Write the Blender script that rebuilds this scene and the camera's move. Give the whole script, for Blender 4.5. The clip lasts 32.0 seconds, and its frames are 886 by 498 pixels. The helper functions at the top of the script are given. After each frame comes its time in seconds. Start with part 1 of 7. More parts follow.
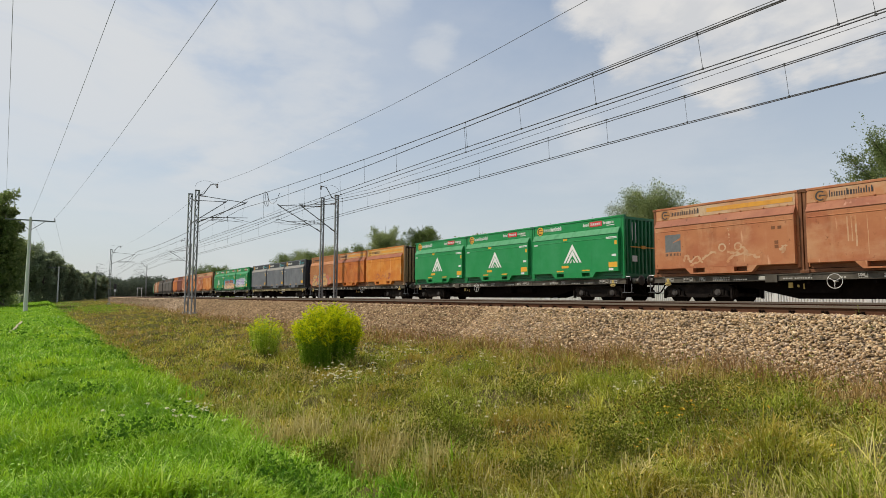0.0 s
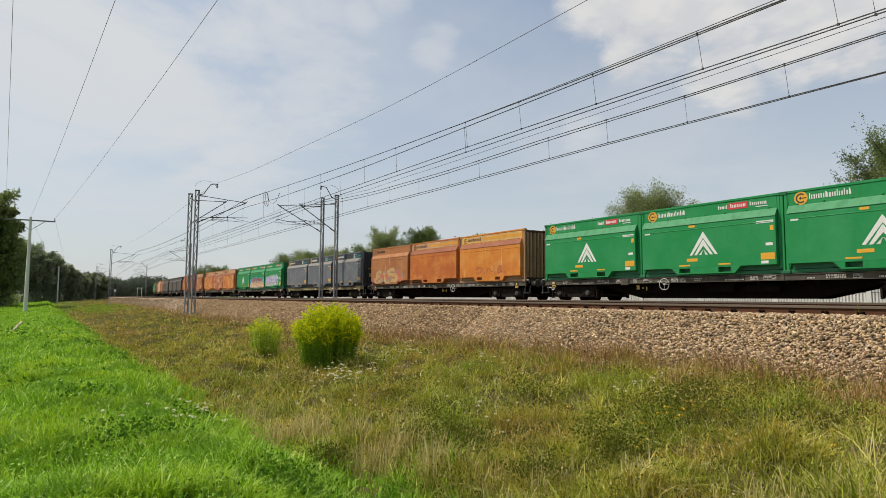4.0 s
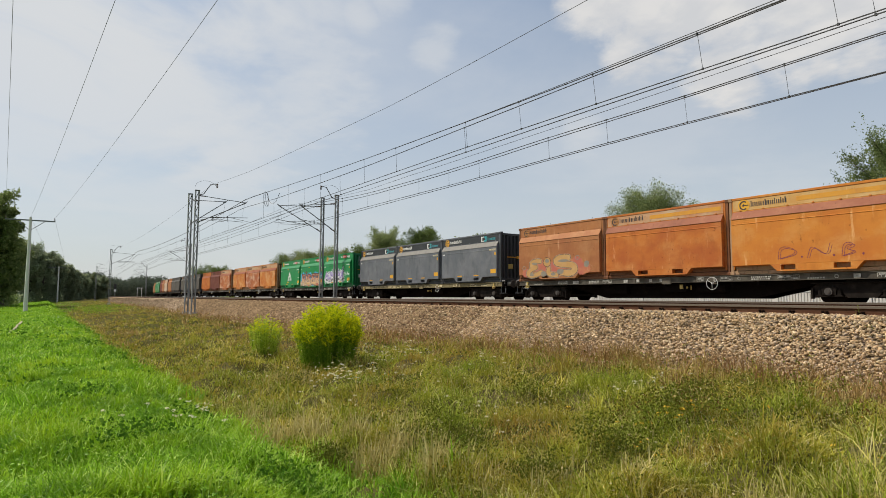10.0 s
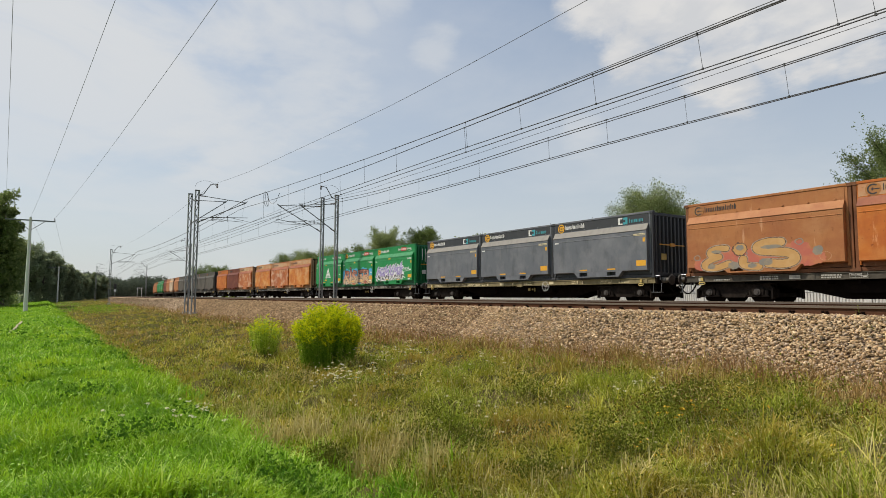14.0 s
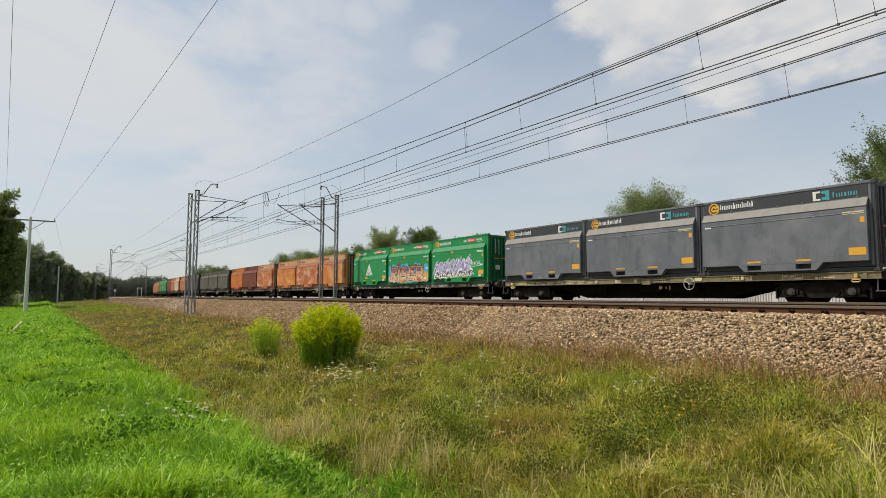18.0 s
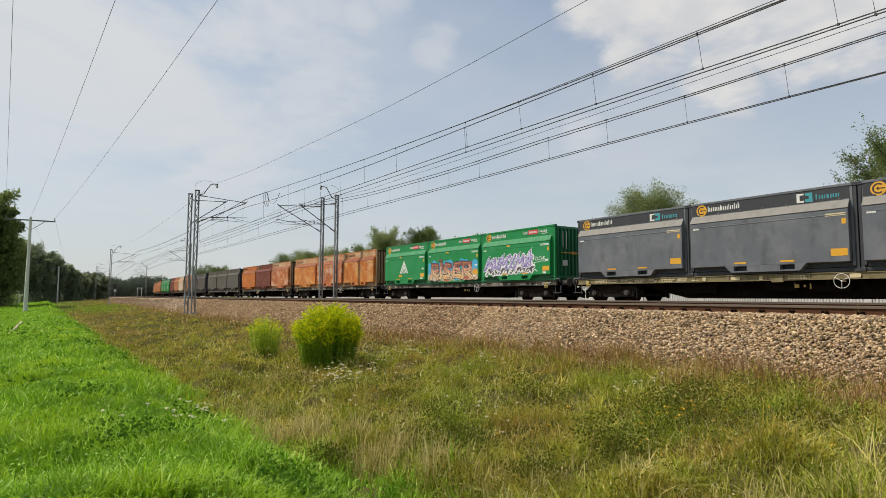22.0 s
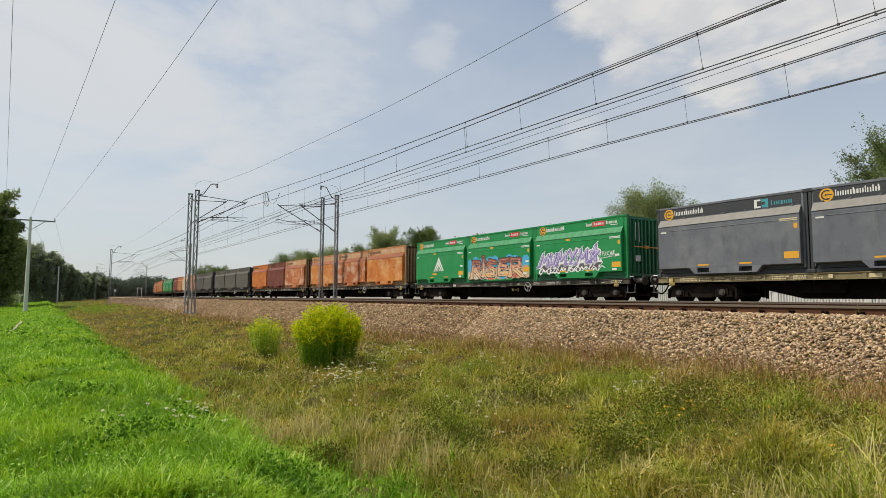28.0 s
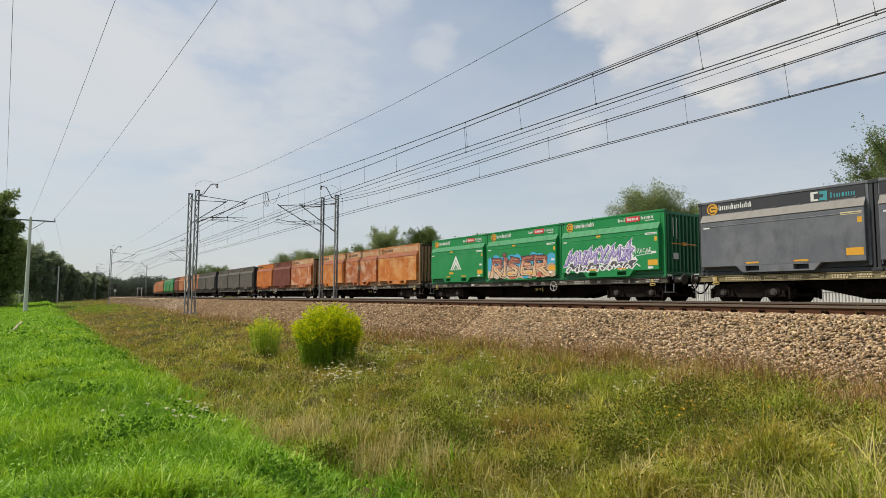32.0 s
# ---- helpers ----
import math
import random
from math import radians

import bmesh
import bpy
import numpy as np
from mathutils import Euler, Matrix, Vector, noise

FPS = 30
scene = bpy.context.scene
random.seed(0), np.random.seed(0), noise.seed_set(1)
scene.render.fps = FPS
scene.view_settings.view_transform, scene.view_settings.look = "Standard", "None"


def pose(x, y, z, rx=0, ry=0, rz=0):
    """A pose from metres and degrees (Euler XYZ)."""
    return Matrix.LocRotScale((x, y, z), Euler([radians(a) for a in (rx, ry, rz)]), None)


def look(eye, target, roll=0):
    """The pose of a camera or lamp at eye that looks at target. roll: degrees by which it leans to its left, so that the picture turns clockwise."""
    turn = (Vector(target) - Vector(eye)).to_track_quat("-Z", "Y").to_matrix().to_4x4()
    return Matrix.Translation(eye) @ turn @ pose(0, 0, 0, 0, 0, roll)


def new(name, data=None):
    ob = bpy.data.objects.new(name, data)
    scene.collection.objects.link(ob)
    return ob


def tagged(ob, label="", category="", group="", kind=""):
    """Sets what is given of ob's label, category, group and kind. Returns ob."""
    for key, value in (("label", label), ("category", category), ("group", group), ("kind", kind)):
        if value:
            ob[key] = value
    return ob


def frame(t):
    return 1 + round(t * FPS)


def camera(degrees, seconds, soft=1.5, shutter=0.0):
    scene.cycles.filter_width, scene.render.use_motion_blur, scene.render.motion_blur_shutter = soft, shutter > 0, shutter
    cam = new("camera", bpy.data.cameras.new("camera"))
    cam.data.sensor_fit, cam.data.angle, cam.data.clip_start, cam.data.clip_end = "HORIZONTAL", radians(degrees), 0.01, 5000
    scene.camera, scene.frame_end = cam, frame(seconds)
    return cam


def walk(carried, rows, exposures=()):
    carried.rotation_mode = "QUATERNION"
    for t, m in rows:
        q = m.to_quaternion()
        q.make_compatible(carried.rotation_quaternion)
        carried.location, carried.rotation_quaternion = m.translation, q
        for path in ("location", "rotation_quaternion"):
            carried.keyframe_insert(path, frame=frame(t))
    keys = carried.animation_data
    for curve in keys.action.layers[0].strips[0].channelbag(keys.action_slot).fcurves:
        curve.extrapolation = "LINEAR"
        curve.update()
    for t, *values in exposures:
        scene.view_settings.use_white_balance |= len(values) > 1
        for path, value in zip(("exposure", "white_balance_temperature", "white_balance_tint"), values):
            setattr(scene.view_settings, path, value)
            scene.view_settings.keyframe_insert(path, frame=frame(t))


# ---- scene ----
import collections

cam = camera(72.38, 32.0, soft=0.72)
EYE = (0.0, 0.0, 0.2)
_yaw, _pit = radians(-56.725), radians(4.593)
AIM = (math.sin(_yaw) * math.cos(_pit), math.cos(_yaw) * math.cos(_pit), 0.2 + math.sin(_pit))
POSE = look(EYE, AIM, 0.273)
walk(cam, [(0.0, POSE), (32.0, POSE)])

# ---------------------------------------------------------------- world and sun
SUN_DIR = Vector((-0.45, -0.47, 0.84)).normalized()
world = bpy.data.worlds.new("sky")
scene.world = world
world.use_nodes = True


def build_world():
    nt = world.node_tree
    nt.nodes.clear()
    N, Lk = nt.nodes.new, nt.links.new
    out, bg = N("ShaderNodeOutputWorld"), N("ShaderNodeBackground")
    sky = N("ShaderNodeTexSky")
    sky.sky_type = "NISHITA"
    sky.sun_disc = False
    sky.sun_elevation = math.asin(SUN_DIR.z)
    sky.sun_rotation = math.atan2(SUN_DIR.x, SUN_DIR.y)
    sky.altitude, sky.air_density, sky.dust_density, sky.ozone_density = 150, 1.0, 1.2, 1.2
    tc, sep = N("ShaderNodeTexCoord"), N("ShaderNodeSeparateXYZ")
    Lk(tc.outputs["Generated"], sep.inputs[0])

    def math_node(op, a, b=None, clamp=False):
        n = N("ShaderNodeMath")
        n.operation, n.use_clamp = op, clamp
        for i, v in enumerate((a, b)):
            if v is None:
                continue
            if isinstance(v, (int, float)):
                n.inputs[i].default_value = v
            else:
                Lk(v, n.inputs[i])
        return n.outputs[0]

    up = math_node("ADD", math_node("MAXIMUM", sep.outputs[2], 0.0), 0.16)
    px, py = math_node("DIVIDE", sep.outputs[0], up), math_node("DIVIDE", sep.outputs[1], up)
    comb = N("ShaderNodeCombineXYZ")
    Lk(px, comb.inputs[0]), Lk(py, comb.inputs[1])

    def cloud(scale, detail, rough, lo, hi, offset, dist=0.0):
        mp = N("ShaderNodeMapping")
        mp.inputs["Location"].default_value = offset
        Lk(comb.outputs[0], mp.inputs[0])
        nz = N("ShaderNodeTexNoise")
        nz.inputs["Scale"].default_value, nz.inputs["Detail"].default_value = scale, detail
        nz.inputs["Roughness"].default_value, nz.inputs["Distortion"].default_value = rough, dist
        Lk(mp.outputs[0], nz.inputs["Vector"])
        mr = N("ShaderNodeMapRange")
        mr.interpolation_type = "SMOOTHSTEP"
        mr.inputs["From Min"].default_value, mr.inputs["From Max"].default_value = lo, hi
        Lk(nz.outputs["Fac"], mr.inputs["Value"])
        return mr.outputs[0], nz.outputs["Fac"]

    veil, _ = cloud(0.9, 6, 0.55, 0.42, 0.68, (3.1, 1.7, 0), 0.4)
    def heap(lumps):
        """Rounded lumps about their own directions, merged into one heap."""
        best = None
        for d, r in lumps:
            dot = N("ShaderNodeVectorMath")
            dot.operation = "DOT_PRODUCT"
            Lk(tc.outputs["Generated"], dot.inputs[0])
            dot.inputs[1].default_value = Vector(d).normalized()
            mr = N("ShaderNodeMapRange")
            mr.clamp = False
            mr.inputs["From Min"].default_value, mr.inputs["From Max"].default_value = math.cos(r), 1.0
            Lk(dot.outputs["Value"], mr.inputs["Value"])
            v = math_node("MAXIMUM", mr.outputs[0], -1.5)
            best = v if best is None else math_node("MAXIMUM", best, v)
        return best

    def soften(v, lo, hi):
        mr = N("ShaderNodeMapRange")
        mr.interpolation_type = "SMOOTHSTEP"
        mr.inputs["From Min"].default_value, mr.inputs["From Max"].default_value = lo, hi
        Lk(v, mr.inputs["Value"])
        return mr.outputs[0]

    # the large cumulus, torn by noise
    _, tear = cloud(5.5, 9, 0.58, 0.0, 1.0, (0.4, 5.2, 0), 0.2)
    torn_edge = math_node("MULTIPLY", math_node("SUBTRACT", tear, 0.5), 3.4)
    cumulus = soften(math_node("ADD", heap(CUMULUS), torn_edge), -0.30, 0.95)
    faint = soften(math_node("ADD", heap(SCRAPS), torn_edge), -0.1, 1.3)
    _, billow = cloud(7.0, 5, 0.5, 0.0, 1.0, (2.2, 0.7, 0), 0.3)

    def mix(fac, a, b):
        m = N("ShaderNodeMix")
        m.data_type = "RGBA"
        for sock, v in ((m.inputs[0], fac), (m.inputs[6], a), (m.inputs[7], b)):
            if isinstance(v, (float, tuple)):
                sock.default_value = v
            else:
                Lk(v, sock)
        return m.outputs[2]

    # haze whitens the sky towards the horizon
    haze = N("ShaderNodeMapRange")
    haze.inputs["From Min"].default_value, haze.inputs["From Max"].default_value = 0.0, 0.50
    haze.inputs["To Min"].default_value, haze.inputs["To Max"].default_value = 0.85, 0.30
    Lk(sep.outputs[2], haze.inputs["Value"])
    # the sky colour tinted towards cyan: a clearer, less violet blue
    clear = N("ShaderNodeVectorMath")
    clear.operation = "MULTIPLY"
    Lk(sky.outputs[0], clear.inputs[0])
    clear.inputs[1].default_value = (0.98, 1.12, 1.16)
    c = mix(haze.outputs[0], clear.outputs["Vector"], HAZE_COLOUR)
    # the thin sheet of high cloud on the other side
    dot2 = N("ShaderNodeVectorMath")
    dot2.operation = "DOT_PRODUCT"
    Lk(tc.outputs["Generated"], dot2.inputs[0])
    dot2.inputs[1].default_value = SHEET_DIR
    sheet = N("ShaderNodeMapRange")
    sheet.interpolation_type = "SMOOTHSTEP"
    sheet.inputs["From Min"].default_value, sheet.inputs["From Max"].default_value = 0.90, 1.0
    Lk(dot2.outputs["Value"], sheet.inputs["Value"])
    torn, _ = cloud(1.7, 7, 0.55, 0.30, 0.60, (1.2, 0.3, 0), 0.6)
    c = mix(math_node("MULTIPLY", veil, 0.30), c, VEIL_COLOUR)
    c = mix(math_node("MULTIPLY", math_node("MULTIPLY", sheet.outputs[0], torn), 0.9), c, VEIL_COLOUR)
    c = mix(math_node("MULTIPLY", faint, 0.42), c, VEIL_COLOUR)
    c = mix(math_node("MULTIPLY", cumulus, 0.92), c, mix(soften(billow, 0.40, 0.66), CLOUD_SHADE, CLOUD_COLOUR))
    Lk(c, bg.inputs["Color"])
    bg.inputs["Strength"].default_value = 0.115
    Lk(bg.outputs[0], out.inputs[0])


SHEET_DIR = Vector((-0.88, 0.05, 0.47)).normalized()
HAZE_COLOUR = (5.25, 5.36, 5.42, 1)
VEIL_COLOUR = (6.1, 6.2, 6.25, 1)
CLOUD_COLOUR = (6.55, 6.42, 6.25, 1)
CLOUD_SHADE = (5.6, 5.65, 5.75, 1)
CUMULUS = (((-0.594, 0.680, 0.430), 0.066), ((-0.553, 0.724, 0.413), 0.075), ((-0.496, 0.757, 0.424), 0.092),
           ((-0.582, 0.721, 0.375), 0.053), ((-0.540, 0.751, 0.380), 0.052), ((-0.399, 0.826, 0.399), 0.065),
           ((-0.360, 0.854, 0.375), 0.071), ((-0.316, 0.874, 0.370), 0.068), ((-0.501, 0.801, 0.328), 0.049),
           ((-0.481, 0.823, 0.301), 0.041), ((-0.419, 0.844, 0.335), 0.047), ((-0.379, 0.862, 0.337), 0.042),
           ((-0.344, 0.881, 0.326), 0.041), ((-0.423, 0.795, 0.436), 0.069), ((-0.430, 0.745, 0.510), 0.196),
           ((-0.340, 0.818, 0.465), 0.143))
SCRAPS = (((-0.816, 0.385, 0.431), 0.035), ((-0.788, 0.418, 0.452), 0.039), ((-0.663, 0.702, 0.261), 0.040),
           ((-0.776, 0.493, 0.394), 0.044), ((-0.862, 0.295, 0.412), 0.051), ((-0.846, 0.324, 0.423), 0.051),
           ((-0.945, 0.239, 0.222), 0.114), ((-0.883, 0.341, 0.323), 0.106))
build_world()
sun = new("sun", bpy.data.lights.new("sun", "SUN"))
sun.data.energy, sun.data.angle, sun.data.color = 4.2, radians(1.2), (1.0, 0.92, 0.80)
sun.matrix_basis = look(SUN_DIR * 50, (0, 0, 0))
scene.view_settings.exposure = 0.0


# ---------------------------------------------------------------- materials
def material(name, base, rough=0.7, metal=0.0, layers=(), bump=None, spec=0.5, island=0.0, rand=0.0):
    """layers: (colour, noise scale xyz, low, high, strength); bump: (scale, strength)."""
    m = bpy.data.materials.new(name)
    m.use_nodes = True
    nt = m.node_tree
    N, Lk = nt.nodes.new, nt.links.new
    bs = nt.nodes["Principled BSDF"]
    bs.inputs["Roughness"].default_value, bs.inputs["Metallic"].default_value = rough, metal
    bs.inputs["Specular IOR Level"].default_value = spec
    tc = N("ShaderNodeTexCoord")
    rgb = N("ShaderNodeRGB")
    rgb.outputs[0].default_value = (*base, 1)
    col = rgb.outputs[0]
    info = N("ShaderNodeObjectInfo")
    for i, (colour, scale, lo, hi, k) in enumerate(layers):
        mp = N("ShaderNodeMapping")
        mp.inputs["Scale"].default_value = scale if isinstance(scale, tuple) else (scale,) * 3
        mp.inputs["Location"].default_value = (7.3 * i, 3.1 * i, 5.7 * i)
        add = N("ShaderNodeVectorMath")
        Lk(tc.outputs["Object"], add.inputs[0])
        sc = N("ShaderNodeVectorMath")
        sc.operation = "SCALE"
        sc.inputs[0].default_value = (31.0, 17.0, 23.0)
        Lk(info.outputs["Random"], sc.inputs["Scale"])
        Lk(sc.outputs[0], add.inputs[1])
        Lk(add.outputs[0], mp.inputs[0])
        nz = N("ShaderNodeTexNoise")
        nz.inputs["Scale"].default_value, nz.inputs["Detail"].default_value, nz.inputs["Roughness"].default_value = 1.0, 6, 0.62
        Lk(mp.outputs[0], nz.inputs["Vector"])
        mr = N("ShaderNodeMapRange")
        mr.inputs["From Min"].default_value, mr.inputs["From Max"].default_value = lo, hi
        mr.inputs["To Max"].default_value = k
        Lk(nz.outputs["Fac"], mr.inputs["Value"])
        mx = N("ShaderNodeMix")
        mx.data_type = "RGBA"
        Lk(mr.outputs[0], mx.inputs[0]), Lk(col, mx.inputs[6])
        mx.inputs[7].default_value = (*colour, 1)
        col = mx.outputs[2]
    if island or rand:
        hsv = N("ShaderNodeHueSaturation")
        mr = N("ShaderNodeMapRange")
        k = island or rand
        mr.inputs["To Min"].default_value, mr.inputs["To Max"].default_value = 1 - k, 1 + k
        if island:
            geo = N("ShaderNodeNewGeometry")
            Lk(geo.outputs["Random Per Island"], mr.inputs["Value"])
        else:
            Lk(info.outputs["Random"], mr.inputs["Value"])
        Lk(mr.outputs[0], hsv.inputs["Value"])
        Lk(col, hsv.inputs["Color"])
        col = hsv.outputs[0]
    Lk(col, bs.inputs["Base Color"])
    if bump:
        nz = N("ShaderNodeTexNoise")
        nz.inputs["Scale"].default_value, nz.inputs["Detail"].default_value = bump[0], 5
        Lk(tc.outputs["Object"], nz.inputs["Vector"])
        bp = N("ShaderNodeBump")
        bp.inputs["Strength"].default_value, bp.inputs["Distance"].default_value = bump[1], 0.02
        Lk(nz.outputs["Fac"], bp.inputs["Height"])
        Lk(bp.outputs[0], bs.inputs["Normal"])
    return m


def leaf_material(name, dark, light, yellow, patch, through_light=0.25, rough=0.6, patch2=None, gloss=0.0):
    """Blades and leaves: each island takes its own tone, patches follow the place."""
    m = bpy.data.materials.new(name)
    m.use_nodes = True
    nt = m.node_tree
    N, Lk = nt.nodes.new, nt.links.new
    bs, out = nt.nodes["Principled BSDF"], nt.nodes["Material Output"]
    geo, tc = N("ShaderNodeNewGeometry"), N("ShaderNodeTexCoord")
    ramp = N("ShaderNodeValToRGB")
    e = ramp.color_ramp.elements
    e[0].color, e[1].color = (*dark, 1), (*light, 1)
    e[1].position = 0.75
    e3 = ramp.color_ramp.elements.new(1.0)
    e3.color = (*yellow, 1)
    Lk(geo.outputs["Random Per Island"], ramp.inputs[0])
    nz = N("ShaderNodeTexNoise")
    nz.inputs["Scale"].default_value, nz.inputs["Detail"].default_value = patch[1], 4
    Lk(tc.outputs["Object"], nz.inputs["Vector"])
    mr = N("ShaderNodeMapRange")
    mr.inputs["From Min"].default_value, mr.inputs["From Max"].default_value, mr.inputs["To Max"].default_value = 0.42, 0.66, patch[2]
    Lk(nz.outputs["Fac"], mr.inputs["Value"])
    mx = N("ShaderNodeMix")
    mx.data_type = "RGBA"
    Lk(mr.outputs[0], mx.inputs[0]), Lk(ramp.outputs[0], mx.inputs[6])
    mx.inputs[7].default_value = (*patch[0], 1)
    if patch2:
        nz2 = N("ShaderNodeTexNoise")
        nz2.inputs["Scale"].default_value, nz2.inputs["Detail"].default_value = patch2[1], 3
        Lk(tc.outputs["Object"], nz2.inputs["Vector"])
        mr2 = N("ShaderNodeMapRange")
        mr2.inputs["From Min"].default_value, mr2.inputs["From Max"].default_value, mr2.inputs["To Max"].default_value = 0.48, 0.62, patch2[2]
        Lk(nz2.outputs["Fac"], mr2.inputs["Value"])
        mx2 = N("ShaderNodeMix")
        mx2.data_type = "RGBA"
        Lk(mr2.outputs[0], mx2.inputs[0]), Lk(mx.outputs[2], mx2.inputs[6])
        mx2.inputs[7].default_value = (*patch2[0], 1)
        mx = mx2
    Lk(mx.outputs[2], bs.inputs["Base Color"])
    bs.inputs["Roughness"].default_value = rough
    bs.inputs["Specular IOR Level"].default_value = gloss
    tr = N("ShaderNodeBsdfTranslucent")
    Lk(mx.outputs[2], tr.inputs["Color"])
    ms = N("ShaderNodeMixShader")
    ms.inputs[0].default_value = through_light
    Lk(bs.outputs[0], ms.inputs[1]), Lk(tr.outputs[0], ms.inputs[2])
    Lk(ms.outputs[0], out.inputs["Surface"])
    return m


def rusty(name, base, rust, streak, rough=0.62, k=0.7):
    """Weathered paint: broad fading, long runs, blotches and small rust flecks."""
    dark = tuple(c * 0.36 for c in rust)
    pale = tuple(min(0.8, c * 1.15 + 0.08) for c in streak)
    return material(name, base, rough, 0.0, (
        (rust, (0.55, 0.55, 0.9), 0.40, 0.62, k),
        (streak, (0.9, 0.9, 1.4), 0.48, 0.68, k * 0.75),
        (tuple(c * 0.62 for c in rust), (2.6, 2.6, 1.1), 0.52, 0.72, k * 0.5),
        (streak, (2.4, 2.4, 0.45), 0.55, 0.75, k * 0.5),
        (pale, (4.2, 4.2, 0.55), 0.635, 0.70, k * 0.8),
        (dark, (7, 7, 5), 0.63, 0.72, k * 0.9)), bump=(4, 0.3), spec=0.2)


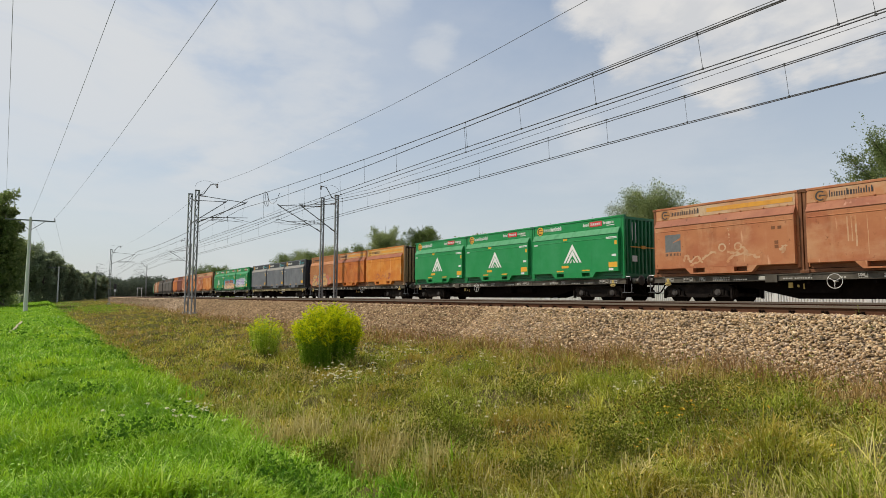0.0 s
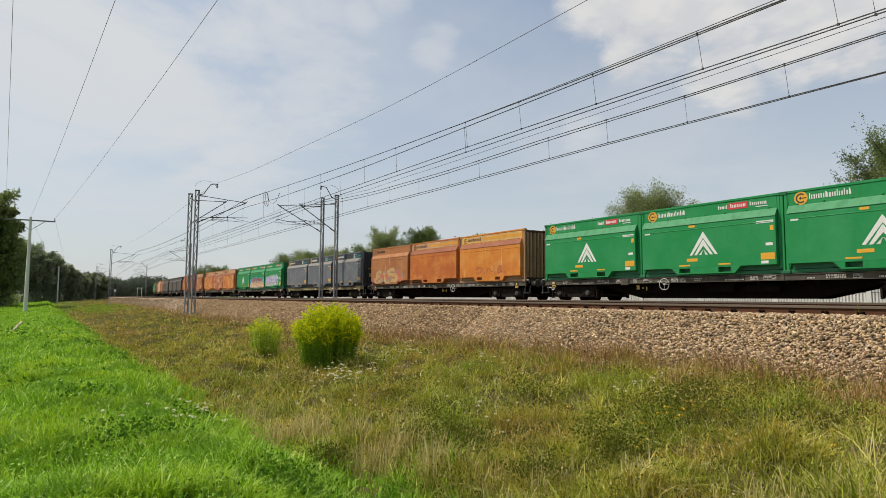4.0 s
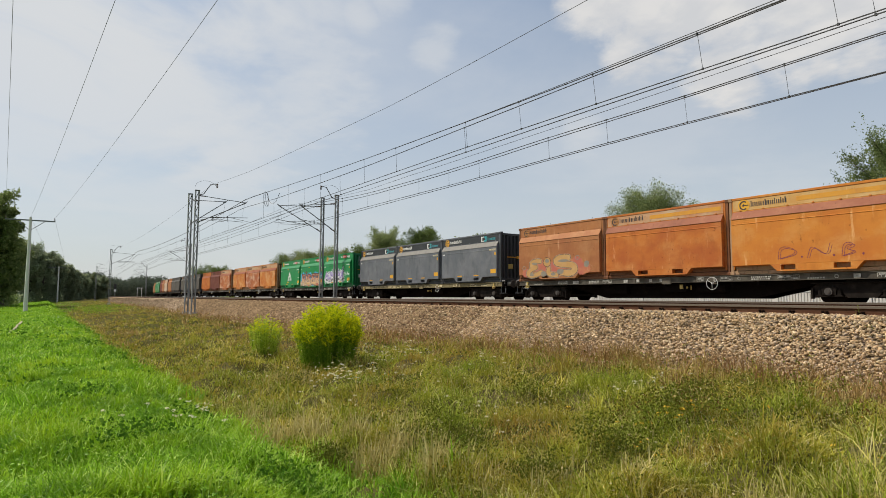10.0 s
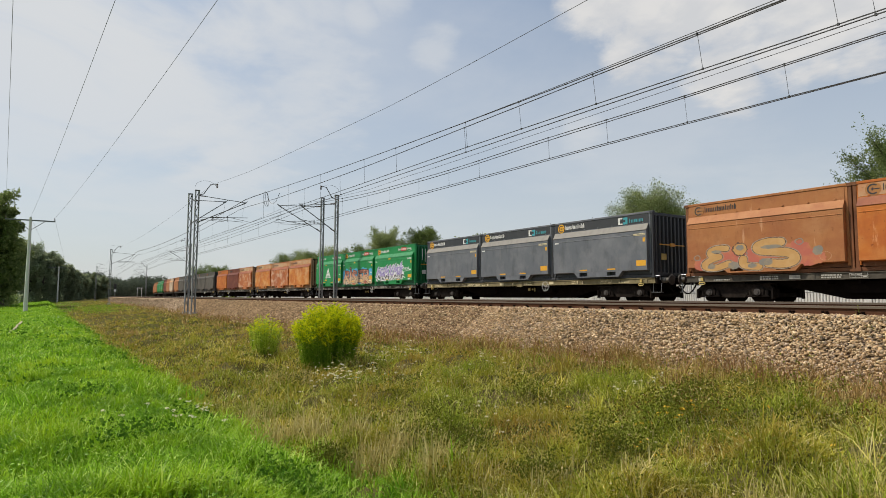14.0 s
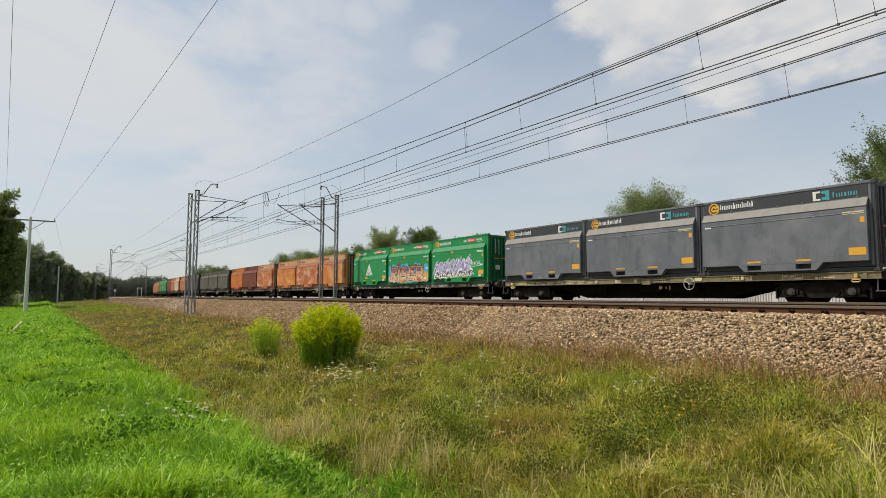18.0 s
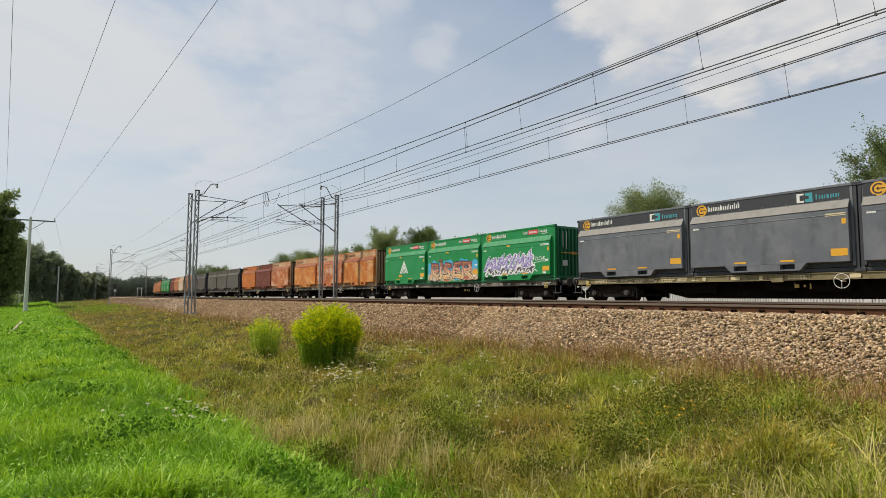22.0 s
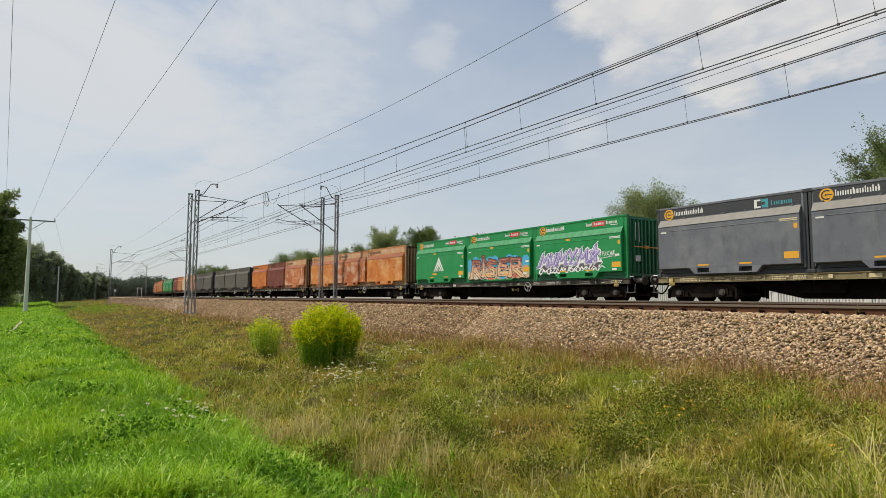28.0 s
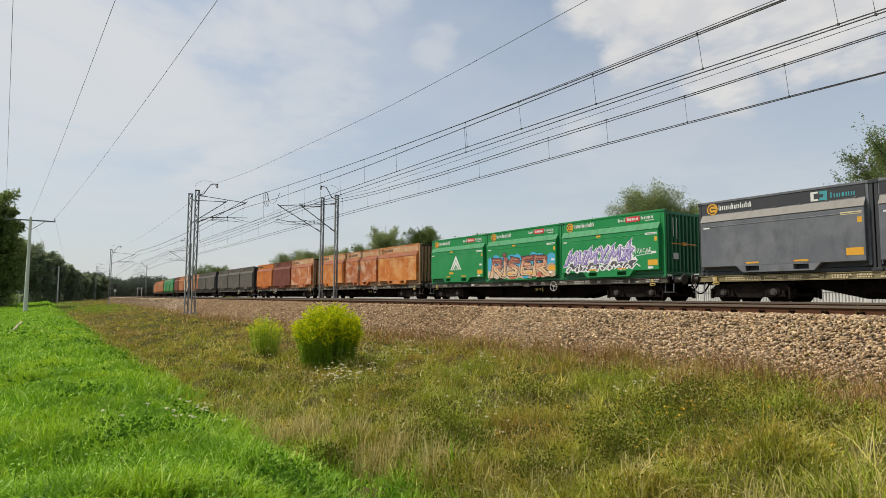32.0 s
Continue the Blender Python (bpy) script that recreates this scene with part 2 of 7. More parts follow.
MAT = {
    "green_paint": material("green_paint", (0.012, 0.230, 0.060), 0.42, layers=(
        ((0.050, 0.285, 0.110), 0.8, 0.42, 0.7, 0.6), ((0.006, 0.13, 0.034), (6, 6, 0.4), 0.58, 0.80, 0.45), ((0.09, 0.26, 0.12), (1.2, 1.2, 3), 0.6, 0.8, 0.4)), bump=(10, 0.06), spec=0.3),
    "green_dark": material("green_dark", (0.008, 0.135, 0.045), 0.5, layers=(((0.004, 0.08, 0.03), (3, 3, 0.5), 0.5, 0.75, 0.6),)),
    # paler green for the upward slope: its sunlit look is in the colour
    "green_slope_lit": material("green_slope_lit", (0.060, 0.260, 0.110), 0.6, spec=0.2, layers=(((0.012, 0.15, 0.045), (4, 4, 1), 0.45, 0.7, 0.6),)),
    "grey_paint": material("grey_paint", (0.120, 0.128, 0.143), 0.5, layers=(
        ((0.205, 0.207, 0.215), 0.8, 0.45, 0.68, 0.7), ((0.060, 0.062, 0.066), (2.2, 2.2, 0.9), 0.52, 0.72, 0.6), ((0.20, 0.19, 0.17), (7, 7, 0.4), 0.60, 0.8, 0.4)), bump=(9, 0.08)),
    "drab_paint": material("drab_paint", (0.098, 0.088, 0.074), 0.65, layers=(
        ((0.150, 0.135, 0.110), 0.8, 0.45, 0.68, 0.7), ((0.045, 0.040, 0.034), (2.2, 2.2, 0.9), 0.52, 0.72, 0.6)), bump=(9, 0.1), spec=0.2),
    "grey_dark": material("grey_dark", (0.030, 0.032, 0.036), 0.6, layers=(((0.06, 0.06, 0.062), (2, 2, 0.6), 0.5, 0.75, 0.5),)),
    # paler grey for the upward slope, lightened as the sky lights it
    "grey_slope_lit": material("grey_slope_lit", (0.20, 0.185, 0.160), 0.65, layers=(((0.14, 0.125, 0.105), (4, 4, 1), 0.45, 0.7, 0.6),)),
    "orange_paint": rusty("orange_paint", (0.52, 0.165, 0.032), (0.38, 0.092, 0.026), (0.60, 0.27, 0.085)),
    "amber_paint": rusty("amber_paint", (0.60, 0.220, 0.035), (0.50, 0.145, 0.028), (0.66, 0.34, 0.100)),
    "rust_paint": rusty("rust_paint", (0.41, 0.170, 0.062), (0.32, 0.115, 0.048), (0.48, 0.245, 0.105)),
    "brick_paint": rusty("brick_paint", (0.45, 0.180, 0.078), (0.37, 0.120, 0.055), (0.55, 0.31, 0.16), k=0.8),
    "maroon_paint": rusty("maroon_paint", (0.17, 0.050, 0.032), (0.115, 0.036, 0.026), (0.24, 0.09, 0.05)),
    "faded_paint": rusty("faded_paint", (0.50, 0.165, 0.050), (0.36, 0.10, 0.035), (0.70, 0.55, 0.40), k=0.95),
    "bleached_paint": rusty("bleached_paint", (0.58, 0.215, 0.045), (0.46, 0.125, 0.030), (0.66, 0.43, 0.20), k=0.9),
    "cream_paint": rusty("cream_paint", (0.60, 0.52, 0.41), (0.50, 0.30, 0.14), (0.42, 0.20, 0.09), k=0.65),
    "orange_dark": rusty("orange_dark", (0.20, 0.080, 0.034), (0.10, 0.045, 0.026), (0.28, 0.13, 0.06)),
    "band_yellow": material("band_yellow", (0.66, 0.30, 0.025), 0.5, layers=(((0.45, 0.18, 0.05), (3, 3, 1), 0.5, 0.75, 0.6),)),
    "cream_band": rusty("cream_band", (0.56, 0.40, 0.25), (0.50, 0.20, 0.08), (0.50, 0.24, 0.10), k=0.85),
    "sand_band": rusty("sand_band", (0.62, 0.40, 0.16), (0.58, 0.28, 0.07), (0.66, 0.48, 0.25), k=0.7),
    "rust_strip": rusty("rust_strip", (0.30, 0.100, 0.046), (0.22, 0.070, 0.034), (0.38, 0.16, 0.075)),
    # near-black rust brown: the recess shade between end ribs is in the colour
    "rust_recess_shade": material("rust_recess_shade", (0.060, 0.036, 0.024), 0.85, spec=0.1, layers=(((0.15, 0.085, 0.05), (4, 4, 0.8), 0.52, 0.72, 0.7),)),
    "rib_brown": material("rib_brown", (0.34, 0.20, 0.105), 0.75, layers=(((0.42, 0.27, 0.15), (5, 5, 0.6), 0.42, 0.7, 0.7), ((0.07, 0.045, 0.03), (9, 9, 3), 0.55, 0.72, 0.7))),
    "sill_grey": material("sill_grey", (0.075, 0.066, 0.052), 0.8, spec=0.15, layers=(
        ((0.17, 0.15, 0.115), 1.3, 0.42, 0.7, 0.7), ((0.045, 0.035, 0.028), 5, 0.5, 0.75, 0.6))),
    "sill_olive": material("sill_olive", (0.20, 0.165, 0.085), 0.8, spec=0.15, layers=(
        ((0.32, 0.27, 0.16), 1.3, 0.42, 0.7, 0.6), ((0.06, 0.045, 0.03), 5, 0.5, 0.75, 0.6))),
    # next two near-black: the shade under the wagon is partly in the colour
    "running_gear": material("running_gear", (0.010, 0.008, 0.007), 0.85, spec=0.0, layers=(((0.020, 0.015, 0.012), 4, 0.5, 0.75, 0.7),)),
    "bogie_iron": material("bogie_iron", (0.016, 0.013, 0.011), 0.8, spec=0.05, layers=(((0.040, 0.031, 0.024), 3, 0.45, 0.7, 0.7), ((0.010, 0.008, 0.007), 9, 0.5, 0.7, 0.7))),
    "buffer_grey": material("buffer_grey", (0.13, 0.122, 0.105), 0.7, spec=0.2, layers=(((0.045, 0.038, 0.03), 5, 0.45, 0.7, 0.7),)),
    "axle_cap": material("axle_cap", (0.055, 0.047, 0.040), 0.7, layers=(((0.03, 0.024, 0.02), 8, 0.45, 0.7, 0.7),)),
    "steel": material("steel", (0.30, 0.30, 0.30), 0.42, 0.9),
    "rail_rust": material("rail_rust", (0.085, 0.040, 0.024), 0.9, spec=0.0, layers=(((0.13, 0.070, 0.042), (3, 9, 9), 0.45, 0.7, 0.6),)),
    "rail_head": material("rail_head", (0.150, 0.118, 0.088), 0.75, 0.0, spec=0.2, layers=(((0.095, 0.070, 0.050), (2, 20, 20), 0.5, 0.7, 0.6),)),
    "concrete": material("concrete", (0.40, 0.385, 0.35), 0.85, layers=(((0.27, 0.25, 0.22), 2.0, 0.45, 0.7, 0.6),), bump=(40, 0.15)),
    "pole_concrete": material("pole_concrete", (0.62, 0.60, 0.55), 0.85, layers=(((0.46, 0.44, 0.39), (3, 3, 0.5), 0.45, 0.7, 0.6),)),
    "sleeper": material("sleeper", (0.27, 0.225, 0.185), 0.9, layers=(((0.16, 0.12, 0.09), 5, 0.45, 0.7, 0.7),)),
    "galvanised": material("galvanised", (0.27, 0.275, 0.275), 0.6, 0.25, layers=(((0.15, 0.15, 0.15), 3, 0.45, 0.7, 0.6),)),
    "mast_dark": material("mast_dark", (0.13, 0.135, 0.14), 0.6, 0.3, layers=(((0.20, 0.20, 0.195), 3, 0.45, 0.7, 0.6),)),
    "insulator": material("insulator", (0.10, 0.055, 0.04), 0.25),
    "wire": material("wire", (0.045, 0.045, 0.045), 0.5, 0.3),
    "white_sheet": material("white_sheet", (0.76, 0.75, 0.72), 0.5, layers=(((0.50, 0.50, 0.47), (0.8, 0.8, 0.4), 0.45, 0.7, 0.5),)),
    "joint_grey": material("joint_grey", (0.22, 0.225, 0.225), 0.6),
    "white_mark": material("white_mark", (0.72, 0.71, 0.67), 0.6, layers=(((0.5, 0.48, 0.43), 9, 0.5, 0.75, 0.5),)),
    "yellow_mark": material("yellow_mark", (0.72, 0.36, 0.02), 0.55, layers=(((0.5, 0.24, 0.03), 9, 0.5, 0.75, 0.5),)),
    "red_mark": material("red_mark", (0.58, 0.035, 0.04), 0.5),
    "teal_mark": material("teal_mark", (0.05, 0.30, 0.34), 0.5),
    "dark_mark": material("dark_mark", (0.035, 0.03, 0.03), 0.6),
    "grey_mark": material("grey_mark", (0.14, 0.145, 0.14), 0.6, layers=(((0.09, 0.09, 0.09), 6, 0.4, 0.7, 0.7),)),
    "hook_yellow": material("hook_yellow", (0.50, 0.36, 0.10), 0.6),
    "spray_lilac": material("spray_lilac", (0.20, 0.13, 0.42), 0.55, layers=(((0.42, 0.36, 0.62), 4, 0.45, 0.65, 0.8),)),
    "spray_white": material("spray_white", (0.74, 0.73, 0.72), 0.55),
    "spray_black": material("spray_black", (0.02, 0.02, 0.025), 0.55),
    "spray_peach": material("spray_peach", (0.62, 0.33, 0.20), 0.55, layers=(((0.45, 0.12, 0.09), 3.5, 0.47, 0.62, 0.9),)),
    "spray_cyan": material("spray_cyan", (0.06, 0.36, 0.58), 0.55),
    "spray_pink": material("spray_pink", (0.46, 0.12, 0.075), 0.6, layers=(((0.52, 0.20, 0.07), 2.5, 0.45, 0.65, 0.8),)),
    "spray_ochre": material("spray_ochre", (0.50, 0.275, 0.085), 0.6, layers=(((0.58, 0.36, 0.15), 3, 0.45, 0.65, 0.6),)),
    "spray_slate": material("spray_slate", (0.22, 0.20, 0.165), 0.6, layers=(((0.34, 0.26, 0.15), 5, 0.45, 0.65, 0.7),)),
    "spray_umber": material("spray_umber", (0.085, 0.045, 0.03), 0.6),
    "spray_plum": material("spray_plum", (0.20, 0.04, 0.06), 0.6),
    "stencil_white": material("stencil_white", (0.46, 0.44, 0.38), 0.7, layers=(((0.16, 0.15, 0.13), 6, 0.45, 0.65, 0.8),)),
    "stencil_tan": material("stencil_tan", (0.62, 0.52, 0.30), 0.7, layers=(((0.28, 0.23, 0.13), 6, 0.5, 0.7, 0.7),)),
    "dull_emblem": material("dull_emblem", (0.40, 0.17, 0.04), 0.6, layers=(((0.25, 0.10, 0.04), 6, 0.45, 0.65, 0.7),)),
    "spray_shadow": material("spray_shadow", (0.075, 0.07, 0.075), 0.6, layers=(((0.16, 0.15, 0.16), 5, 0.45, 0.65, 0.7),)),
    "spray_cream": material("spray_cream", (0.70, 0.48, 0.27), 0.6, layers=(((0.62, 0.34, 0.18), 4, 0.45, 0.65, 0.6),)),
    "spray_brown": material("spray_brown", (0.27, 0.075, 0.05), 0.6, layers=(((0.40, 0.15, 0.09), 5, 0.45, 0.65, 0.7),)),
    "bark": material("bark", (0.085, 0.065, 0.048), 0.9, layers=(((0.16, 0.14, 0.115), (6, 6, 1), 0.45, 0.7, 0.6),)),
}
MAT["ballast"] = material("ballast", (0.47, 0.325, 0.180), 0.92, layers=(
    ((0.24, 0.155, 0.105), 0.9, 0.42, 0.7, 0.5), ((0.44, 0.35, 0.235), 9, 0.5, 0.72, 0.6)), bump=(60, 0.3), island=0.42, spec=0.0)
for _name, _tone in (("ballast_grey", (0.39, 0.295, 0.21)), ("ballast_rose", (0.35, 0.240, 0.140)), ("ballast_pale", (0.55, 0.42, 0.265)), ("ballast_umber", (0.235, 0.150, 0.095)), ("ballast_dusty", (0.46, 0.345, 0.235))):
    MAT[_name] = material(_name, _tone, 0.92, layers=((tuple(c * 0.6 for c in _tone), 0.9, 0.42, 0.7, 0.5), (tuple(min(1, c * 1.2) for c in _tone), 9, 0.5, 0.72, 0.5)), bump=(60, 0.3), island=0.42, spec=0.0)
MAT["clip_iron"] = material("clip_iron", (0.020, 0.013, 0.010), 0.9, spec=0.0)
MAT["ballast_bed"] = material("ballast_bed", (0.19, 0.130, 0.085), 0.95, spec=0.0, layers=(((0.27, 0.20, 0.13), 22, 0.47, 0.62, 0.8),), bump=(24, 1.0))
MAT["soil"] = material("soil", (0.085, 0.080, 0.028), 0.95, layers=(
    ((0.15, 0.105, 0.05), 0.35, 0.40, 0.66, 0.6), ((0.06, 0.065, 0.02), 3, 0.45, 0.7, 0.6)), bump=(9, 0.6), spec=0.0)
def sward(mat):
    """The meadow side of the ground is green turf, the railway side olive soil."""
    nt = mat.node_tree
    N, Lk = nt.nodes.new, nt.links.new
    bs = nt.nodes["Principled BSDF"]
    old = bs.inputs["Base Color"].links[0].from_socket
    tc, sep, mr, mx = N("ShaderNodeTexCoord"), N("ShaderNodeSeparateXYZ"), N("ShaderNodeMapRange"), N("ShaderNodeMix")
    nz = N("ShaderNodeTexNoise")
    nz.inputs["Scale"].default_value, nz.inputs["Detail"].default_value = 0.4, 4
    Lk(tc.outputs["Object"], sep.inputs[0]), Lk(tc.outputs["Object"], nz.inputs["Vector"])
    ad = N("ShaderNodeMath")
    Lk(sep.outputs[1], ad.inputs[0]), Lk(nz.outputs["Fac"], ad.inputs[1])
    mr.inputs["From Min"].default_value, mr.inputs["From Max"].default_value = 2.3, 2.9
    Lk(ad.outputs[0], mr.inputs["Value"])
    mx.data_type = "RGBA"
    Lk(mr.outputs[0], mx.inputs[0])
    mx.inputs[6].default_value = (0.115, 0.215, 0.020, 1)
    Lk(old, mx.inputs[7])
    Lk(mx.outputs[2], bs.inputs["Base Color"])


sward(MAT["soil"])
MAT["pale_goldenrod"] = leaf_material("pale_goldenrod", (0.36, 0.48, 0.04), (0.56, 0.66, 0.08), (0.70, 0.72, 0.16), ((0.42, 0.54, 0.05), 2, 0.5), 0.55)
MAT["lush_grass"] = leaf_material("lush_grass", (0.105, 0.230, 0.012), (0.345, 0.585, 0.030), (0.68, 0.80, 0.20), ((0.45, 0.58, 0.022), 0.30, 0.7), 0.36, 0.42, ((0.100, 0.245, 0.012), 1.1, 0.8), 0.12)
MAT["dry_grass"] = leaf_material("dry_grass", (0.150, 0.140, 0.012), (0.630, 0.560, 0.078), (0.90, 0.76, 0.32), ((0.40, 0.255, 0.06), 0.5, 0.75), 0.38, 0.5, ((0.23, 0.28, 0.022), 1.1, 0.6))
MAT["brown_grass"] = leaf_material("brown_grass", (0.190, 0.105, 0.040), (0.550, 0.365, 0.135), (0.78, 0.60, 0.28), ((0.36, 0.32, 0.045), 0.6, 0.65), 0.40)
MAT["green_blade"] = leaf_material("green_blade", (0.100, 0.140, 0.010), (0.460, 0.520, 0.060), (0.80, 0.76, 0.26), ((0.40, 0.36, 0.035), 0.6, 0.6), 0.38, 0.5, ((0.18, 0.26, 0.016), 1.3, 0.6), 0.05)
MAT["clover"] = leaf_material("clover", (0.050, 0.125, 0.014), (0.115, 0.235, 0.024), (0.22, 0.36, 0.05), ((0.07, 0.16, 0.016), 2, 0.5), 0.25, 0.5)
MAT["leaf_birch"] = leaf_material("leaf_birch", (0.170, 0.215, 0.085), (0.380, 0.430, 0.180), (0.48, 0.51, 0.24), ((0.18, 0.22, 0.08), 0.4, 0.5), 0.45)
MAT["leaf_dark"] = leaf_material("leaf_dark", (0.115, 0.160, 0.052), (0.225, 0.290, 0.092), (0.36, 0.40, 0.15), ((0.050, 0.085, 0.024), 0.2, 0.6), 0.38)
MAT["leaf_wood"] = leaf_material("leaf_wood", (0.130, 0.175, 0.065), (0.300, 0.360, 0.130), (0.44, 0.48, 0.20), ((0.075, 0.105, 0.038), 0.22, 0.6), 0.52)
# the next two leaf colours are greyed: distance haze is put into them
MAT["leaf_haze_tint"] = leaf_material("leaf_haze_tint", (0.190, 0.230, 0.145), (0.370, 0.425, 0.250), (0.48, 0.52, 0.31), ((0.150, 0.190, 0.120), 0.2, 0.6), 0.58)
MAT["leaf_far_haze_tint"] = leaf_material("leaf_far_haze_tint", (0.100, 0.122, 0.088), (0.155, 0.180, 0.125), (0.20, 0.22, 0.15), ((0.085, 0.108, 0.078), 0.05, 0.6), 0.3)
MAT["goldenrod_leaf"] = leaf_material("goldenrod_leaf", (0.130, 0.240, 0.022), (0.29, 0.44, 0.040), (0.46, 0.58, 0.07), ((0.16, 0.30, 0.022), 2, 0.5), 0.42)
MAT["goldenrod_bloom"] = leaf_material("goldenrod_bloom", (0.56, 0.62, 0.012), (0.80, 0.76, 0.018), (0.90, 0.80, 0.05), ((0.54, 0.64, 0.015), 2, 0.5), 0.5)
MAT["strand"] = leaf_material("strand", (0.36, 0.35, 0.08), (0.60, 0.55, 0.18), (0.84, 0.74, 0.38), ((0.52, 0.52, 0.14), 0.8, 0.5), 0.35, 0.5, None, 0.1)
MAT["red_stem"] = leaf_material("red_stem", (0.200, 0.100, 0.045), (0.36, 0.205, 0.085), (0.54, 0.38, 0.17), ((0.26, 0.19, 0.05), 0.8, 0.5), 0.36)
MAT["goldenrod_tip"] = leaf_material("goldenrod_tip", (0.20, 0.34, 0.015), (0.38, 0.50, 0.025), (0.50, 0.60, 0.05), ((0.24, 0.38, 0.015), 2, 0.5), 0.42)
MAT["straw"] = leaf_material("straw", (0.38, 0.31, 0.10), (0.64, 0.54, 0.21), (0.80, 0.70, 0.36), ((0.34, 0.28, 0.09), 0.5, 0.4), 0.35)
# weed green kept dark: the shade of verge hollows is in the colour
MAT["weed_hollow_shade"] = leaf_material("weed_hollow_shade", (0.075, 0.095, 0.015), (0.150, 0.178, 0.026), (0.25, 0.27, 0.05), ((0.12, 0.10, 0.02), 3, 0.5), 0.30)
MAT["dock_brown"] = leaf_material("dock_brown", (0.10, 0.040, 0.018), (0.19, 0.085, 0.035), (0.28, 0.15, 0.06), ((0.09, 0.05, 0.02), 3, 0.5), 0.25)
MAT["herb_olive"] = leaf_material("herb_olive", (0.110, 0.130, 0.020), (0.300, 0.320, 0.055), (0.50, 0.47, 0.14), ((0.22, 0.20, 0.035), 1.2, 0.5), 0.36)
MAT["seed_straw"] = leaf_material("seed_straw", (0.40, 0.33, 0.13), (0.64, 0.55, 0.27), (0.80, 0.72, 0.44), ((0.46, 0.36, 0.13), 0.9, 0.5), 0.35)
MAT["meadow_leaf"] = leaf_material("meadow_leaf", (0.110, 0.250, 0.012), (0.330, 0.560, 0.030), (0.60, 0.74, 0.16), ((0.22, 0.44, 0.020), 1.4, 0.5), 0.38, 0.45, None, 0.2)
MAT["petal_white"] = leaf_material("petal_white", (0.78, 0.72, 0.48), (0.88, 0.83, 0.60), (0.92, 0.86, 0.62), ((0.86, 0.80, 0.52), 3, 0.4), 0.45)
MAT["petal_yellow"] = material("petal_yellow", (0.75, 0.45, 0.02), 0.7)
MAT["path_sand"] = material("path_sand", (0.40, 0.35, 0.25), 0.95, spec=0.0, layers=(((0.27, 0.25, 0.15), 2, 0.45, 0.7, 0.7),))


# ---------------------------------------------------------------- mesh tools
class Shape:
    """Collects vertices and faces for one mesh."""

    def __init__(self):
        self.v, self.f = [], []

    def box(self, x0, x1, y0, y1, z0, z1, m=None):
        n = len(self.v)
        c = [Vector((x, y, z)) for z in (z0, z1) for y in (y0, y1) for x in (x0, x1)]
        self.v += [tuple(m @ p) if m else tuple(p) for p in c]
        self.f += [tuple(n + i for i in q) for q in ((0, 2, 3, 1), (4, 5, 7, 6), (0, 1, 5, 4), (2, 6, 7, 3), (0, 4, 6, 2), (1, 3, 7, 5))]
        return self

    def prism(self, outline, a0, a1, axis="x"):
        """outline: pairs in the plane across the axis, counter-clockwise."""
        n, k = len(self.v), len(outline)
        for a in (a0, a1):
            for p, q in outline:
                self.v.append((a, p, q) if axis == "x" else (p, a, q) if axis == "y" else (p, q, a))
        self.f.append(tuple(range(n + k - 1, n - 1, -1)))
        self.f.append(tuple(range(n + k, n + 2 * k)))
        for i in range(k):
            j = (i + 1) % k
            self.f.append((n + i, n + j, n + k + j, n + k + i))
        return self

    def tube(self, points, radii, sides=6, cap=True):
        pts = [Vector(p) for p in points]
        if isinstance(radii, (int, float)):
            radii = [radii] * len(pts)
        n = len(self.v)
        for i, p in enumerate(pts):
            d = (pts[min(i + 1, len(pts) - 1)] - pts[max(i - 1, 0)]).normalized()
            a = d.orthogonal().normalized() if abs(d.z) > 0.9 else d.cross(Vector((0, 0, 1))).normalized()
            b = d.cross(a)
            for s in range(sides):
                t = 2 * math.pi * s / sides
                self.v.append(tuple(p + (a * math.cos(t) + b * math.sin(t)) * radii[i]))
        for i in range(len(pts) - 1):
            for s in range(sides):
                q = (s + 1) % sides
                self.f.append((n + i * sides + s, n + i * sides + q, n + (i + 1) * sides + q, n + (i + 1) * sides + s))
        if cap:
            self.f.append(tuple(n + s for s in range(sides - 1, -1, -1)))
            self.f.append(tuple(n + (len(pts) - 1) * sides + s for s in range(sides)))
        return self

    def ring(self, centre, axis, r, thick, sides=20, tube_sides=5):
        c, ax = Vector(centre), Vector(axis).normalized()
        a = ax.orthogonal().normalized()
        b = ax.cross(a)
        n = len(self.v)
        for i in range(sides):
            t = 2 * math.pi * i / sides
            rad = a * math.cos(t) + b * math.sin(t)
            for j in range(tube_sides):
                u = 2 * math.pi * j / tube_sides
                self.v.append(tuple(c + rad * (r + thick * math.cos(u)) + ax * thick * math.sin(u)))
        for i in range(sides):
            for j in range(tube_sides):
                i2, j2 = (i + 1) % sides, (j + 1) % tube_sides
                self.f.append((n + i * tube_sides + j, n + i2 * tube_sides + j, n + i2 * tube_sides + j2, n + i * tube_sides + j2))
        return self

    def plate(self, outline, y, thick=0.004):
        """A thin plate on a wall that faces -Y: outline in x and z, front at y - thick."""
        return self.prism([(p, q) for p, q in outline], y - thick, y, "y")

    def mesh(self, name, smooth=False, bevel=0.0):
        me = bpy.data.meshes.new(name)
        me.from_pydata(self.v, [], self.f)
        bm = bmesh.new()
        bm.from_mesh(me)
        bmesh.ops.recalc_face_normals(bm, faces=bm.faces)
        if bevel:
            bmesh.ops.bevel(bm, geom=list(bm.edges), offset=bevel, segments=1, affect="EDGES", clamp_overlap=True)
        bm.to_mesh(me)
        bm.free()
        if smooth:
            me.shade_smooth()
        return me


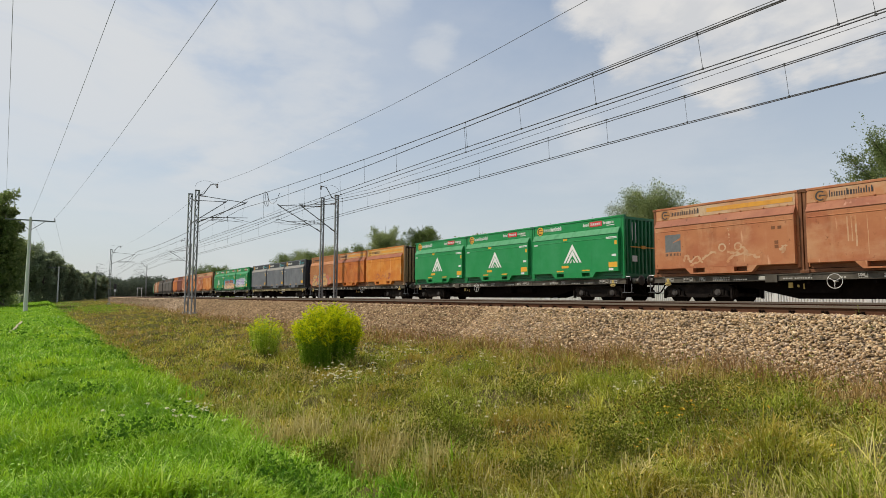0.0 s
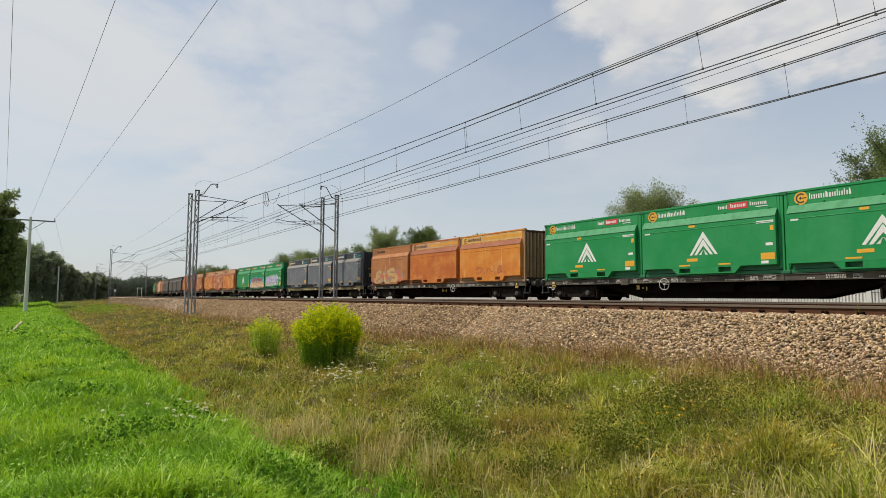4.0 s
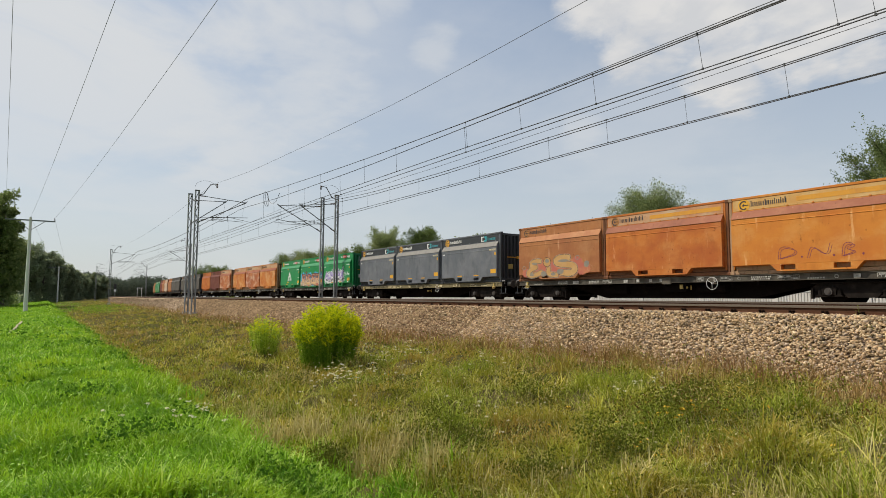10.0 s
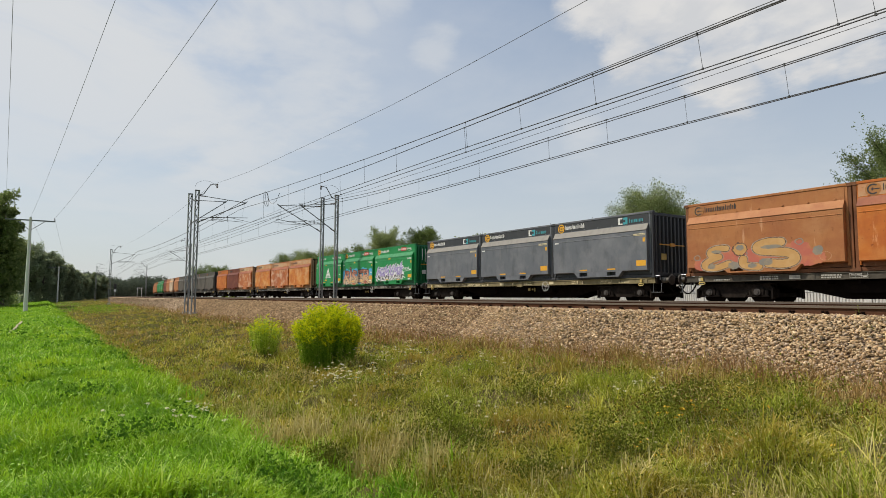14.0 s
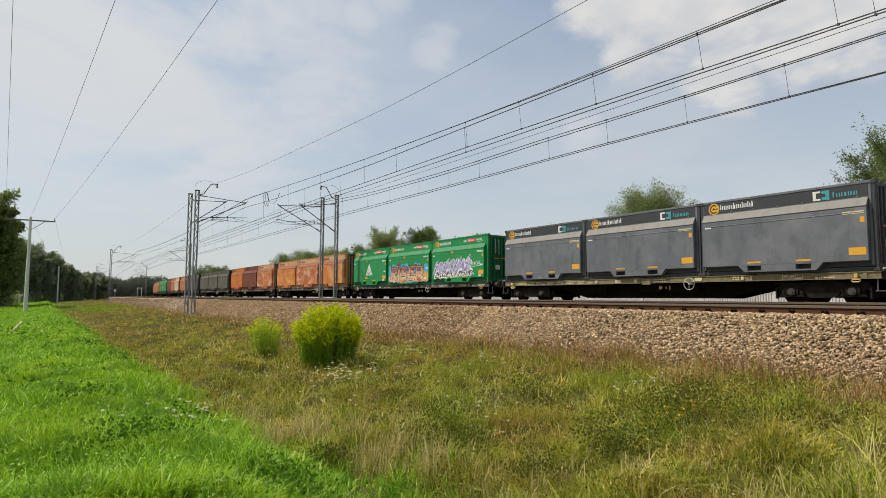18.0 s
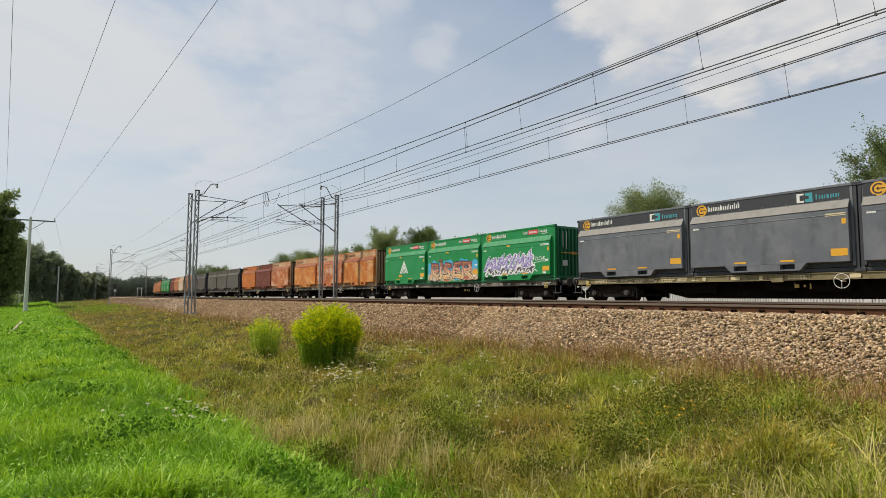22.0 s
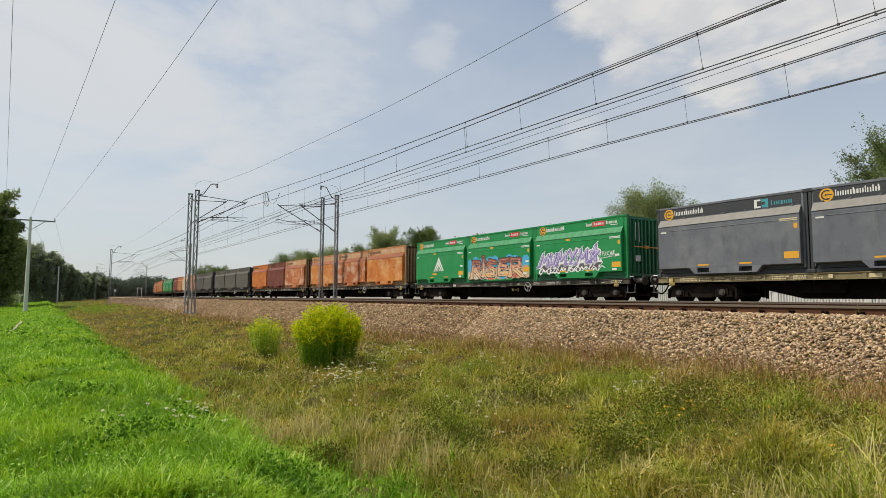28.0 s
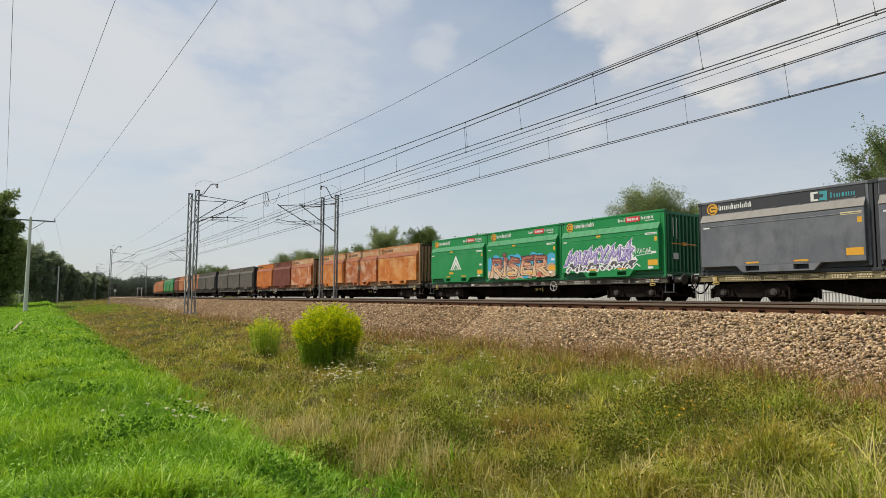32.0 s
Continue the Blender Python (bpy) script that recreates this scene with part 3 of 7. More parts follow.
SMALL_WRITING = ("wordmark", "badge_word", "stencilling", "bloom", "emblem_mark")


def part(name, shape, mat, parent, label="", bevel=0.0, smooth=False):
    me = shape if isinstance(shape, bpy.types.Mesh) else shape.mesh(name, smooth, bevel)
    if not me.materials:
        me.materials.append(MAT[mat])
    ob = new(name, me)
    ob.parent = parent
    return tagged(ob, label, kind="stuff" if name in SMALL_WRITING else "")


def thing(name, label, category, group="", at=None, shape=None, mat=None, kind="", smooth=False, bevel=0.0):
    data = None
    if shape:
        data = shape.mesh(name, smooth, bevel)
        data.materials.append(MAT[mat])
    ob = new(name, data)
    if at is not None:
        ob.matrix_basis = at
    return tagged(ob, label, category, group, kind)


def raw_mesh(name, verts, faces, mat, smooth=False):
    """From numpy arrays: verts n x 3, faces m x k."""
    me = bpy.data.meshes.new(name)
    k = faces.shape[1]
    me.vertices.add(len(verts))
    me.vertices.foreach_set("co", verts.astype(np.float32).ravel())
    me.loops.add(faces.size)
    me.loops.foreach_set("vertex_index", faces.astype(np.int32).ravel())
    me.polygons.add(len(faces))
    me.polygons.foreach_set("loop_start", np.arange(0, faces.size, k, dtype=np.int32))
    me.polygons.foreach_set("loop_total", np.full(len(faces), k, dtype=np.int32))
    me.update(calc_edges=True)
    me.materials.append(MAT[mat])
    if smooth:
        me.shade_smooth()
    return me


rng = np.random.default_rng(7)

# ---------------------------------------------------------------- plan
NEAR_Y, MID_Y, SIDING_Y = 13.1, 17.1, 22.86
BALLAST_Z, LIFT, MID_LIFT = -0.095, 0.085, 0.128


def bend(x):
    """Far off, both running lines curve away towards +Y."""
    return 0.0004 * np.clip(-100.0 - np.asarray(x, float), 0, None) ** 2


def siding_shift(x):
    return 0.0006 * (x + 100) ** 2 if x < -100 else 0.0


def siding_pose(x, dz=0.0):
    slope = 0.0012 * (x + 100) if x < -100 else 0.0
    return Matrix.Translation((x, SIDING_Y + siding_shift(x), dz)) @ Matrix.Rotation(math.atan(slope), 4, "Z")


PROFILE_Y = np.array([-400, -30, -6.5, -4.6, -3.6, -2.0, -0.9, 0.2, 1.3, 1.9, 2.6, 3.6, 6.0, 8.6, 9.8, 11.6, 27.0, 29.0, 40, 700.0])
PROFILE_Z = np.array([-1.6, -1.7, -1.66, -1.66, -1.66, -1.64, -1.52, -1.32, -1.34, -1.50, -1.82, -1.66, -1.46, -1.30, -1.20, -1.15, -1.15, -0.95, -1.0, -1.2])


def ground_z(x, y):
    z = np.interp(y, PROFILE_Y, PROFILE_Z)
    k = np.clip((9.6 - y) / 2, 0, 1)
    z = z - 0.32 * np.exp(-((y - 1.7) / 0.55) ** 2) * np.clip((-x - 42) / 25, 0, 1)
    v = np.clip((y - 2.4) / 0.8, 0, 1) * np.clip((9.4 - y) / 1.0, 0, 1) * np.clip((x + 70) / 20, 0, 1)
    z = z + v * (0.115 * np.sin(x * 2.9 + 1.3 * y) * np.sin(y * 2.4 - 0.9 * x + 0.5) + 0.075 * np.sin(x * 5.3 - 2.1 * y + 2) * np.sin(y * 4.6 + x) + 0.06 * np.sin(1.2 * x + 2.6) * np.sin(1.7 * y + 0.4))
    return z + k * (0.05 * np.sin(x * 0.9 + y * 0.7) + 0.04 * np.sin(x * 2.3 - y * 1.9 + 1.0) + 0.05 * np.sin(x * 0.31 + y * 0.23))


def build_ground():
    xs = np.concatenate([np.linspace(-2500, -300, 12), np.linspace(-280, -60, 60), np.linspace(-59, 12, 180), np.linspace(15, 100, 20), np.linspace(200, 1200, 6)])
    ys = np.concatenate([np.linspace(-1500, -60, 10), np.linspace(-55, -10, 20), np.linspace(-9.5, 12, 110), np.linspace(13, 60, 30), np.linspace(80, 2500, 12)])
    gx, gy = np.meshgrid(xs, ys, indexing="ij")
    v = np.stack([gx, gy, ground_z(gx, gy)], -1).reshape(-1, 3)
    a, b = np.meshgrid(np.arange(len(xs) - 1), np.arange(len(ys) - 1), indexing="ij")
    i = (a * len(ys) + b).ravel()
    f = np.stack([i, i + len(ys), i + len(ys) + 1, i + 1], 1)
    tagged(new("ground", raw_mesh("ground", v, f, "soil", True)), "uneven grassy ground of meadow and railway verge", "ground", kind="structure")


build_ground()


def toe_y(x):
    """Where the ballast slope meets the verge; it bulges nearer before the first masts."""
    return np.interp(x, [-110, -75, -48, -31, -20, -10, 0], [11.2, 10.9, 9.4, 9.1, 9.8, 10.5, 10.2]) + bend(x)


def build_ballast():
    s = Shape()
    xs = [80, 20] + [5.0 - 3 * k for k in range(36)] + list(range(-110, -421, -10))
    for x in xs:
        t, d = float(toe_y(np.array(x))), float(bend(x))
        s.v += [(x, t, -1.35), (x, t + 0.12, -1.13), (x, 11.55 + d, BALLAST_Z - 0.045), (x, 19.3 + d, BALLAST_Z - 0.045), (x, 20.6 + d, -0.22), (x, 26.2 + 1.5 * d, -0.22), (x, 27.6 + 1.5 * d, -1.3)]
    for k in range(len(xs) - 1):
        for i in range(7):
            j = (i + 1) % 7
            s.f.append((7 * k + i, 7 * k + j, 7 * k + 7 + j, 7 * k + 7 + i))
    s.f += [tuple(range(7)), tuple(7 * (len(xs) - 1) + i for i in range(6, -1, -1))]
    bed = thing("ballast_bed", "wide bed of tan crushed stone under the tracks", "ballast", shape=s, mat="ballast_bed", kind="structure")
    bed.data.shade_flat()
    # single stones, piled on slope and shoulder
    lump_v = np.array([(-1.0, -0.75, -0.6), (1.0, -0.85, -0.6), (0.9, 0.8, -0.6), (-0.95, 0.75, -0.6), (-0.6, 0.1, 0.8), (0.65, -0.15, 0.8)])
    lump_f = np.array([(0, 2, 1), (0, 3, 2), (0, 1, 5), (0, 5, 4), (2, 3, 4), (2, 4, 5), (3, 0, 4), (1, 2, 5)])

    def stones(name, n, x0, x1, size, label, mat):
        x = rng.uniform(x0, x1, n)
        t = rng.uniform(-0.08, 1.0, n) ** 1.0
        wob = 0.16 * np.sin(x * 0.8) + 0.10 * np.sin(x * 2.1 + 1)
        foot = toe_y(x) - bend(x)
        y0 = foot - 0.15 + wob
        y = y0 + (12.35 - y0) * t
        toe = foot + 0.12
        z = np.clip(-1.12 + (y - toe) * (1.12 + BALLAST_Z - 0.03) / (11.5 - toe), -1.2, BALLAST_Z - 0.03)
        r = rng.uniform(0.55, 1.35, n) * size
        v = np.repeat(lump_v[None], n, 0) * rng.uniform(0.6, 1.3, (n, 6, 1)) + rng.normal(0, 0.20, (n, 6, 3))
        v = v * np.stack([rng.uniform(0.85, 1.4, n), rng.uniform(0.75, 1.25, n), rng.uniform(0.6, 1.05, n)], 1)[:, None]
        a = rng.uniform(0, 6.28, n)
        b = rng.uniform(-3.14, 3.14, n)
        ca, sa, cb, sb = np.cos(a), np.sin(a), np.cos(b), np.sin(b)
        vx, vy, vz = v[..., 0].copy(), v[..., 1].copy(), v[..., 2].copy()
        vy, vz = vy * cb[:, None] - vz * sb[:, None], vy * sb[:, None] + vz * cb[:, None]
        vx, vy = vx * ca[:, None] - vy * sa[:, None], vx * sa[:, None] + vy * ca[:, None]
        v = np.stack([vx, vy, vz], -1) * r[:, None, None] + np.stack([x, y + bend(x), z + rng.uniform(-0.015, 0.03, n)], 1)[:, None]
        f = (lump_f[None] + 6 * np.arange(n)[:, None, None]).reshape(-1, 3)
        tagged(new(name, raw_mesh(name, v.reshape(-1, 3), f, mat)), label, "ballast", kind="stuff")

    for share, mat, tone in ((0.42, "ballast_rose", "rusty brown"), (0.22, "ballast_umber", "dark brown"), (0.20, "ballast", "tan"), (0.16, "ballast_pale", "pale")):
        stones("ballast_stones", int(40000 * share), -28, -14, 0.029, "loose %s crushed stones beside the goldenrod" % tone, mat)
    for share, mat, tone in ((0.40, "ballast", "tan"), (0.22, "ballast_grey", "grey"), (0.18, "ballast_rose", "rusty pink"), (0.20, "ballast_pale", "pale yellowish")):
        stones("ballast_stones", int(84000 * share), -15, 4, 0.0265, "loose %s crushed stones on the slope" % tone, mat)
    stones("ballast_stones", 30000, -60, -27, 0.042, "loose brownish crushed stones along the track shoulder", "ballast_rose")
    stones("ballast_stones", 20000, -170, -60, 0.062, "distant dusty crushed stones along the track shoulder", "ballast_dusty")


build_ballast()


# ---------------------------------------------------------------- tracks
def rail_outline(y, top=0.0):
    return [(y - 0.07, top - 0.172), (y + 0.07, top - 0.172), (y + 0.07, top - 0.160), (y + 0.014, top - 0.142), (y + 0.010, top - 0.068),
            (y + 0.035, top - 0.052), (y + 0.034, top - 0.002), (y - 0.034, top - 0.002), (y - 0.035, top - 0.052), (y - 0.010, top - 0.068), (y - 0.014, top - 0.142), (y - 0.07, top - 0.160)]


def bent_rail(outline, centre, xs):
    """An outline drawn along a line that follows the curve of the tracks."""
    sh, n = Shape(), len(outline)
    for x in xs:
        sh.v += [(x, centre + p + bend(x), q) for p, q in outline]
    for k in range(len(xs) - 1):
        for i in range(n):
            j = (i + 1) % n
            sh.f.append((k * n + i, k * n + j, (k + 1) * n + j, (k + 1) * n + i))
    sh.f += [tuple(range(n)), tuple((len(xs) - 1) * n + i for i in range(n - 1, -1, -1))]
    return sh


LINE_X = [80, 0, -100] + list(range(-110, -421, -10))


def build_tracks():
    sleeper = Shape().prism([(-1.3, -0.30), (1.3, -0.30), (1.3, -0.20), (1.22, -0.185), (-1.22, -0.185), (-1.3, -0.20)], -0.13, 0.13).mesh("sleeper")
    sleeper.materials.append(MAT["sleeper"])
    clip = Shape()
    for s in (-1, 1):
        clip.box(-0.075, 0.075, s * 0.10 - 0.05, s * 0.10 + 0.05, -0.19, -0.150)
        for e in (-0.035, 0.035):
            clip.tube([(e - 0.022, s * 0.085, -0.15), (e - 0.018, s * 0.12, -0.105), (e + 0.018, s * 0.12, -0.105), (e + 0.022, s * 0.085, -0.15)], 0.011, 5)
            clip.tube([(e, s * 0.10, -0.15), (e, s * 0.10, -0.095)], 0.014, 6)
    clip = clip.mesh("rail_clip")
    clip.materials.append(MAT["clip_iron"])
    for yc, label in ((NEAR_Y, "rusty-sided steel rails on concrete sleepers in ballast"), (MID_Y, "second pair of steel rails beside the first track")):
        tr = thing("track", label, "railway track", "railway tracks", kind="structure")
        near = yc == NEAR_Y
        for s in (-0.7535, 0.7535):
            up = (LIFT if s < 0 else LIFT - 0.03) if near else MID_LIFT
            r = part("rail", bent_rail(rail_outline(s, up), yc, LINE_X), "rail_rust", tr)
            part("running_surface", bent_rail([(s - 0.037, up - 0.046), (s + 0.037, up - 0.046), (s + 0.037, up - 0.006), (s + 0.031, up), (s - 0.031, up), (s - 0.037, up - 0.006)], yc, LINE_X), "rail_head", r, "worn greyish rail head")
        for i in range(92 if near else 60):
            x = 4.0 - 0.6 * i
            so = part("sleeper", sleeper, None, tr)
            so.location = (x, yc, LIFT if near else MID_LIFT)
            if near and i < 60:
                for s in (-0.7535, 0.7535):
                    co = part("rail_clip", clip, None, so)
                    co.location = (0, s, 0)
    # the siding that bends away
    tr = thing("siding_track", "siding rails under the goods train, bending away far off", "railway track", "railway tracks", kind="structure")
    xs = [80] + list(range(0, -101, -50)) + list(range(-110, -341, -10))
    for s in (-0.7535, 0.7535):
        sh = Shape()
        o = rail_outline(0.0)
        for k, x in enumerate(xs):
            m = siding_pose(x)
            sh.v += [tuple(m @ Vector((0, s + p, q))) for p, q in o]
        n = len(o)
        for k in range(len(xs) - 1):
            for i in range(n):
                j = (i + 1) % n
                sh.f.append((k * n + i, k * n + j, (k + 1) * n + j, (k + 1) * n + i))
        part("rail", sh, "rail_rust", tr)


build_tracks()


# ---------------------------------------------------------------- white barrier behind the siding
def build_barrier():
    wall = thing("noise_barrier", "long white ribbed sheet barrier with posts behind the siding", "barrier", kind="structure")
    y, top, base = 30.0, 4.25, -1.0
    cache = {}
    for i in range(34):
        x1 = 24 - 4.0 * i
        x0 = x1 - 3.8
        if "panel" not in cache:
            s = Shape()
            s.box(0, 3.8, 0.02, 0.10, base, top)
            n = 28
            for k in range(n):
                c = 3.8 * (k + 0.5) / n
                s.prism([(c - 0.045, 0.02), (c - 0.03, -0.025), (c + 0.03, -0.025), (c + 0.045, 0.02)], base + 0.02, top - 0.03, "z")
            cache["panel"] = s.mesh("sheet_panel")
            cache["panel"].materials.append(MAT["white_sheet"])
            j = Shape()
            for k in range(1, 11):
                j.box(0, 3.8, -0.034, -0.026, base + 0.5 * k, base + 0.5 * k + 0.03)
            cache["joint"] = j.mesh("panel_joint")
            cache["joint"].materials.append(MAT["joint_grey"])
            cache["post"] = Shape().box(-0.1, 0.1, -0.06, 0.14, base, top + 0.05).mesh("barrier_post")
            cache["post"].materials.append(MAT["white_sheet"])
        p = part("sheet_panel", cache["panel"], None, wall)
        p.location = (x0, y, 0)
        jo = part("panel_joint", cache["joint"], None, p, "grey horizontal seams")
        po = part("barrier_post", cache["post"], None, wall)
        po.location = (x0 - 0.1, y, 0)


build_barrier()

# ---------------------------------------------------------------- containers
CACHE = {}


def cached(key, maker, mat, bevel=0.0, smooth=False):
    k = (key, mat)
    if k not in CACHE:
        me = maker().mesh(key if isinstance(key, str) else key[0], smooth, bevel)
        me.materials.append(MAT[mat])
        CACHE[k] = me
    return CACHE[k]


HL, HW, CH = 3.029, 1.30, 2.88


def body_shape():
    s = Shape()
    s.prism([(-HW + 0.06, 0.16), (HW - 0.06, 0.16), (HW - 0.06, CH - 0.12), (-HW + 0.06, CH - 0.12)], -HL + 0.17, HL - 0.17)
    return s


def side_shape(sign):
    """Header, outward slope and bulged lower panel of one long side."""
    y = -HW * sign
    d = -0.16 * sign
    s = Shape()
    o = [(y + 0.08 * sign, 0.31), (y + d, 0.33), (y + d, 2.02), (y + d * 0.92, 2.06), (y, 2.34), (y, CH - 0.09), (y + 0.08 * sign, CH - 0.09)]
    if sign < 0:
        o = o[::-1]
    s.prism(o, -HL + 0.16, HL - 0.21)
    # seam across the bulge
    a, b = sorted((y + d - 0.012 * sign, y + d + 0.01 * sign))
    s.box(-HL + 0.2, HL - 0.25, a, b, 1.855, 1.885)
    # header beyond the bulge, and the top rail
    s.box(HL - 0.21, HL - 0.12, min(y + 0.004 * sign, y + 0.06 * sign), max(y + 0.004 * sign, y + 0.06 * sign), 0.2, CH - 0.09)
    s.box(-HL + 0.12, -HL + 0.16, min(y + 0.004 * sign, y + 0.06 * sign), max(y + 0.004 * sign, y + 0.06 * sign), 0.2, CH - 0.09)
    return s


def slope_shape(sign):
    y, d = -HW * sign, -0.17 * sign
    n = 0.006 * sign
    o = [(y + d * 0.95 - n, 2.06), (y - n, 2.335), (y - n - 0.012 * sign, 2.345), (y + d * 0.95 - n - 0.012 * sign, 2.065)]
    if sign < 0:
        o = o[::-1]
    return Shape().prism(o, -HL + 0.16, HL - 0.21)


def rail_shape(sign):
    y = -HW * sign
    s = Shape()
    s.box(-HL + 0.1, HL - 0.1, min(y - 0.02 * sign, y + 0.1 * sign), max(y - 0.02 * sign, y + 0.1 * sign), CH - 0.09, CH - 0.005)
    for k in range(7):
        x = -2.6 + 0.85 * k
        s.box(x, x + 0.07, min(y - 0.035 * sign, y), max(y - 0.035 * sign, y), 2.36, 2.41)
    return s


def tray_shape(sign):
    """Pocket tray under the bulge, with two open slots for lifting forks."""
    y0, y1 = sorted((-(HW + 0.156) * sign, -(HW - 0.25) * sign))
    s = Shape()
    cols = ((-1.22, -1.47), (-1.10, -1.10), (-0.60, -0.60), (0.60, 0.60), (1.10, 1.10), (1.26, 1.49))
    rows = (0.09, 0.14, 0.315, 0.345)
    for y in (y0, y1):
        for z in rows:
            k = (z - rows[0]) / (rows[-1] - rows[0])
            s.v += [(a + (b - a) * k, y, z) for a, b in cols]
    n, nc = len(cols) * len(rows), len(cols)
    solid = [(i, j) for j in range(3) for i in range(5) if not (j == 1 and i in (1, 3))]
    edges = collections.Counter()
    for i, j in solid:
        q = (j * nc + i, j * nc + i + 1, (j + 1) * nc + i + 1, (j + 1) * nc + i)
        s.f.append(q)
        s.f.append(tuple(n + t for t in reversed(q)))
        for a, b in zip(q, q[1:] + q[:1]):
            edges[(a, b)] += 1
    for a, b in edges:
        if (b, a) not in edges:
            s.f.append((b, a, n + a, n + b))
    return s


def floor_shape():
    s = Shape()
    s.box(-HL + 0.05, HL - 0.05, -HW + 0.02, -HW + 0.18, 0.02, 0.14)
    s.box(-HL + 0.05, HL - 0.05, HW - 0.18, HW - 0.02, 0.02, 0.14)
    for k in range(9):
        x = -2.8 + 0.7 * k
        s.box(x - 0.05, x + 0.05, -HW + 0.18, HW - 0.18, 0.03, 0.14)
    return s


def end_shape():
    """Recessed sheet of an end wall, with a sill and a head beam."""
    s = Shape()
    s.box(HL - 0.175, HL - 0.135, -HW + 0.1, HW - 0.1, 0.12, CH - 0.08)
    s.box(HL - 0.134, HL - 0.015, -HW + 0.11, HW - 0.11, 0.10, 0.24)
    s.box(HL - 0.134, HL - 0.015, -HW + 0.11, HW - 0.11, CH - 0.19, CH - 0.07)
    return s


def rib_shape():
    """One upright trapezoid rib of an end wall."""
    return Shape().prism([(HL - 0.137, -0.078), (HL - 0.03, -0.048), (HL - 0.03, 0.048), (HL - 0.137, 0.078)], 0.24, CH - 0.19, "z")


def post_shape():
    return Shape().box(-0.055, 0.055, -0.06, 0.06, 0.1, CH - 0.1)


def casting_shape():
    s = Shape()
    s.box(-0.09, 0.09, -0.08, 0.08, -0.06, 0.06)
    return s


def disc(x, z, r, n=20):
    return [(x + r * math.cos(2 * math.pi * i / n), z + r * math.sin(2 * math.pi * i / n)) for i in range(n)]


def emblem_shape():
    return Shape().plate(disc(-2.44, 2.57, 0.225), -HW - 0.006, 0.004)


def emblem_mark_shape():
    s = Shape()
    n = 14
    a = [math.radians(50 + 260 * i / n) for i in range(n + 1)]
    out = [(-2.44 + 0.17 * math.cos(t), 2.57 + 0.17 * math.sin(t)) for t in a] + [(-2.44 + 0.125 * math.cos(t), 2.57 + 0.125 * math.sin(t)) for t in reversed(a)]
    for i in range(n):
        s.plate([out[i], out[i + 1], out[-i - 2], out[-i - 1]], -HW - 0.011, 0.004)
    s.plate([(-2.50, 2.57), (-2.44, 2.63), (-2.44, 2.585), (-2.26, 2.585), (-2.26, 2.555), (-2.44, 2.555), (-2.44, 2.51)], -HW - 0.011, 0.004)
    return s


def bars(x0, z0, h, widths, gap, tall=(), y=-HW - 0.006):
    """A word that stays unlettered: plain upright bars, as long and as high as the word."""
    s = Shape()
    x = x0
    for i, w in enumerate(widths):
        top = z0 + h * (1.4 if i in tall else 1.0)
        k = min(w, 0.038)
        s.plate([(x, z0), (x + k, z0), (x + k, top), (x, top)], y, 0.003)
        if w > 0.055:
            s.plate([(x + w - k, z0), (x + w, z0), (x + w, z0 + h), (x + w - k, z0 + h)], y, 0.003)
        x += w + gap
    return s


WORD = (0.03, 0.115, 0.115, 0.12, 0.07, 0.06, 0.11, 0.03, 0.115, 0.115, 0.06)


def word_shape():
    return bars(-2.17, 2.50, 0.15, WORD, 0.034, (0, 4, 7, 9, 10))


def rect(x0, x1, z0, z1, y, t=0.004):
    return Shape().plate([(x0, z0), (x1, z0), (x1, z1), (x0, z1)], y, t)


def chevron_shape():
    s = Shape()
    y = -HW - 0.162
    for k in range(3):
        b = 0.60 - 0.20 * k
        w = 0.115
        top = 1.74 - 0.30 * k
        z0 = 0.82
        for sg in (-1, 1):
            cx = 0.0
            o = [(cx + sg * b, z0), (cx + sg * (b - w), z0), (cx + sg * 0.0, top - 0.26), (cx, top)]
            if k == 2:
                o = [(cx + sg * b, z0), (cx + sg * (b - w), z0), (cx + sg * 0.03, z0 + 0.20), (cx + sg * 0.0, top - 0.12)]
            s.plate(o, y, 0.004)
    return s


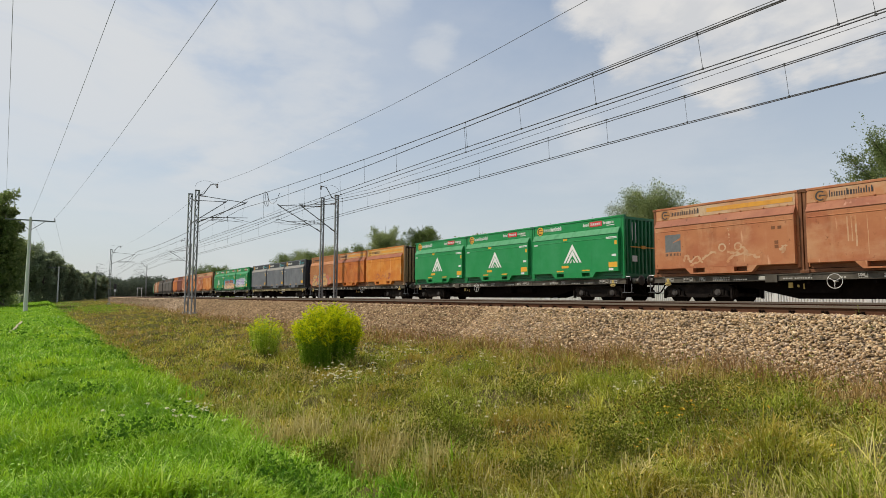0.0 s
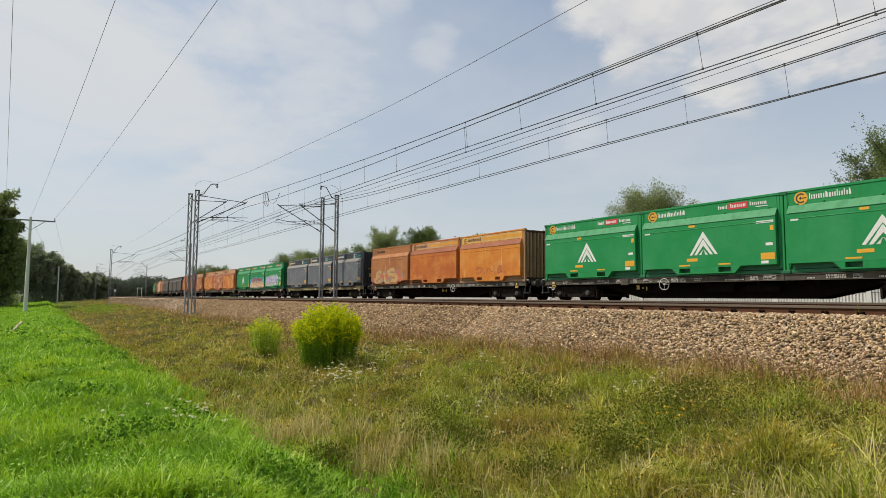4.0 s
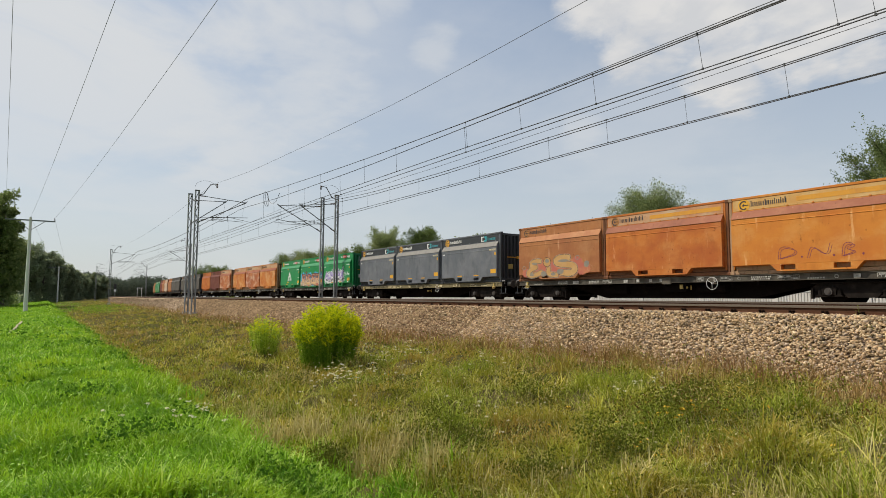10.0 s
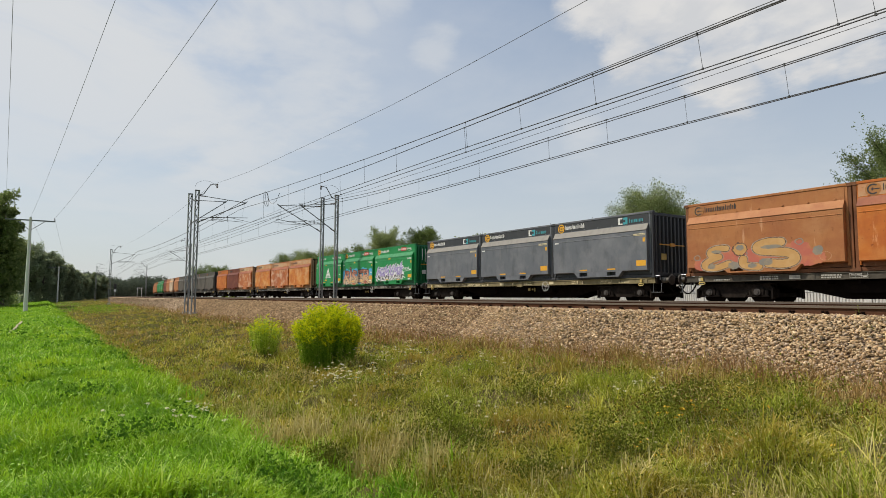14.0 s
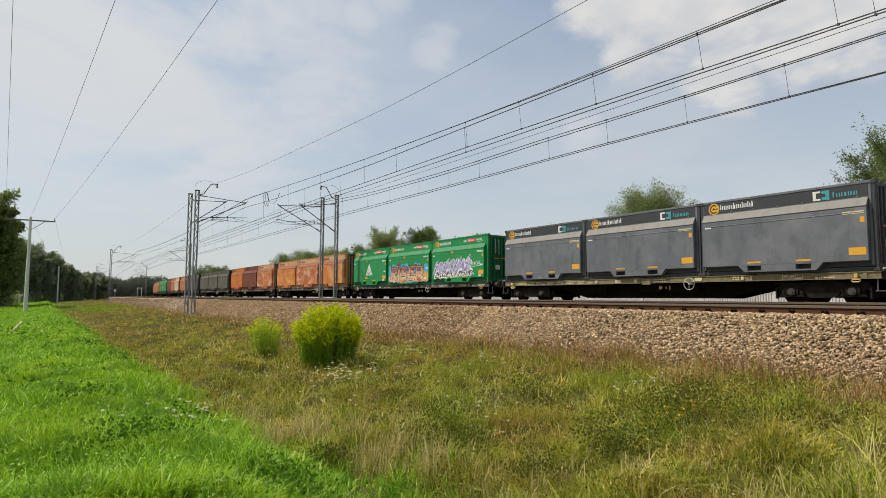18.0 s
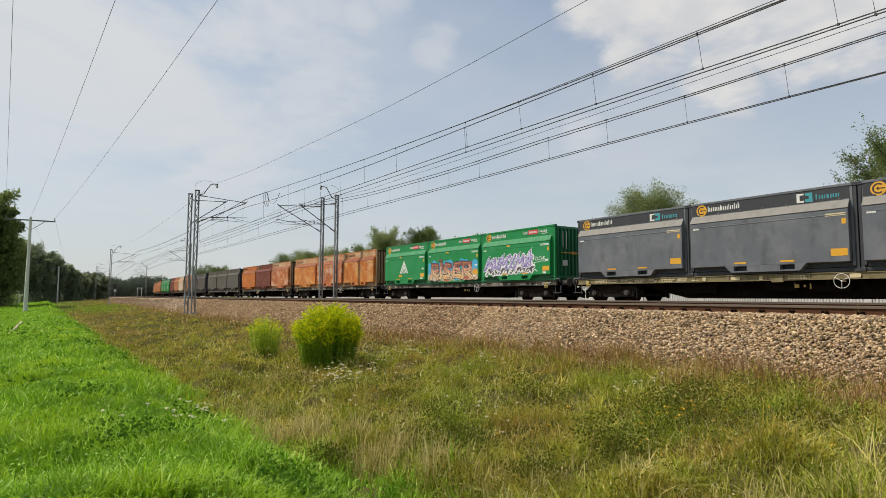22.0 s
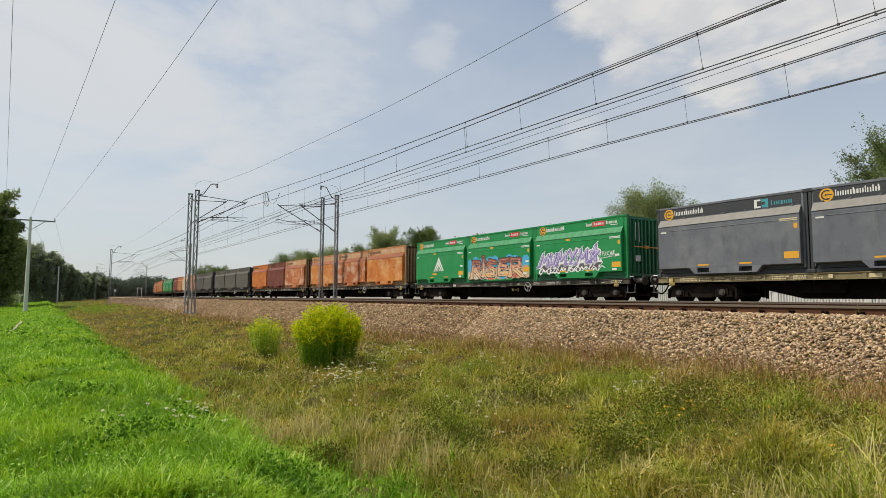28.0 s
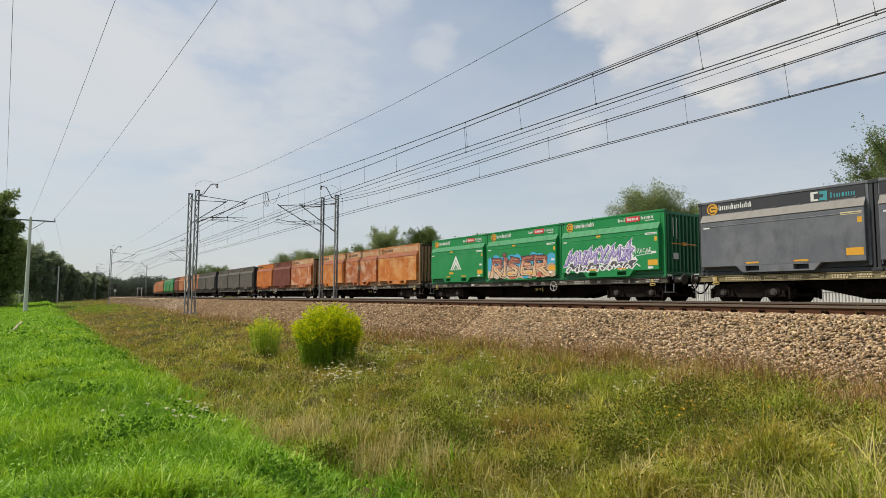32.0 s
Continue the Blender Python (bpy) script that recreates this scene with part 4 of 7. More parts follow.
# strokes of sprayed letters in a unit box
GLYPH = {
    "R": ((0.05, 0.0), (0.15, 1.0), (0.85, 0.95), (0.85, 0.55), (0.25, 0.5), (0.95, 0.0)),
    "I": ((0.45, 0.0), (0.55, 1.0)),
    "S": ((0.95, 0.9), (0.45, 1.0), (0.1, 0.75), (0.8, 0.4), (0.7, 0.08), (0.05, 0.1)),
    "E": ((0.95, 0.95), (0.2, 0.9), (0.15, 0.52), (0.75, 0.52), (0.12, 0.48), (0.1, 0.05), (0.95, 0.05)),
    "M": ((0.0, 0.0), (0.2, 1.0), (0.48, 0.35), (0.85, 1.0), (0.95, 0.0)),
    "U": ((0.1, 1.0), (0.15, 0.1), (0.75, 0.1), (0.9, 1.0)),
    "Y": ((0.05, 1.0), (0.45, 0.5), (0.95, 1.0), (0.35, 0.0)),
    "N": ((0.0, 0.0), (0.1, 1.0), (0.85, 0.0), (0.95, 1.0)),
    "D": ((0.1, 0.0), (0.1, 1.0), (0.8, 0.75), (0.85, 0.3), (0.1, 0.0)),
    "B": ((0.1, 0.0), (0.1, 1.0), (0.75, 0.85), (0.2, 0.52), (0.85, 0.3), (0.1, 0.0)),
    "A": ((0.0, 0.0), (0.45, 1.0), (0.8, 0.0), (0.65, 0.4), (0.2, 0.4)),
    "V": ((0.0, 1.0), (0.4, 0.0), (0.85, 1.0)),
    "C": ((0.85, 0.9), (0.2, 0.85), (0.15, 0.15), (0.85, 0.1)),
    "K": ((0.1, 1.0), (0.1, 0.0), (0.12, 0.45), (0.8, 1.0), (0.3, 0.55), (0.9, 0.0)),
    "star": ((0.1, 0.0), (0.5, 1.0), (0.85, 0.0), (0.0, 0.65), (1.0, 0.65), (0.1, 0.0)),
}


def rounded(pts, times=2):
    for _ in range(times):
        q = [pts[0]]
        for a, c in zip(pts, pts[1:]):
            q += [(a[0] * 0.75 + c[0] * 0.25, a[1] * 0.75 + c[1] * 0.25), (a[0] * 0.25 + c[0] * 0.75, a[1] * 0.25 + c[1] * 0.75)]
        pts = q + [pts[-1]]
    return pts


class Canvas:
    """Thin paint on the side panel, laid on coat by coat; every colour ends as one sheet of fine strips."""
    STEP = 0.0125

    def __init__(self):
        self.gx, self.gz = np.meshgrid(np.arange(-2.78, 2.74, self.STEP), np.arange(0.12, 1.78, self.STEP), indexing="ij")
        self.coat = np.zeros(self.gx.shape, int)
        self.mats = [""]
        self.ragged = 0.035 * np.sin(self.gx * 19 + 3 * np.sin(self.gz * 13)) * np.sin(self.gz * 23 + 2 * np.sin(self.gx * 9))

    def away(self, pts):
        """Distance of every spot from a bent line."""
        best = np.full(self.gx.shape, 9.0)
        for (ax, az), (cx, cz) in zip(pts, pts[1:]):
            dx, dz = cx - ax, cz - az
            t = np.clip(((self.gx - ax) * dx + (self.gz - az) * dz) / (dx * dx + dz * dz + 1e-9), 0, 1)
            best = np.minimum(best, np.hypot(self.gx - ax - t * dx, self.gz - az - t * dz))
        return best

    def round_off(self, cx, cz, rx, rz):
        return np.hypot((self.gx - cx) / rx, (self.gz - cz) / rz) - 1 + self.ragged * 3

    def lay(self, mask, mat):
        if mat not in self.mats:
            self.mats.append(mat)
        self.coat[mask] = self.mats.index(mat)

    def sheets(self, parent, y):
        h = self.STEP
        x0, z0 = float(self.gx[0, 0]), float(self.gz[0, 0])
        for m, mat in enumerate(self.mats[1:], 1):
            s = Shape()
            for k in range(self.coat.shape[1]):
                on = np.flatnonzero(np.diff(np.concatenate([[0], (self.coat[:, k] == m).astype(int), [0]])))
                for a, c in zip(on[::2], on[1::2]):
                    n = len(s.v)
                    xa, xc, za = x0 + a * h, x0 + c * h, z0 + k * h
                    s.v += [(xa, y, za), (xc, y, za), (xc, y, za + h), (xa, y, za + h)]
                    s.f.append((n, n + 1, n + 2, n + 3))
            if s.v:
                tagged(part("painted_lettering", s, mat, parent), kind="stuff")


def placed(glyph, x, z, w, h, lean=0.0):
    return [(x + w * p + lean * h * q, z + h * q) for p, q in GLYPH[glyph]]


def spray(name, parent, style, seed):
    c = Canvas()
    if style == "lilac":
        x, letters = -2.55, []
        for g, w, h in (("M", 0.62, 0.52), ("U", 0.42, 0.50), ("M", 0.62, 0.56), ("Y", 0.48, 0.60), ("M", 0.66, 0.56), ("star", 0.52, 0.66)):
            letters.append(placed(g, x, 0.74 + 0.02 * (len(letters) % 2) + 0.018 * len(letters), w, h, 0.28))
            x += w + 0.12
        drop = [[(p + 0.10, q * 0.62 - 0.02) for p, q in pts] for pts in letters]
        for pts in letters + drop:
            c.lay(c.away(pts) < 0.135 + c.ragged, "spray_white")
        for pts in drop:
            c.lay((c.away(pts) < 0.075) & (c.gz < 0.78), "spray_shadow")
        for i in range(9):
            px = -2.55 + 0.5 * i
            c.lay(c.away([(px, 0.42), (px + 0.22, 0.62), (px + 0.40, 0.50)]) < 0.022, "spray_white")
        for n, pts in enumerate(letters):
            d = c.away(pts) + c.ragged * 0.6
            for (ax, az), (bx, bz) in ((pts[0], (pts[0][0] - 0.30, pts[0][1] - 0.16)), (pts[1], (pts[1][0] + 0.16, pts[1][1] + 0.24)), (pts[-1], (pts[-1][0] + 0.34, pts[-1][1] + 0.10 - 0.05 * n))):
                t = np.clip(((c.gx - ax) * (bx - ax) + (c.gz - az) * (bz - az)) / ((bx - ax) ** 2 + (bz - az) ** 2), 0, 1)
                d = np.minimum(d, c.away([(ax, az), (bx, bz)]) + 0.09 * t)
            c.lay(d < 0.112, "spray_white"), c.lay(d < 0.086, "spray_black"), c.lay(d < 0.076, "spray_lilac")
            c.lay(c.away([(p - 0.02, q + 0.03) for p, q in pts]) < 0.012, "spray_white")
        x = 1.52
        for i, g in enumerate("AVACAB"):
            c.lay(c.away(placed(g, x, 1.05 + 0.03 * (i % 2), 0.12, 0.19, 0.2)) < 0.013, "spray_white")
            x += 0.155
        c.lay(c.away([(1.6, 0.95), (2.3, 1.02), (2.45, 1.0)]) < 0.011, "spray_white")
    elif style == "peach":
        for i in range(12):
            px = -2.5 + 0.45 * i
            c.lay(c.round_off(px, 1.08 + 0.10 * math.sin(i * 1.7), 0.40, 0.34) < 0, "spray_cyan")
        for i in range(10):
            c.lay(c.round_off(-2.5 + 0.55 * i, 0.52, 0.42, 0.36) < 0, "cream_paint")
        for cx, cz, mat in ((-1.5, 0.30, "spray_cyan"), (-0.6, 0.24, "spray_pink"), (0.5, 0.28, "spray_cyan"), (1.6, 0.34, "spray_pink"), (-2.62, 0.75, "spray_cyan")):
            c.lay(c.round_off(cx, cz, 0.28, 0.12) < 0, mat)
        x = -2.45
        for i, (g, w) in enumerate((("R", 0.90), ("I", 0.34), ("S", 0.90), ("E", 0.92), ("R", 1.0))):
            z = 0.36 + 0.06 * (i % 2)
            pts = placed(g, x, z, w, 0.84, 0.10 - 0.06 * (i % 3))
            ends = [[pts[0], (pts[0][0] - 0.26, pts[0][1] - 0.10)], [pts[-1], (pts[-1][0] + 0.30, pts[-1][1] - 0.12)], [pts[1], (pts[1][0] - 0.20, pts[1][1] + 0.16)]]
            d = c.away(pts) + c.ragged * 0.9
            for e in ends:
                (ax, az), (bx, bz) = e
                t = np.clip(((c.gx - ax) * (bx - ax) + (c.gz - az) * (bz - az)) / ((bx - ax) ** 2 + (bz - az) ** 2), 0, 1)
                d = np.minimum(d, c.away(e) + 0.12 * t)
            tone = c.gz + 0.10 * np.sin(c.gx * 7 + i) + c.ragged
            c.lay(d < 0.175, "spray_black")
            c.lay(d < 0.128, "spray_cream")
            c.lay((d < 0.128) & (tone > 0.70), "spray_peach")
            c.lay((d < 0.128) & (tone > 1.02), "spray_brown")
            c.lay(c.away([(p + 0.05, q - 0.04) for p, q in pts]) < 0.012, "spray_black")
            c.lay(c.away([(p - 0.06, q + 0.05) for p, q in pts]) < 0.009, "spray_cream")
            x += w + 0.13
        c.lay(c.round_off(-1.28, 1.52, 0.20, 0.09) < 0, "spray_black"), c.lay(c.round_off(-1.28, 1.52, 0.16, 0.06) < 0, "spray_brown")
    elif style == "ochre":
        c.gz = 0.42 + (c.gz - 0.27) / 0.80
        for cx, cz, rx, rz in ((-2.3, 0.60, 0.30, 0.28), (-1.1, 0.95, 0.55, 0.42), (-0.1, 0.80, 0.75, 0.45), (1.35, 1.12, 0.42, 0.34), (1.75, 0.72, 0.50, 0.34)):
            c.lay(c.round_off(cx, cz, rx, rz) < 0, "spray_pink")
        for cx, cz in ((-2.45, 0.95), (1.42, 1.42), (2.02, 1.05), (-0.55, 1.05)):
            c.lay(np.abs(c.round_off(cx, cz, 0.13, 0.12)) < 0.16, "spray_slate")
        c.lay(c.round_off(2.0, 0.98, 0.16, 0.17) < 0, "spray_slate")
        e = rounded(((-1.25, 1.34), (-1.62, 1.36), (-1.92, 1.22), (-1.85, 0.98), (-1.45, 0.96), (-1.75, 0.90), (-2.15, 0.66), (-2.10, 0.44), (-1.6, 0.42), (-1.15, 0.62)))
        stem = rounded(((-0.58, 0.80), (-0.62, 0.55), (-0.40, 0.45), (-0.02, 0.42)))
        ess = rounded(((0.78, 1.46), (0.30, 1.50), (-0.08, 1.34), (0.02, 1.12), (0.55, 1.06), (1.15, 0.98), (1.30, 0.66), (0.95, 0.48), (0.35, 0.56)))
        for pts, w in ((e, 0.145), (stem, 0.155), (ess, 0.185)):
            d = c.away(pts)
            c.lay(d < w + 0.045, "spray_slate"), c.lay(d < w + 0.030, "cream_paint"), c.lay(d < w + 0.018, "spray_umber"), c.lay(d < w - 0.008, "spray_ochre")
        c.lay(c.round_off(-0.70, 1.25, 0.30, 0.31) < 0, "spray_umber"), c.lay(c.round_off(-0.70, 1.25, 0.26, 0.27) < 0, "spray_ochre")
        for cx, cz, rx, rz in ((-0.70, 1.32, 0.15, 0.13), (-1.62, 1.20, 0.22, 0.08), (-1.85, 0.50, 0.16, 0.12), (-0.95, 0.52, 0.22, 0.18), (0.45, 1.28, 0.34, 0.09), (0.25, 0.62, 0.26, 0.16), (-0.25, 0.48, 0.18, 0.10)):
            c.lay(c.round_off(cx, cz, rx, rz) < 0, "spray_slate")
        for pts in (((2.05, 0.72), (2.1, 0.9), (2.3, 0.95), (2.45, 0.75), (2.3, 0.55), (2.1, 0.6), (2.05, 0.72)),):
            c.lay(c.away(rounded(pts)) < 0.007, "cream_band")
        c.gz = 0.27 + (c.gz - 0.42) * 0.80
    elif style == "pale":
        c.lay((np.abs(c.gx + 2.00) < 0.36) & (np.abs(c.gz - 1.36) < 0.36), "grey_mark")
        c.lay((np.abs(c.gz - 1.42 - 0.4 * (c.gx + 1.9)) < 0.13 * (c.gx + 2.05)) & (np.abs(c.gx + 1.84) < 0.20), "brick_paint")
        for i in range(11):
            c.lay((np.abs(c.gx + 2.33 - 0.066 * i) < 0.017) & (np.abs(c.gz - 0.90) < 0.055), "spray_umber")
        for pts, w in ((((-1.5, 0.62), (-1.38, 0.92), (-1.2, 0.5), (-0.95, 0.85), (-0.7, 0.55)), 0.045), (((-1.2, 0.42), (-0.7, 0.62), (-0.4, 0.85), (-0.15, 0.9)), 0.045),
                       (((0.35, 0.5), (0.6, 0.75), (1.2, 0.8), (0.9, 1.05)), 0.05), (((0.4, 0.85), (1.3, 0.72), (1.55, 0.6)), 0.04), (((2.3, 0.85), (2.55, 1.0), (2.4, 0.75)), 0.035), (((0.45, 1.05), (0.42, 1.75)), 0.012)):
            c.lay(c.away(rounded(pts)) + c.ragged < w, "cream_band")
        for cx in (0.15, 0.78):
            c.lay(np.abs(np.hypot(c.gx - cx, c.gz - 1.05) - 0.13) < 0.03, "cream_band")
        for cx, cz in ((2.1, 1.62), (2.32, 1.62), (2.2, 1.1), (2.2, 0.95)):
            c.lay((np.abs(c.gx - cx) < 0.07) & (np.abs(c.gz - cz) < 0.06), "orange_dark")
    elif style == "drip":
        for cx, top, w in ((-1.62, 1.78, 0.02), (-1.50, 1.78, 0.014), (-1.38, 1.78, 0.024), (-1.05, 1.78, 0.012), (-0.2, 1.78, 0.016), (1.2, 1.78, 0.014), (1.9, 1.78, 0.02)):
            c.lay(c.away([(cx, top), (cx + 0.02, 0.75 + 0.25 * math.sin(cx * 7))]) < w, "cream_band")
        c.lay(c.round_off(-0.3, 0.62, 0.22, 0.10) < 0, "cream_band"), c.lay(c.away([(-0.35, 0.6), (-0.22, 0.95)]) < 0.06, "cream_band"), c.lay(c.round_off(-0.35, 1.6, 0.2, 0.07) < 0, "cream_band")
        c.lay(c.round_off(1.3, 0.7, 0.3, 0.12) < 0, "cream_band")
    elif style == "outline":
        x = -1.25
        for g, w in (("D", 0.75), ("N", 0.70), ("B", 0.55)):
            for grow in (0.0, 0.07):
                c.lay(c.away(rounded(placed(g, x + grow, 0.50, w, 0.46 - grow, 0.12))) < 0.009, "spray_plum")
            c.lay(c.round_off(x + w + 0.12, 0.55, 0.035, 0.035) < 0, "spray_plum")
            x += w + 0.30
    c.sheets(parent, -HW - 0.1625)


TRIM = {  # paint: (posts and end wall, slope strip, label)
    "green_paint": ("green_dark", "green_slope_lit", "green steel bulk container with bulged side panels"),
    "grey_paint": ("grey_dark", "grey_slope_lit", "dark grey steel bulk container with pale slanted strip"),
    "drab_paint": ("grey_dark", "drab_paint", "drab brownish-grey steel bulk container"),
    "orange_paint": ("orange_dark", "rust_strip", "weathered orange steel bulk container with rust streaks"),
    "amber_paint": ("rib_brown", "rust_strip", "light orange steel bulk container with brown ribbed end"),
    "rust_paint": ("orange_dark", "rust_paint", "faded rust-orange steel bulk container"),
    "brick_paint": ("orange_dark", "rust_strip", "brick-red weathered steel bulk container with pale header"),
    "maroon_paint": ("orange_dark", "maroon_paint", "dark maroon weathered steel bulk container"),
    "faded_paint": ("rib_brown", "rust_strip", "rust-orange container with whitish runs of old paint"),
    "bleached_paint": ("rib_brown", "rust_strip", "bleached orange steel bulk container with pale worn header"),
    "cream_paint": ("orange_dark", "cream_band", "dirty cream steel bulk container"),
}


def container(paint, style="", header=None, band=False, far=False):
    trim, strip, label = TRIM[paint]
    if style in ("lilac", "peach", "ochre"):
        label += " with graffiti"
    box = thing("bulk_container", label, "container", "containers on the train")
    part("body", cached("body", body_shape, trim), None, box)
    for sign, nm in ((1, "side_panel_near"), (-1, "side_panel_far")):
        p = part("side_panel", cached(nm, lambda: side_shape(sign), paint, 0.012), None, box)
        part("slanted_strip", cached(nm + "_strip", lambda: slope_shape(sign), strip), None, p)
        part("fork_pocket_tray", cached(nm + "_tray", lambda: tray_shape(sign), paint), None, box)
        part("top_rail", cached(nm + "_rail", lambda: rail_shape(sign), paint, 0.008), None, box)
    part("base_frame", cached("base_frame", floor_shape, trim), None, box)
    for k in (1, -1):
        # non-green, non-grey boxes: sheet behind the ribs carries painted recess shade
        e = part("end_wall", cached("end_wall", end_shape, trim if paint in ("green_paint", "grey_paint", "drab_paint") else "rust_recess_shade", 0.004), None, box)
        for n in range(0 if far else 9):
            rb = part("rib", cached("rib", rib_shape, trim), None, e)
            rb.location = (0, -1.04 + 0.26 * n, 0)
        e.rotation_euler = (0, 0, 0 if k == 1 else math.pi)
    for sx in (-1, 1):
        for sy in (-1, 1):
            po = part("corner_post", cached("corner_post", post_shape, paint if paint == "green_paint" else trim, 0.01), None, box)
            po.location = (sx * (HL - 0.06), sy * (HW - 0.06), 0)
            for z in (0.06, CH - 0.06):
                co = part("corner_casting", cached("corner_casting", casting_shape, trim, 0.012), None, po)
                co.location = (0, 0, z)
    if far:
        return box
    y = -HW - 0.161
    if header:
        part("header_panel", cached(("header_panel", header), lambda: rect(-HL + 0.16, HL - 0.22, 2.38, CH - 0.10, -HW - 0.001, 0.003), header), None, box)
    if band:
        part("header_stripe", cached("header_stripe", lambda: rect(-0.55, HL - 0.30, 2.50, 2.66, -HW - 0.005, 0.003), "band_yellow"), None, box)
    em = part("emblem", cached("emblem", emblem_shape, "dull_emblem" if paint not in ("green_paint", "grey_paint", "amber_paint") else "yellow_mark"), None, box, "round orange emblem")
    part("emblem_mark", cached("emblem_mark", emblem_mark_shape, "dark_mark"), None, em)
    pale = paint in ("green_paint", "grey_paint")
    part("wordmark", cached("wordmark", word_shape, "white_mark" if pale else "dark_mark"), None, box, "unreadable wordmark bars")
    if pale:
        if paint == "green_paint":
            part("red_badge", cached("red_badge", lambda: rect(1.00, 1.76, 2.48, 2.72, -HW - 0.006), "red_mark"), None, box, "red badge")
            part("badge_word", cached("badge_word", lambda: bars(1.08, 2.54, 0.11, (0.10, 0.09, 0.06, 0.10, 0.10), 0.035, (0,), -HW - 0.011), "white_mark"), None, box)
            part("badge_word", cached("badge_word_side", lambda: bars(0.58, 2.53, 0.11, (0.11, 0.09, 0.028, 0.028), 0.035, (0, 3)), "white_mark"), None, box)
            part("badge_word", cached("badge_word_end", lambda: bars(1.83, 2.54, 0.11, (0.12, 0.06, 0.10, 0.10, 0.10), 0.035, (0,)), "white_mark"), None, box)
            part("badge_line", cached("badge_line", lambda: rect(2.05, 2.50, 2.46, 2.49, -HW - 0.006), "white_mark"), None, box)
            if style in ("", "chevron"):
                part("triangle_sign", cached("triangle_sign", chevron_shape, "white_mark"), None, box, "white nested triangle sign")
                part("yellow_label", cached("yellow_label_mid", lambda: rect(-0.74, -0.26, 0.58, 0.70, y), "yellow_mark"), None, box)
        else:
            part("badge", cached("badge_a", lambda: rect(1.18, 1.42, 2.41, 2.47, -HW - 0.006), "white_mark"), None, box)
            part("badge", cached("badge_b", lambda: rect(1.18, 1.28, 2.47, 2.66, -HW - 0.006), "white_mark"), None, box)
            part("badge", cached("badge_c", lambda: rect(1.18, 1.42, 2.66, 2.72, -HW - 0.006), "white_mark"), None, box)
            part("badge", cached("badge_d", lambda: Shape().plate([(1.46, 2.41), (1.70, 2.41), (1.70, 2.72), (1.46, 2.72), (1.46, 2.62), (1.58, 2.62), (1.58, 2.51), (1.46, 2.51)], -HW - 0.006), "teal_mark"), None, box, "teal bracket badge")
            part("badge_word", cached("badge_word", lambda: bars(1.80, 2.46, 0.13, (0.14, 0.11, 0.07, 0.11, 0.11), 0.045, (0,)), "teal_mark"), None, box)
        part("yellow_label", cached("yellow_label_a", lambda: rect(2.26, 2.76, 0.52, 0.76, y), "yellow_mark"), None, box)
        part("yellow_label", cached("yellow_label_b", lambda: rect(2.62, 2.75, 1.55, 1.73, y), "yellow_mark"), None, box)
        for x in (-1.08, 0.62):
            part("yellow_label", cached(("yellow_label_slot", x), lambda: rect(x, x + 0.48, 0.40, 0.46, y), "yellow_mark"), None, box)
        part("white_label", cached("white_label_a", lambda: rect(2.13, 2.75, 1.83, 1.92, y), "stencil_tan" if paint == "grey_paint" else "white_mark"), None, box)
        part("white_label", cached("white_label_b", lambda: rect(-2.74, -2.48, 1.80, 1.86, y), "white_mark"), None, box)
        if paint == "green_paint":
            part("white_label", cached("white_label_c", lambda: rect(2.27, 2.53, 0.38, 0.48, y), "white_mark"), None, box)
            part("white_label", cached("white_label_d", lambda: rect(2.45, 2.70, 1.02, 1.12, y), "white_mark"), None, box)
            part("yellow_label", cached("yellow_label_top", lambda: rect(-0.62, -0.34, 1.93, 2.02, y), "yellow_mark"), None, box)
        # bars and plate on the end wall
        if paint == "green_paint":
            for ey in (-0.72, -0.48):
                part("end_mark", cached(("end_mark", ey), lambda: Shape().box(HL - 0.02, HL - 0.012, ey - 0.02, ey + 0.02, 1.75 - 0.4 * ey - 0.3, 2.55), "white_mark"), None, box)
        part("end_bar", cached("end_bar", lambda: Shape().box(HL - 0.02, HL + 0.005, -0.85, 0.85, 1.42, 1.47).box(HL - 0.02, HL + 0.03, -0.14, 0.14, 1.38, 1.52), "band_yellow"), None, box, "orange locking bar")
        part("end_plate", cached("end_plate", lambda: Shape().box(HL - 0.02, HL, -0.75, -0.42, 0.78, 1.05), "white_mark" if paint == "green_paint" else "hook_yellow"), None, box)
    if style and style != "chevron":
        spray("lettering", box, style, len(style) * 7)
    return box


# ---------------------------------------------------------------- wagons
WAGON_PITCH, WAGON_HALF = 19.81, 9.109
WHEEL_R = 0.46


def sill_shape(sign):
    y = -1.27 * sign
    s = Shape()
    y0, y1 = sorted((y, y + 0.10 * sign))
    s.box(-WAGON_HALF - 0.05, WAGON_HALF + 0.05, y0, y1, 0.87, 1.09)
    a, b = sorted((y - 0.03 * sign, y + 0.12 * sign))
    s.box(-WAGON_HALF - 0.05, WAGON_HALF + 0.05, a, b, 1.06, 1.085)
    s.box(-WAGON_HALF - 0.05, WAGON_HALF + 0.05, a, b, 0.855, 0.88)
    for k in range(13):
        x = -8.7 + 1.45 * k
        s.box(x - 0.06, x + 0.06, min(y - 0.02 * sign, y), max(y - 0.02 * sign, y), 0.88, 1.06)
    return s


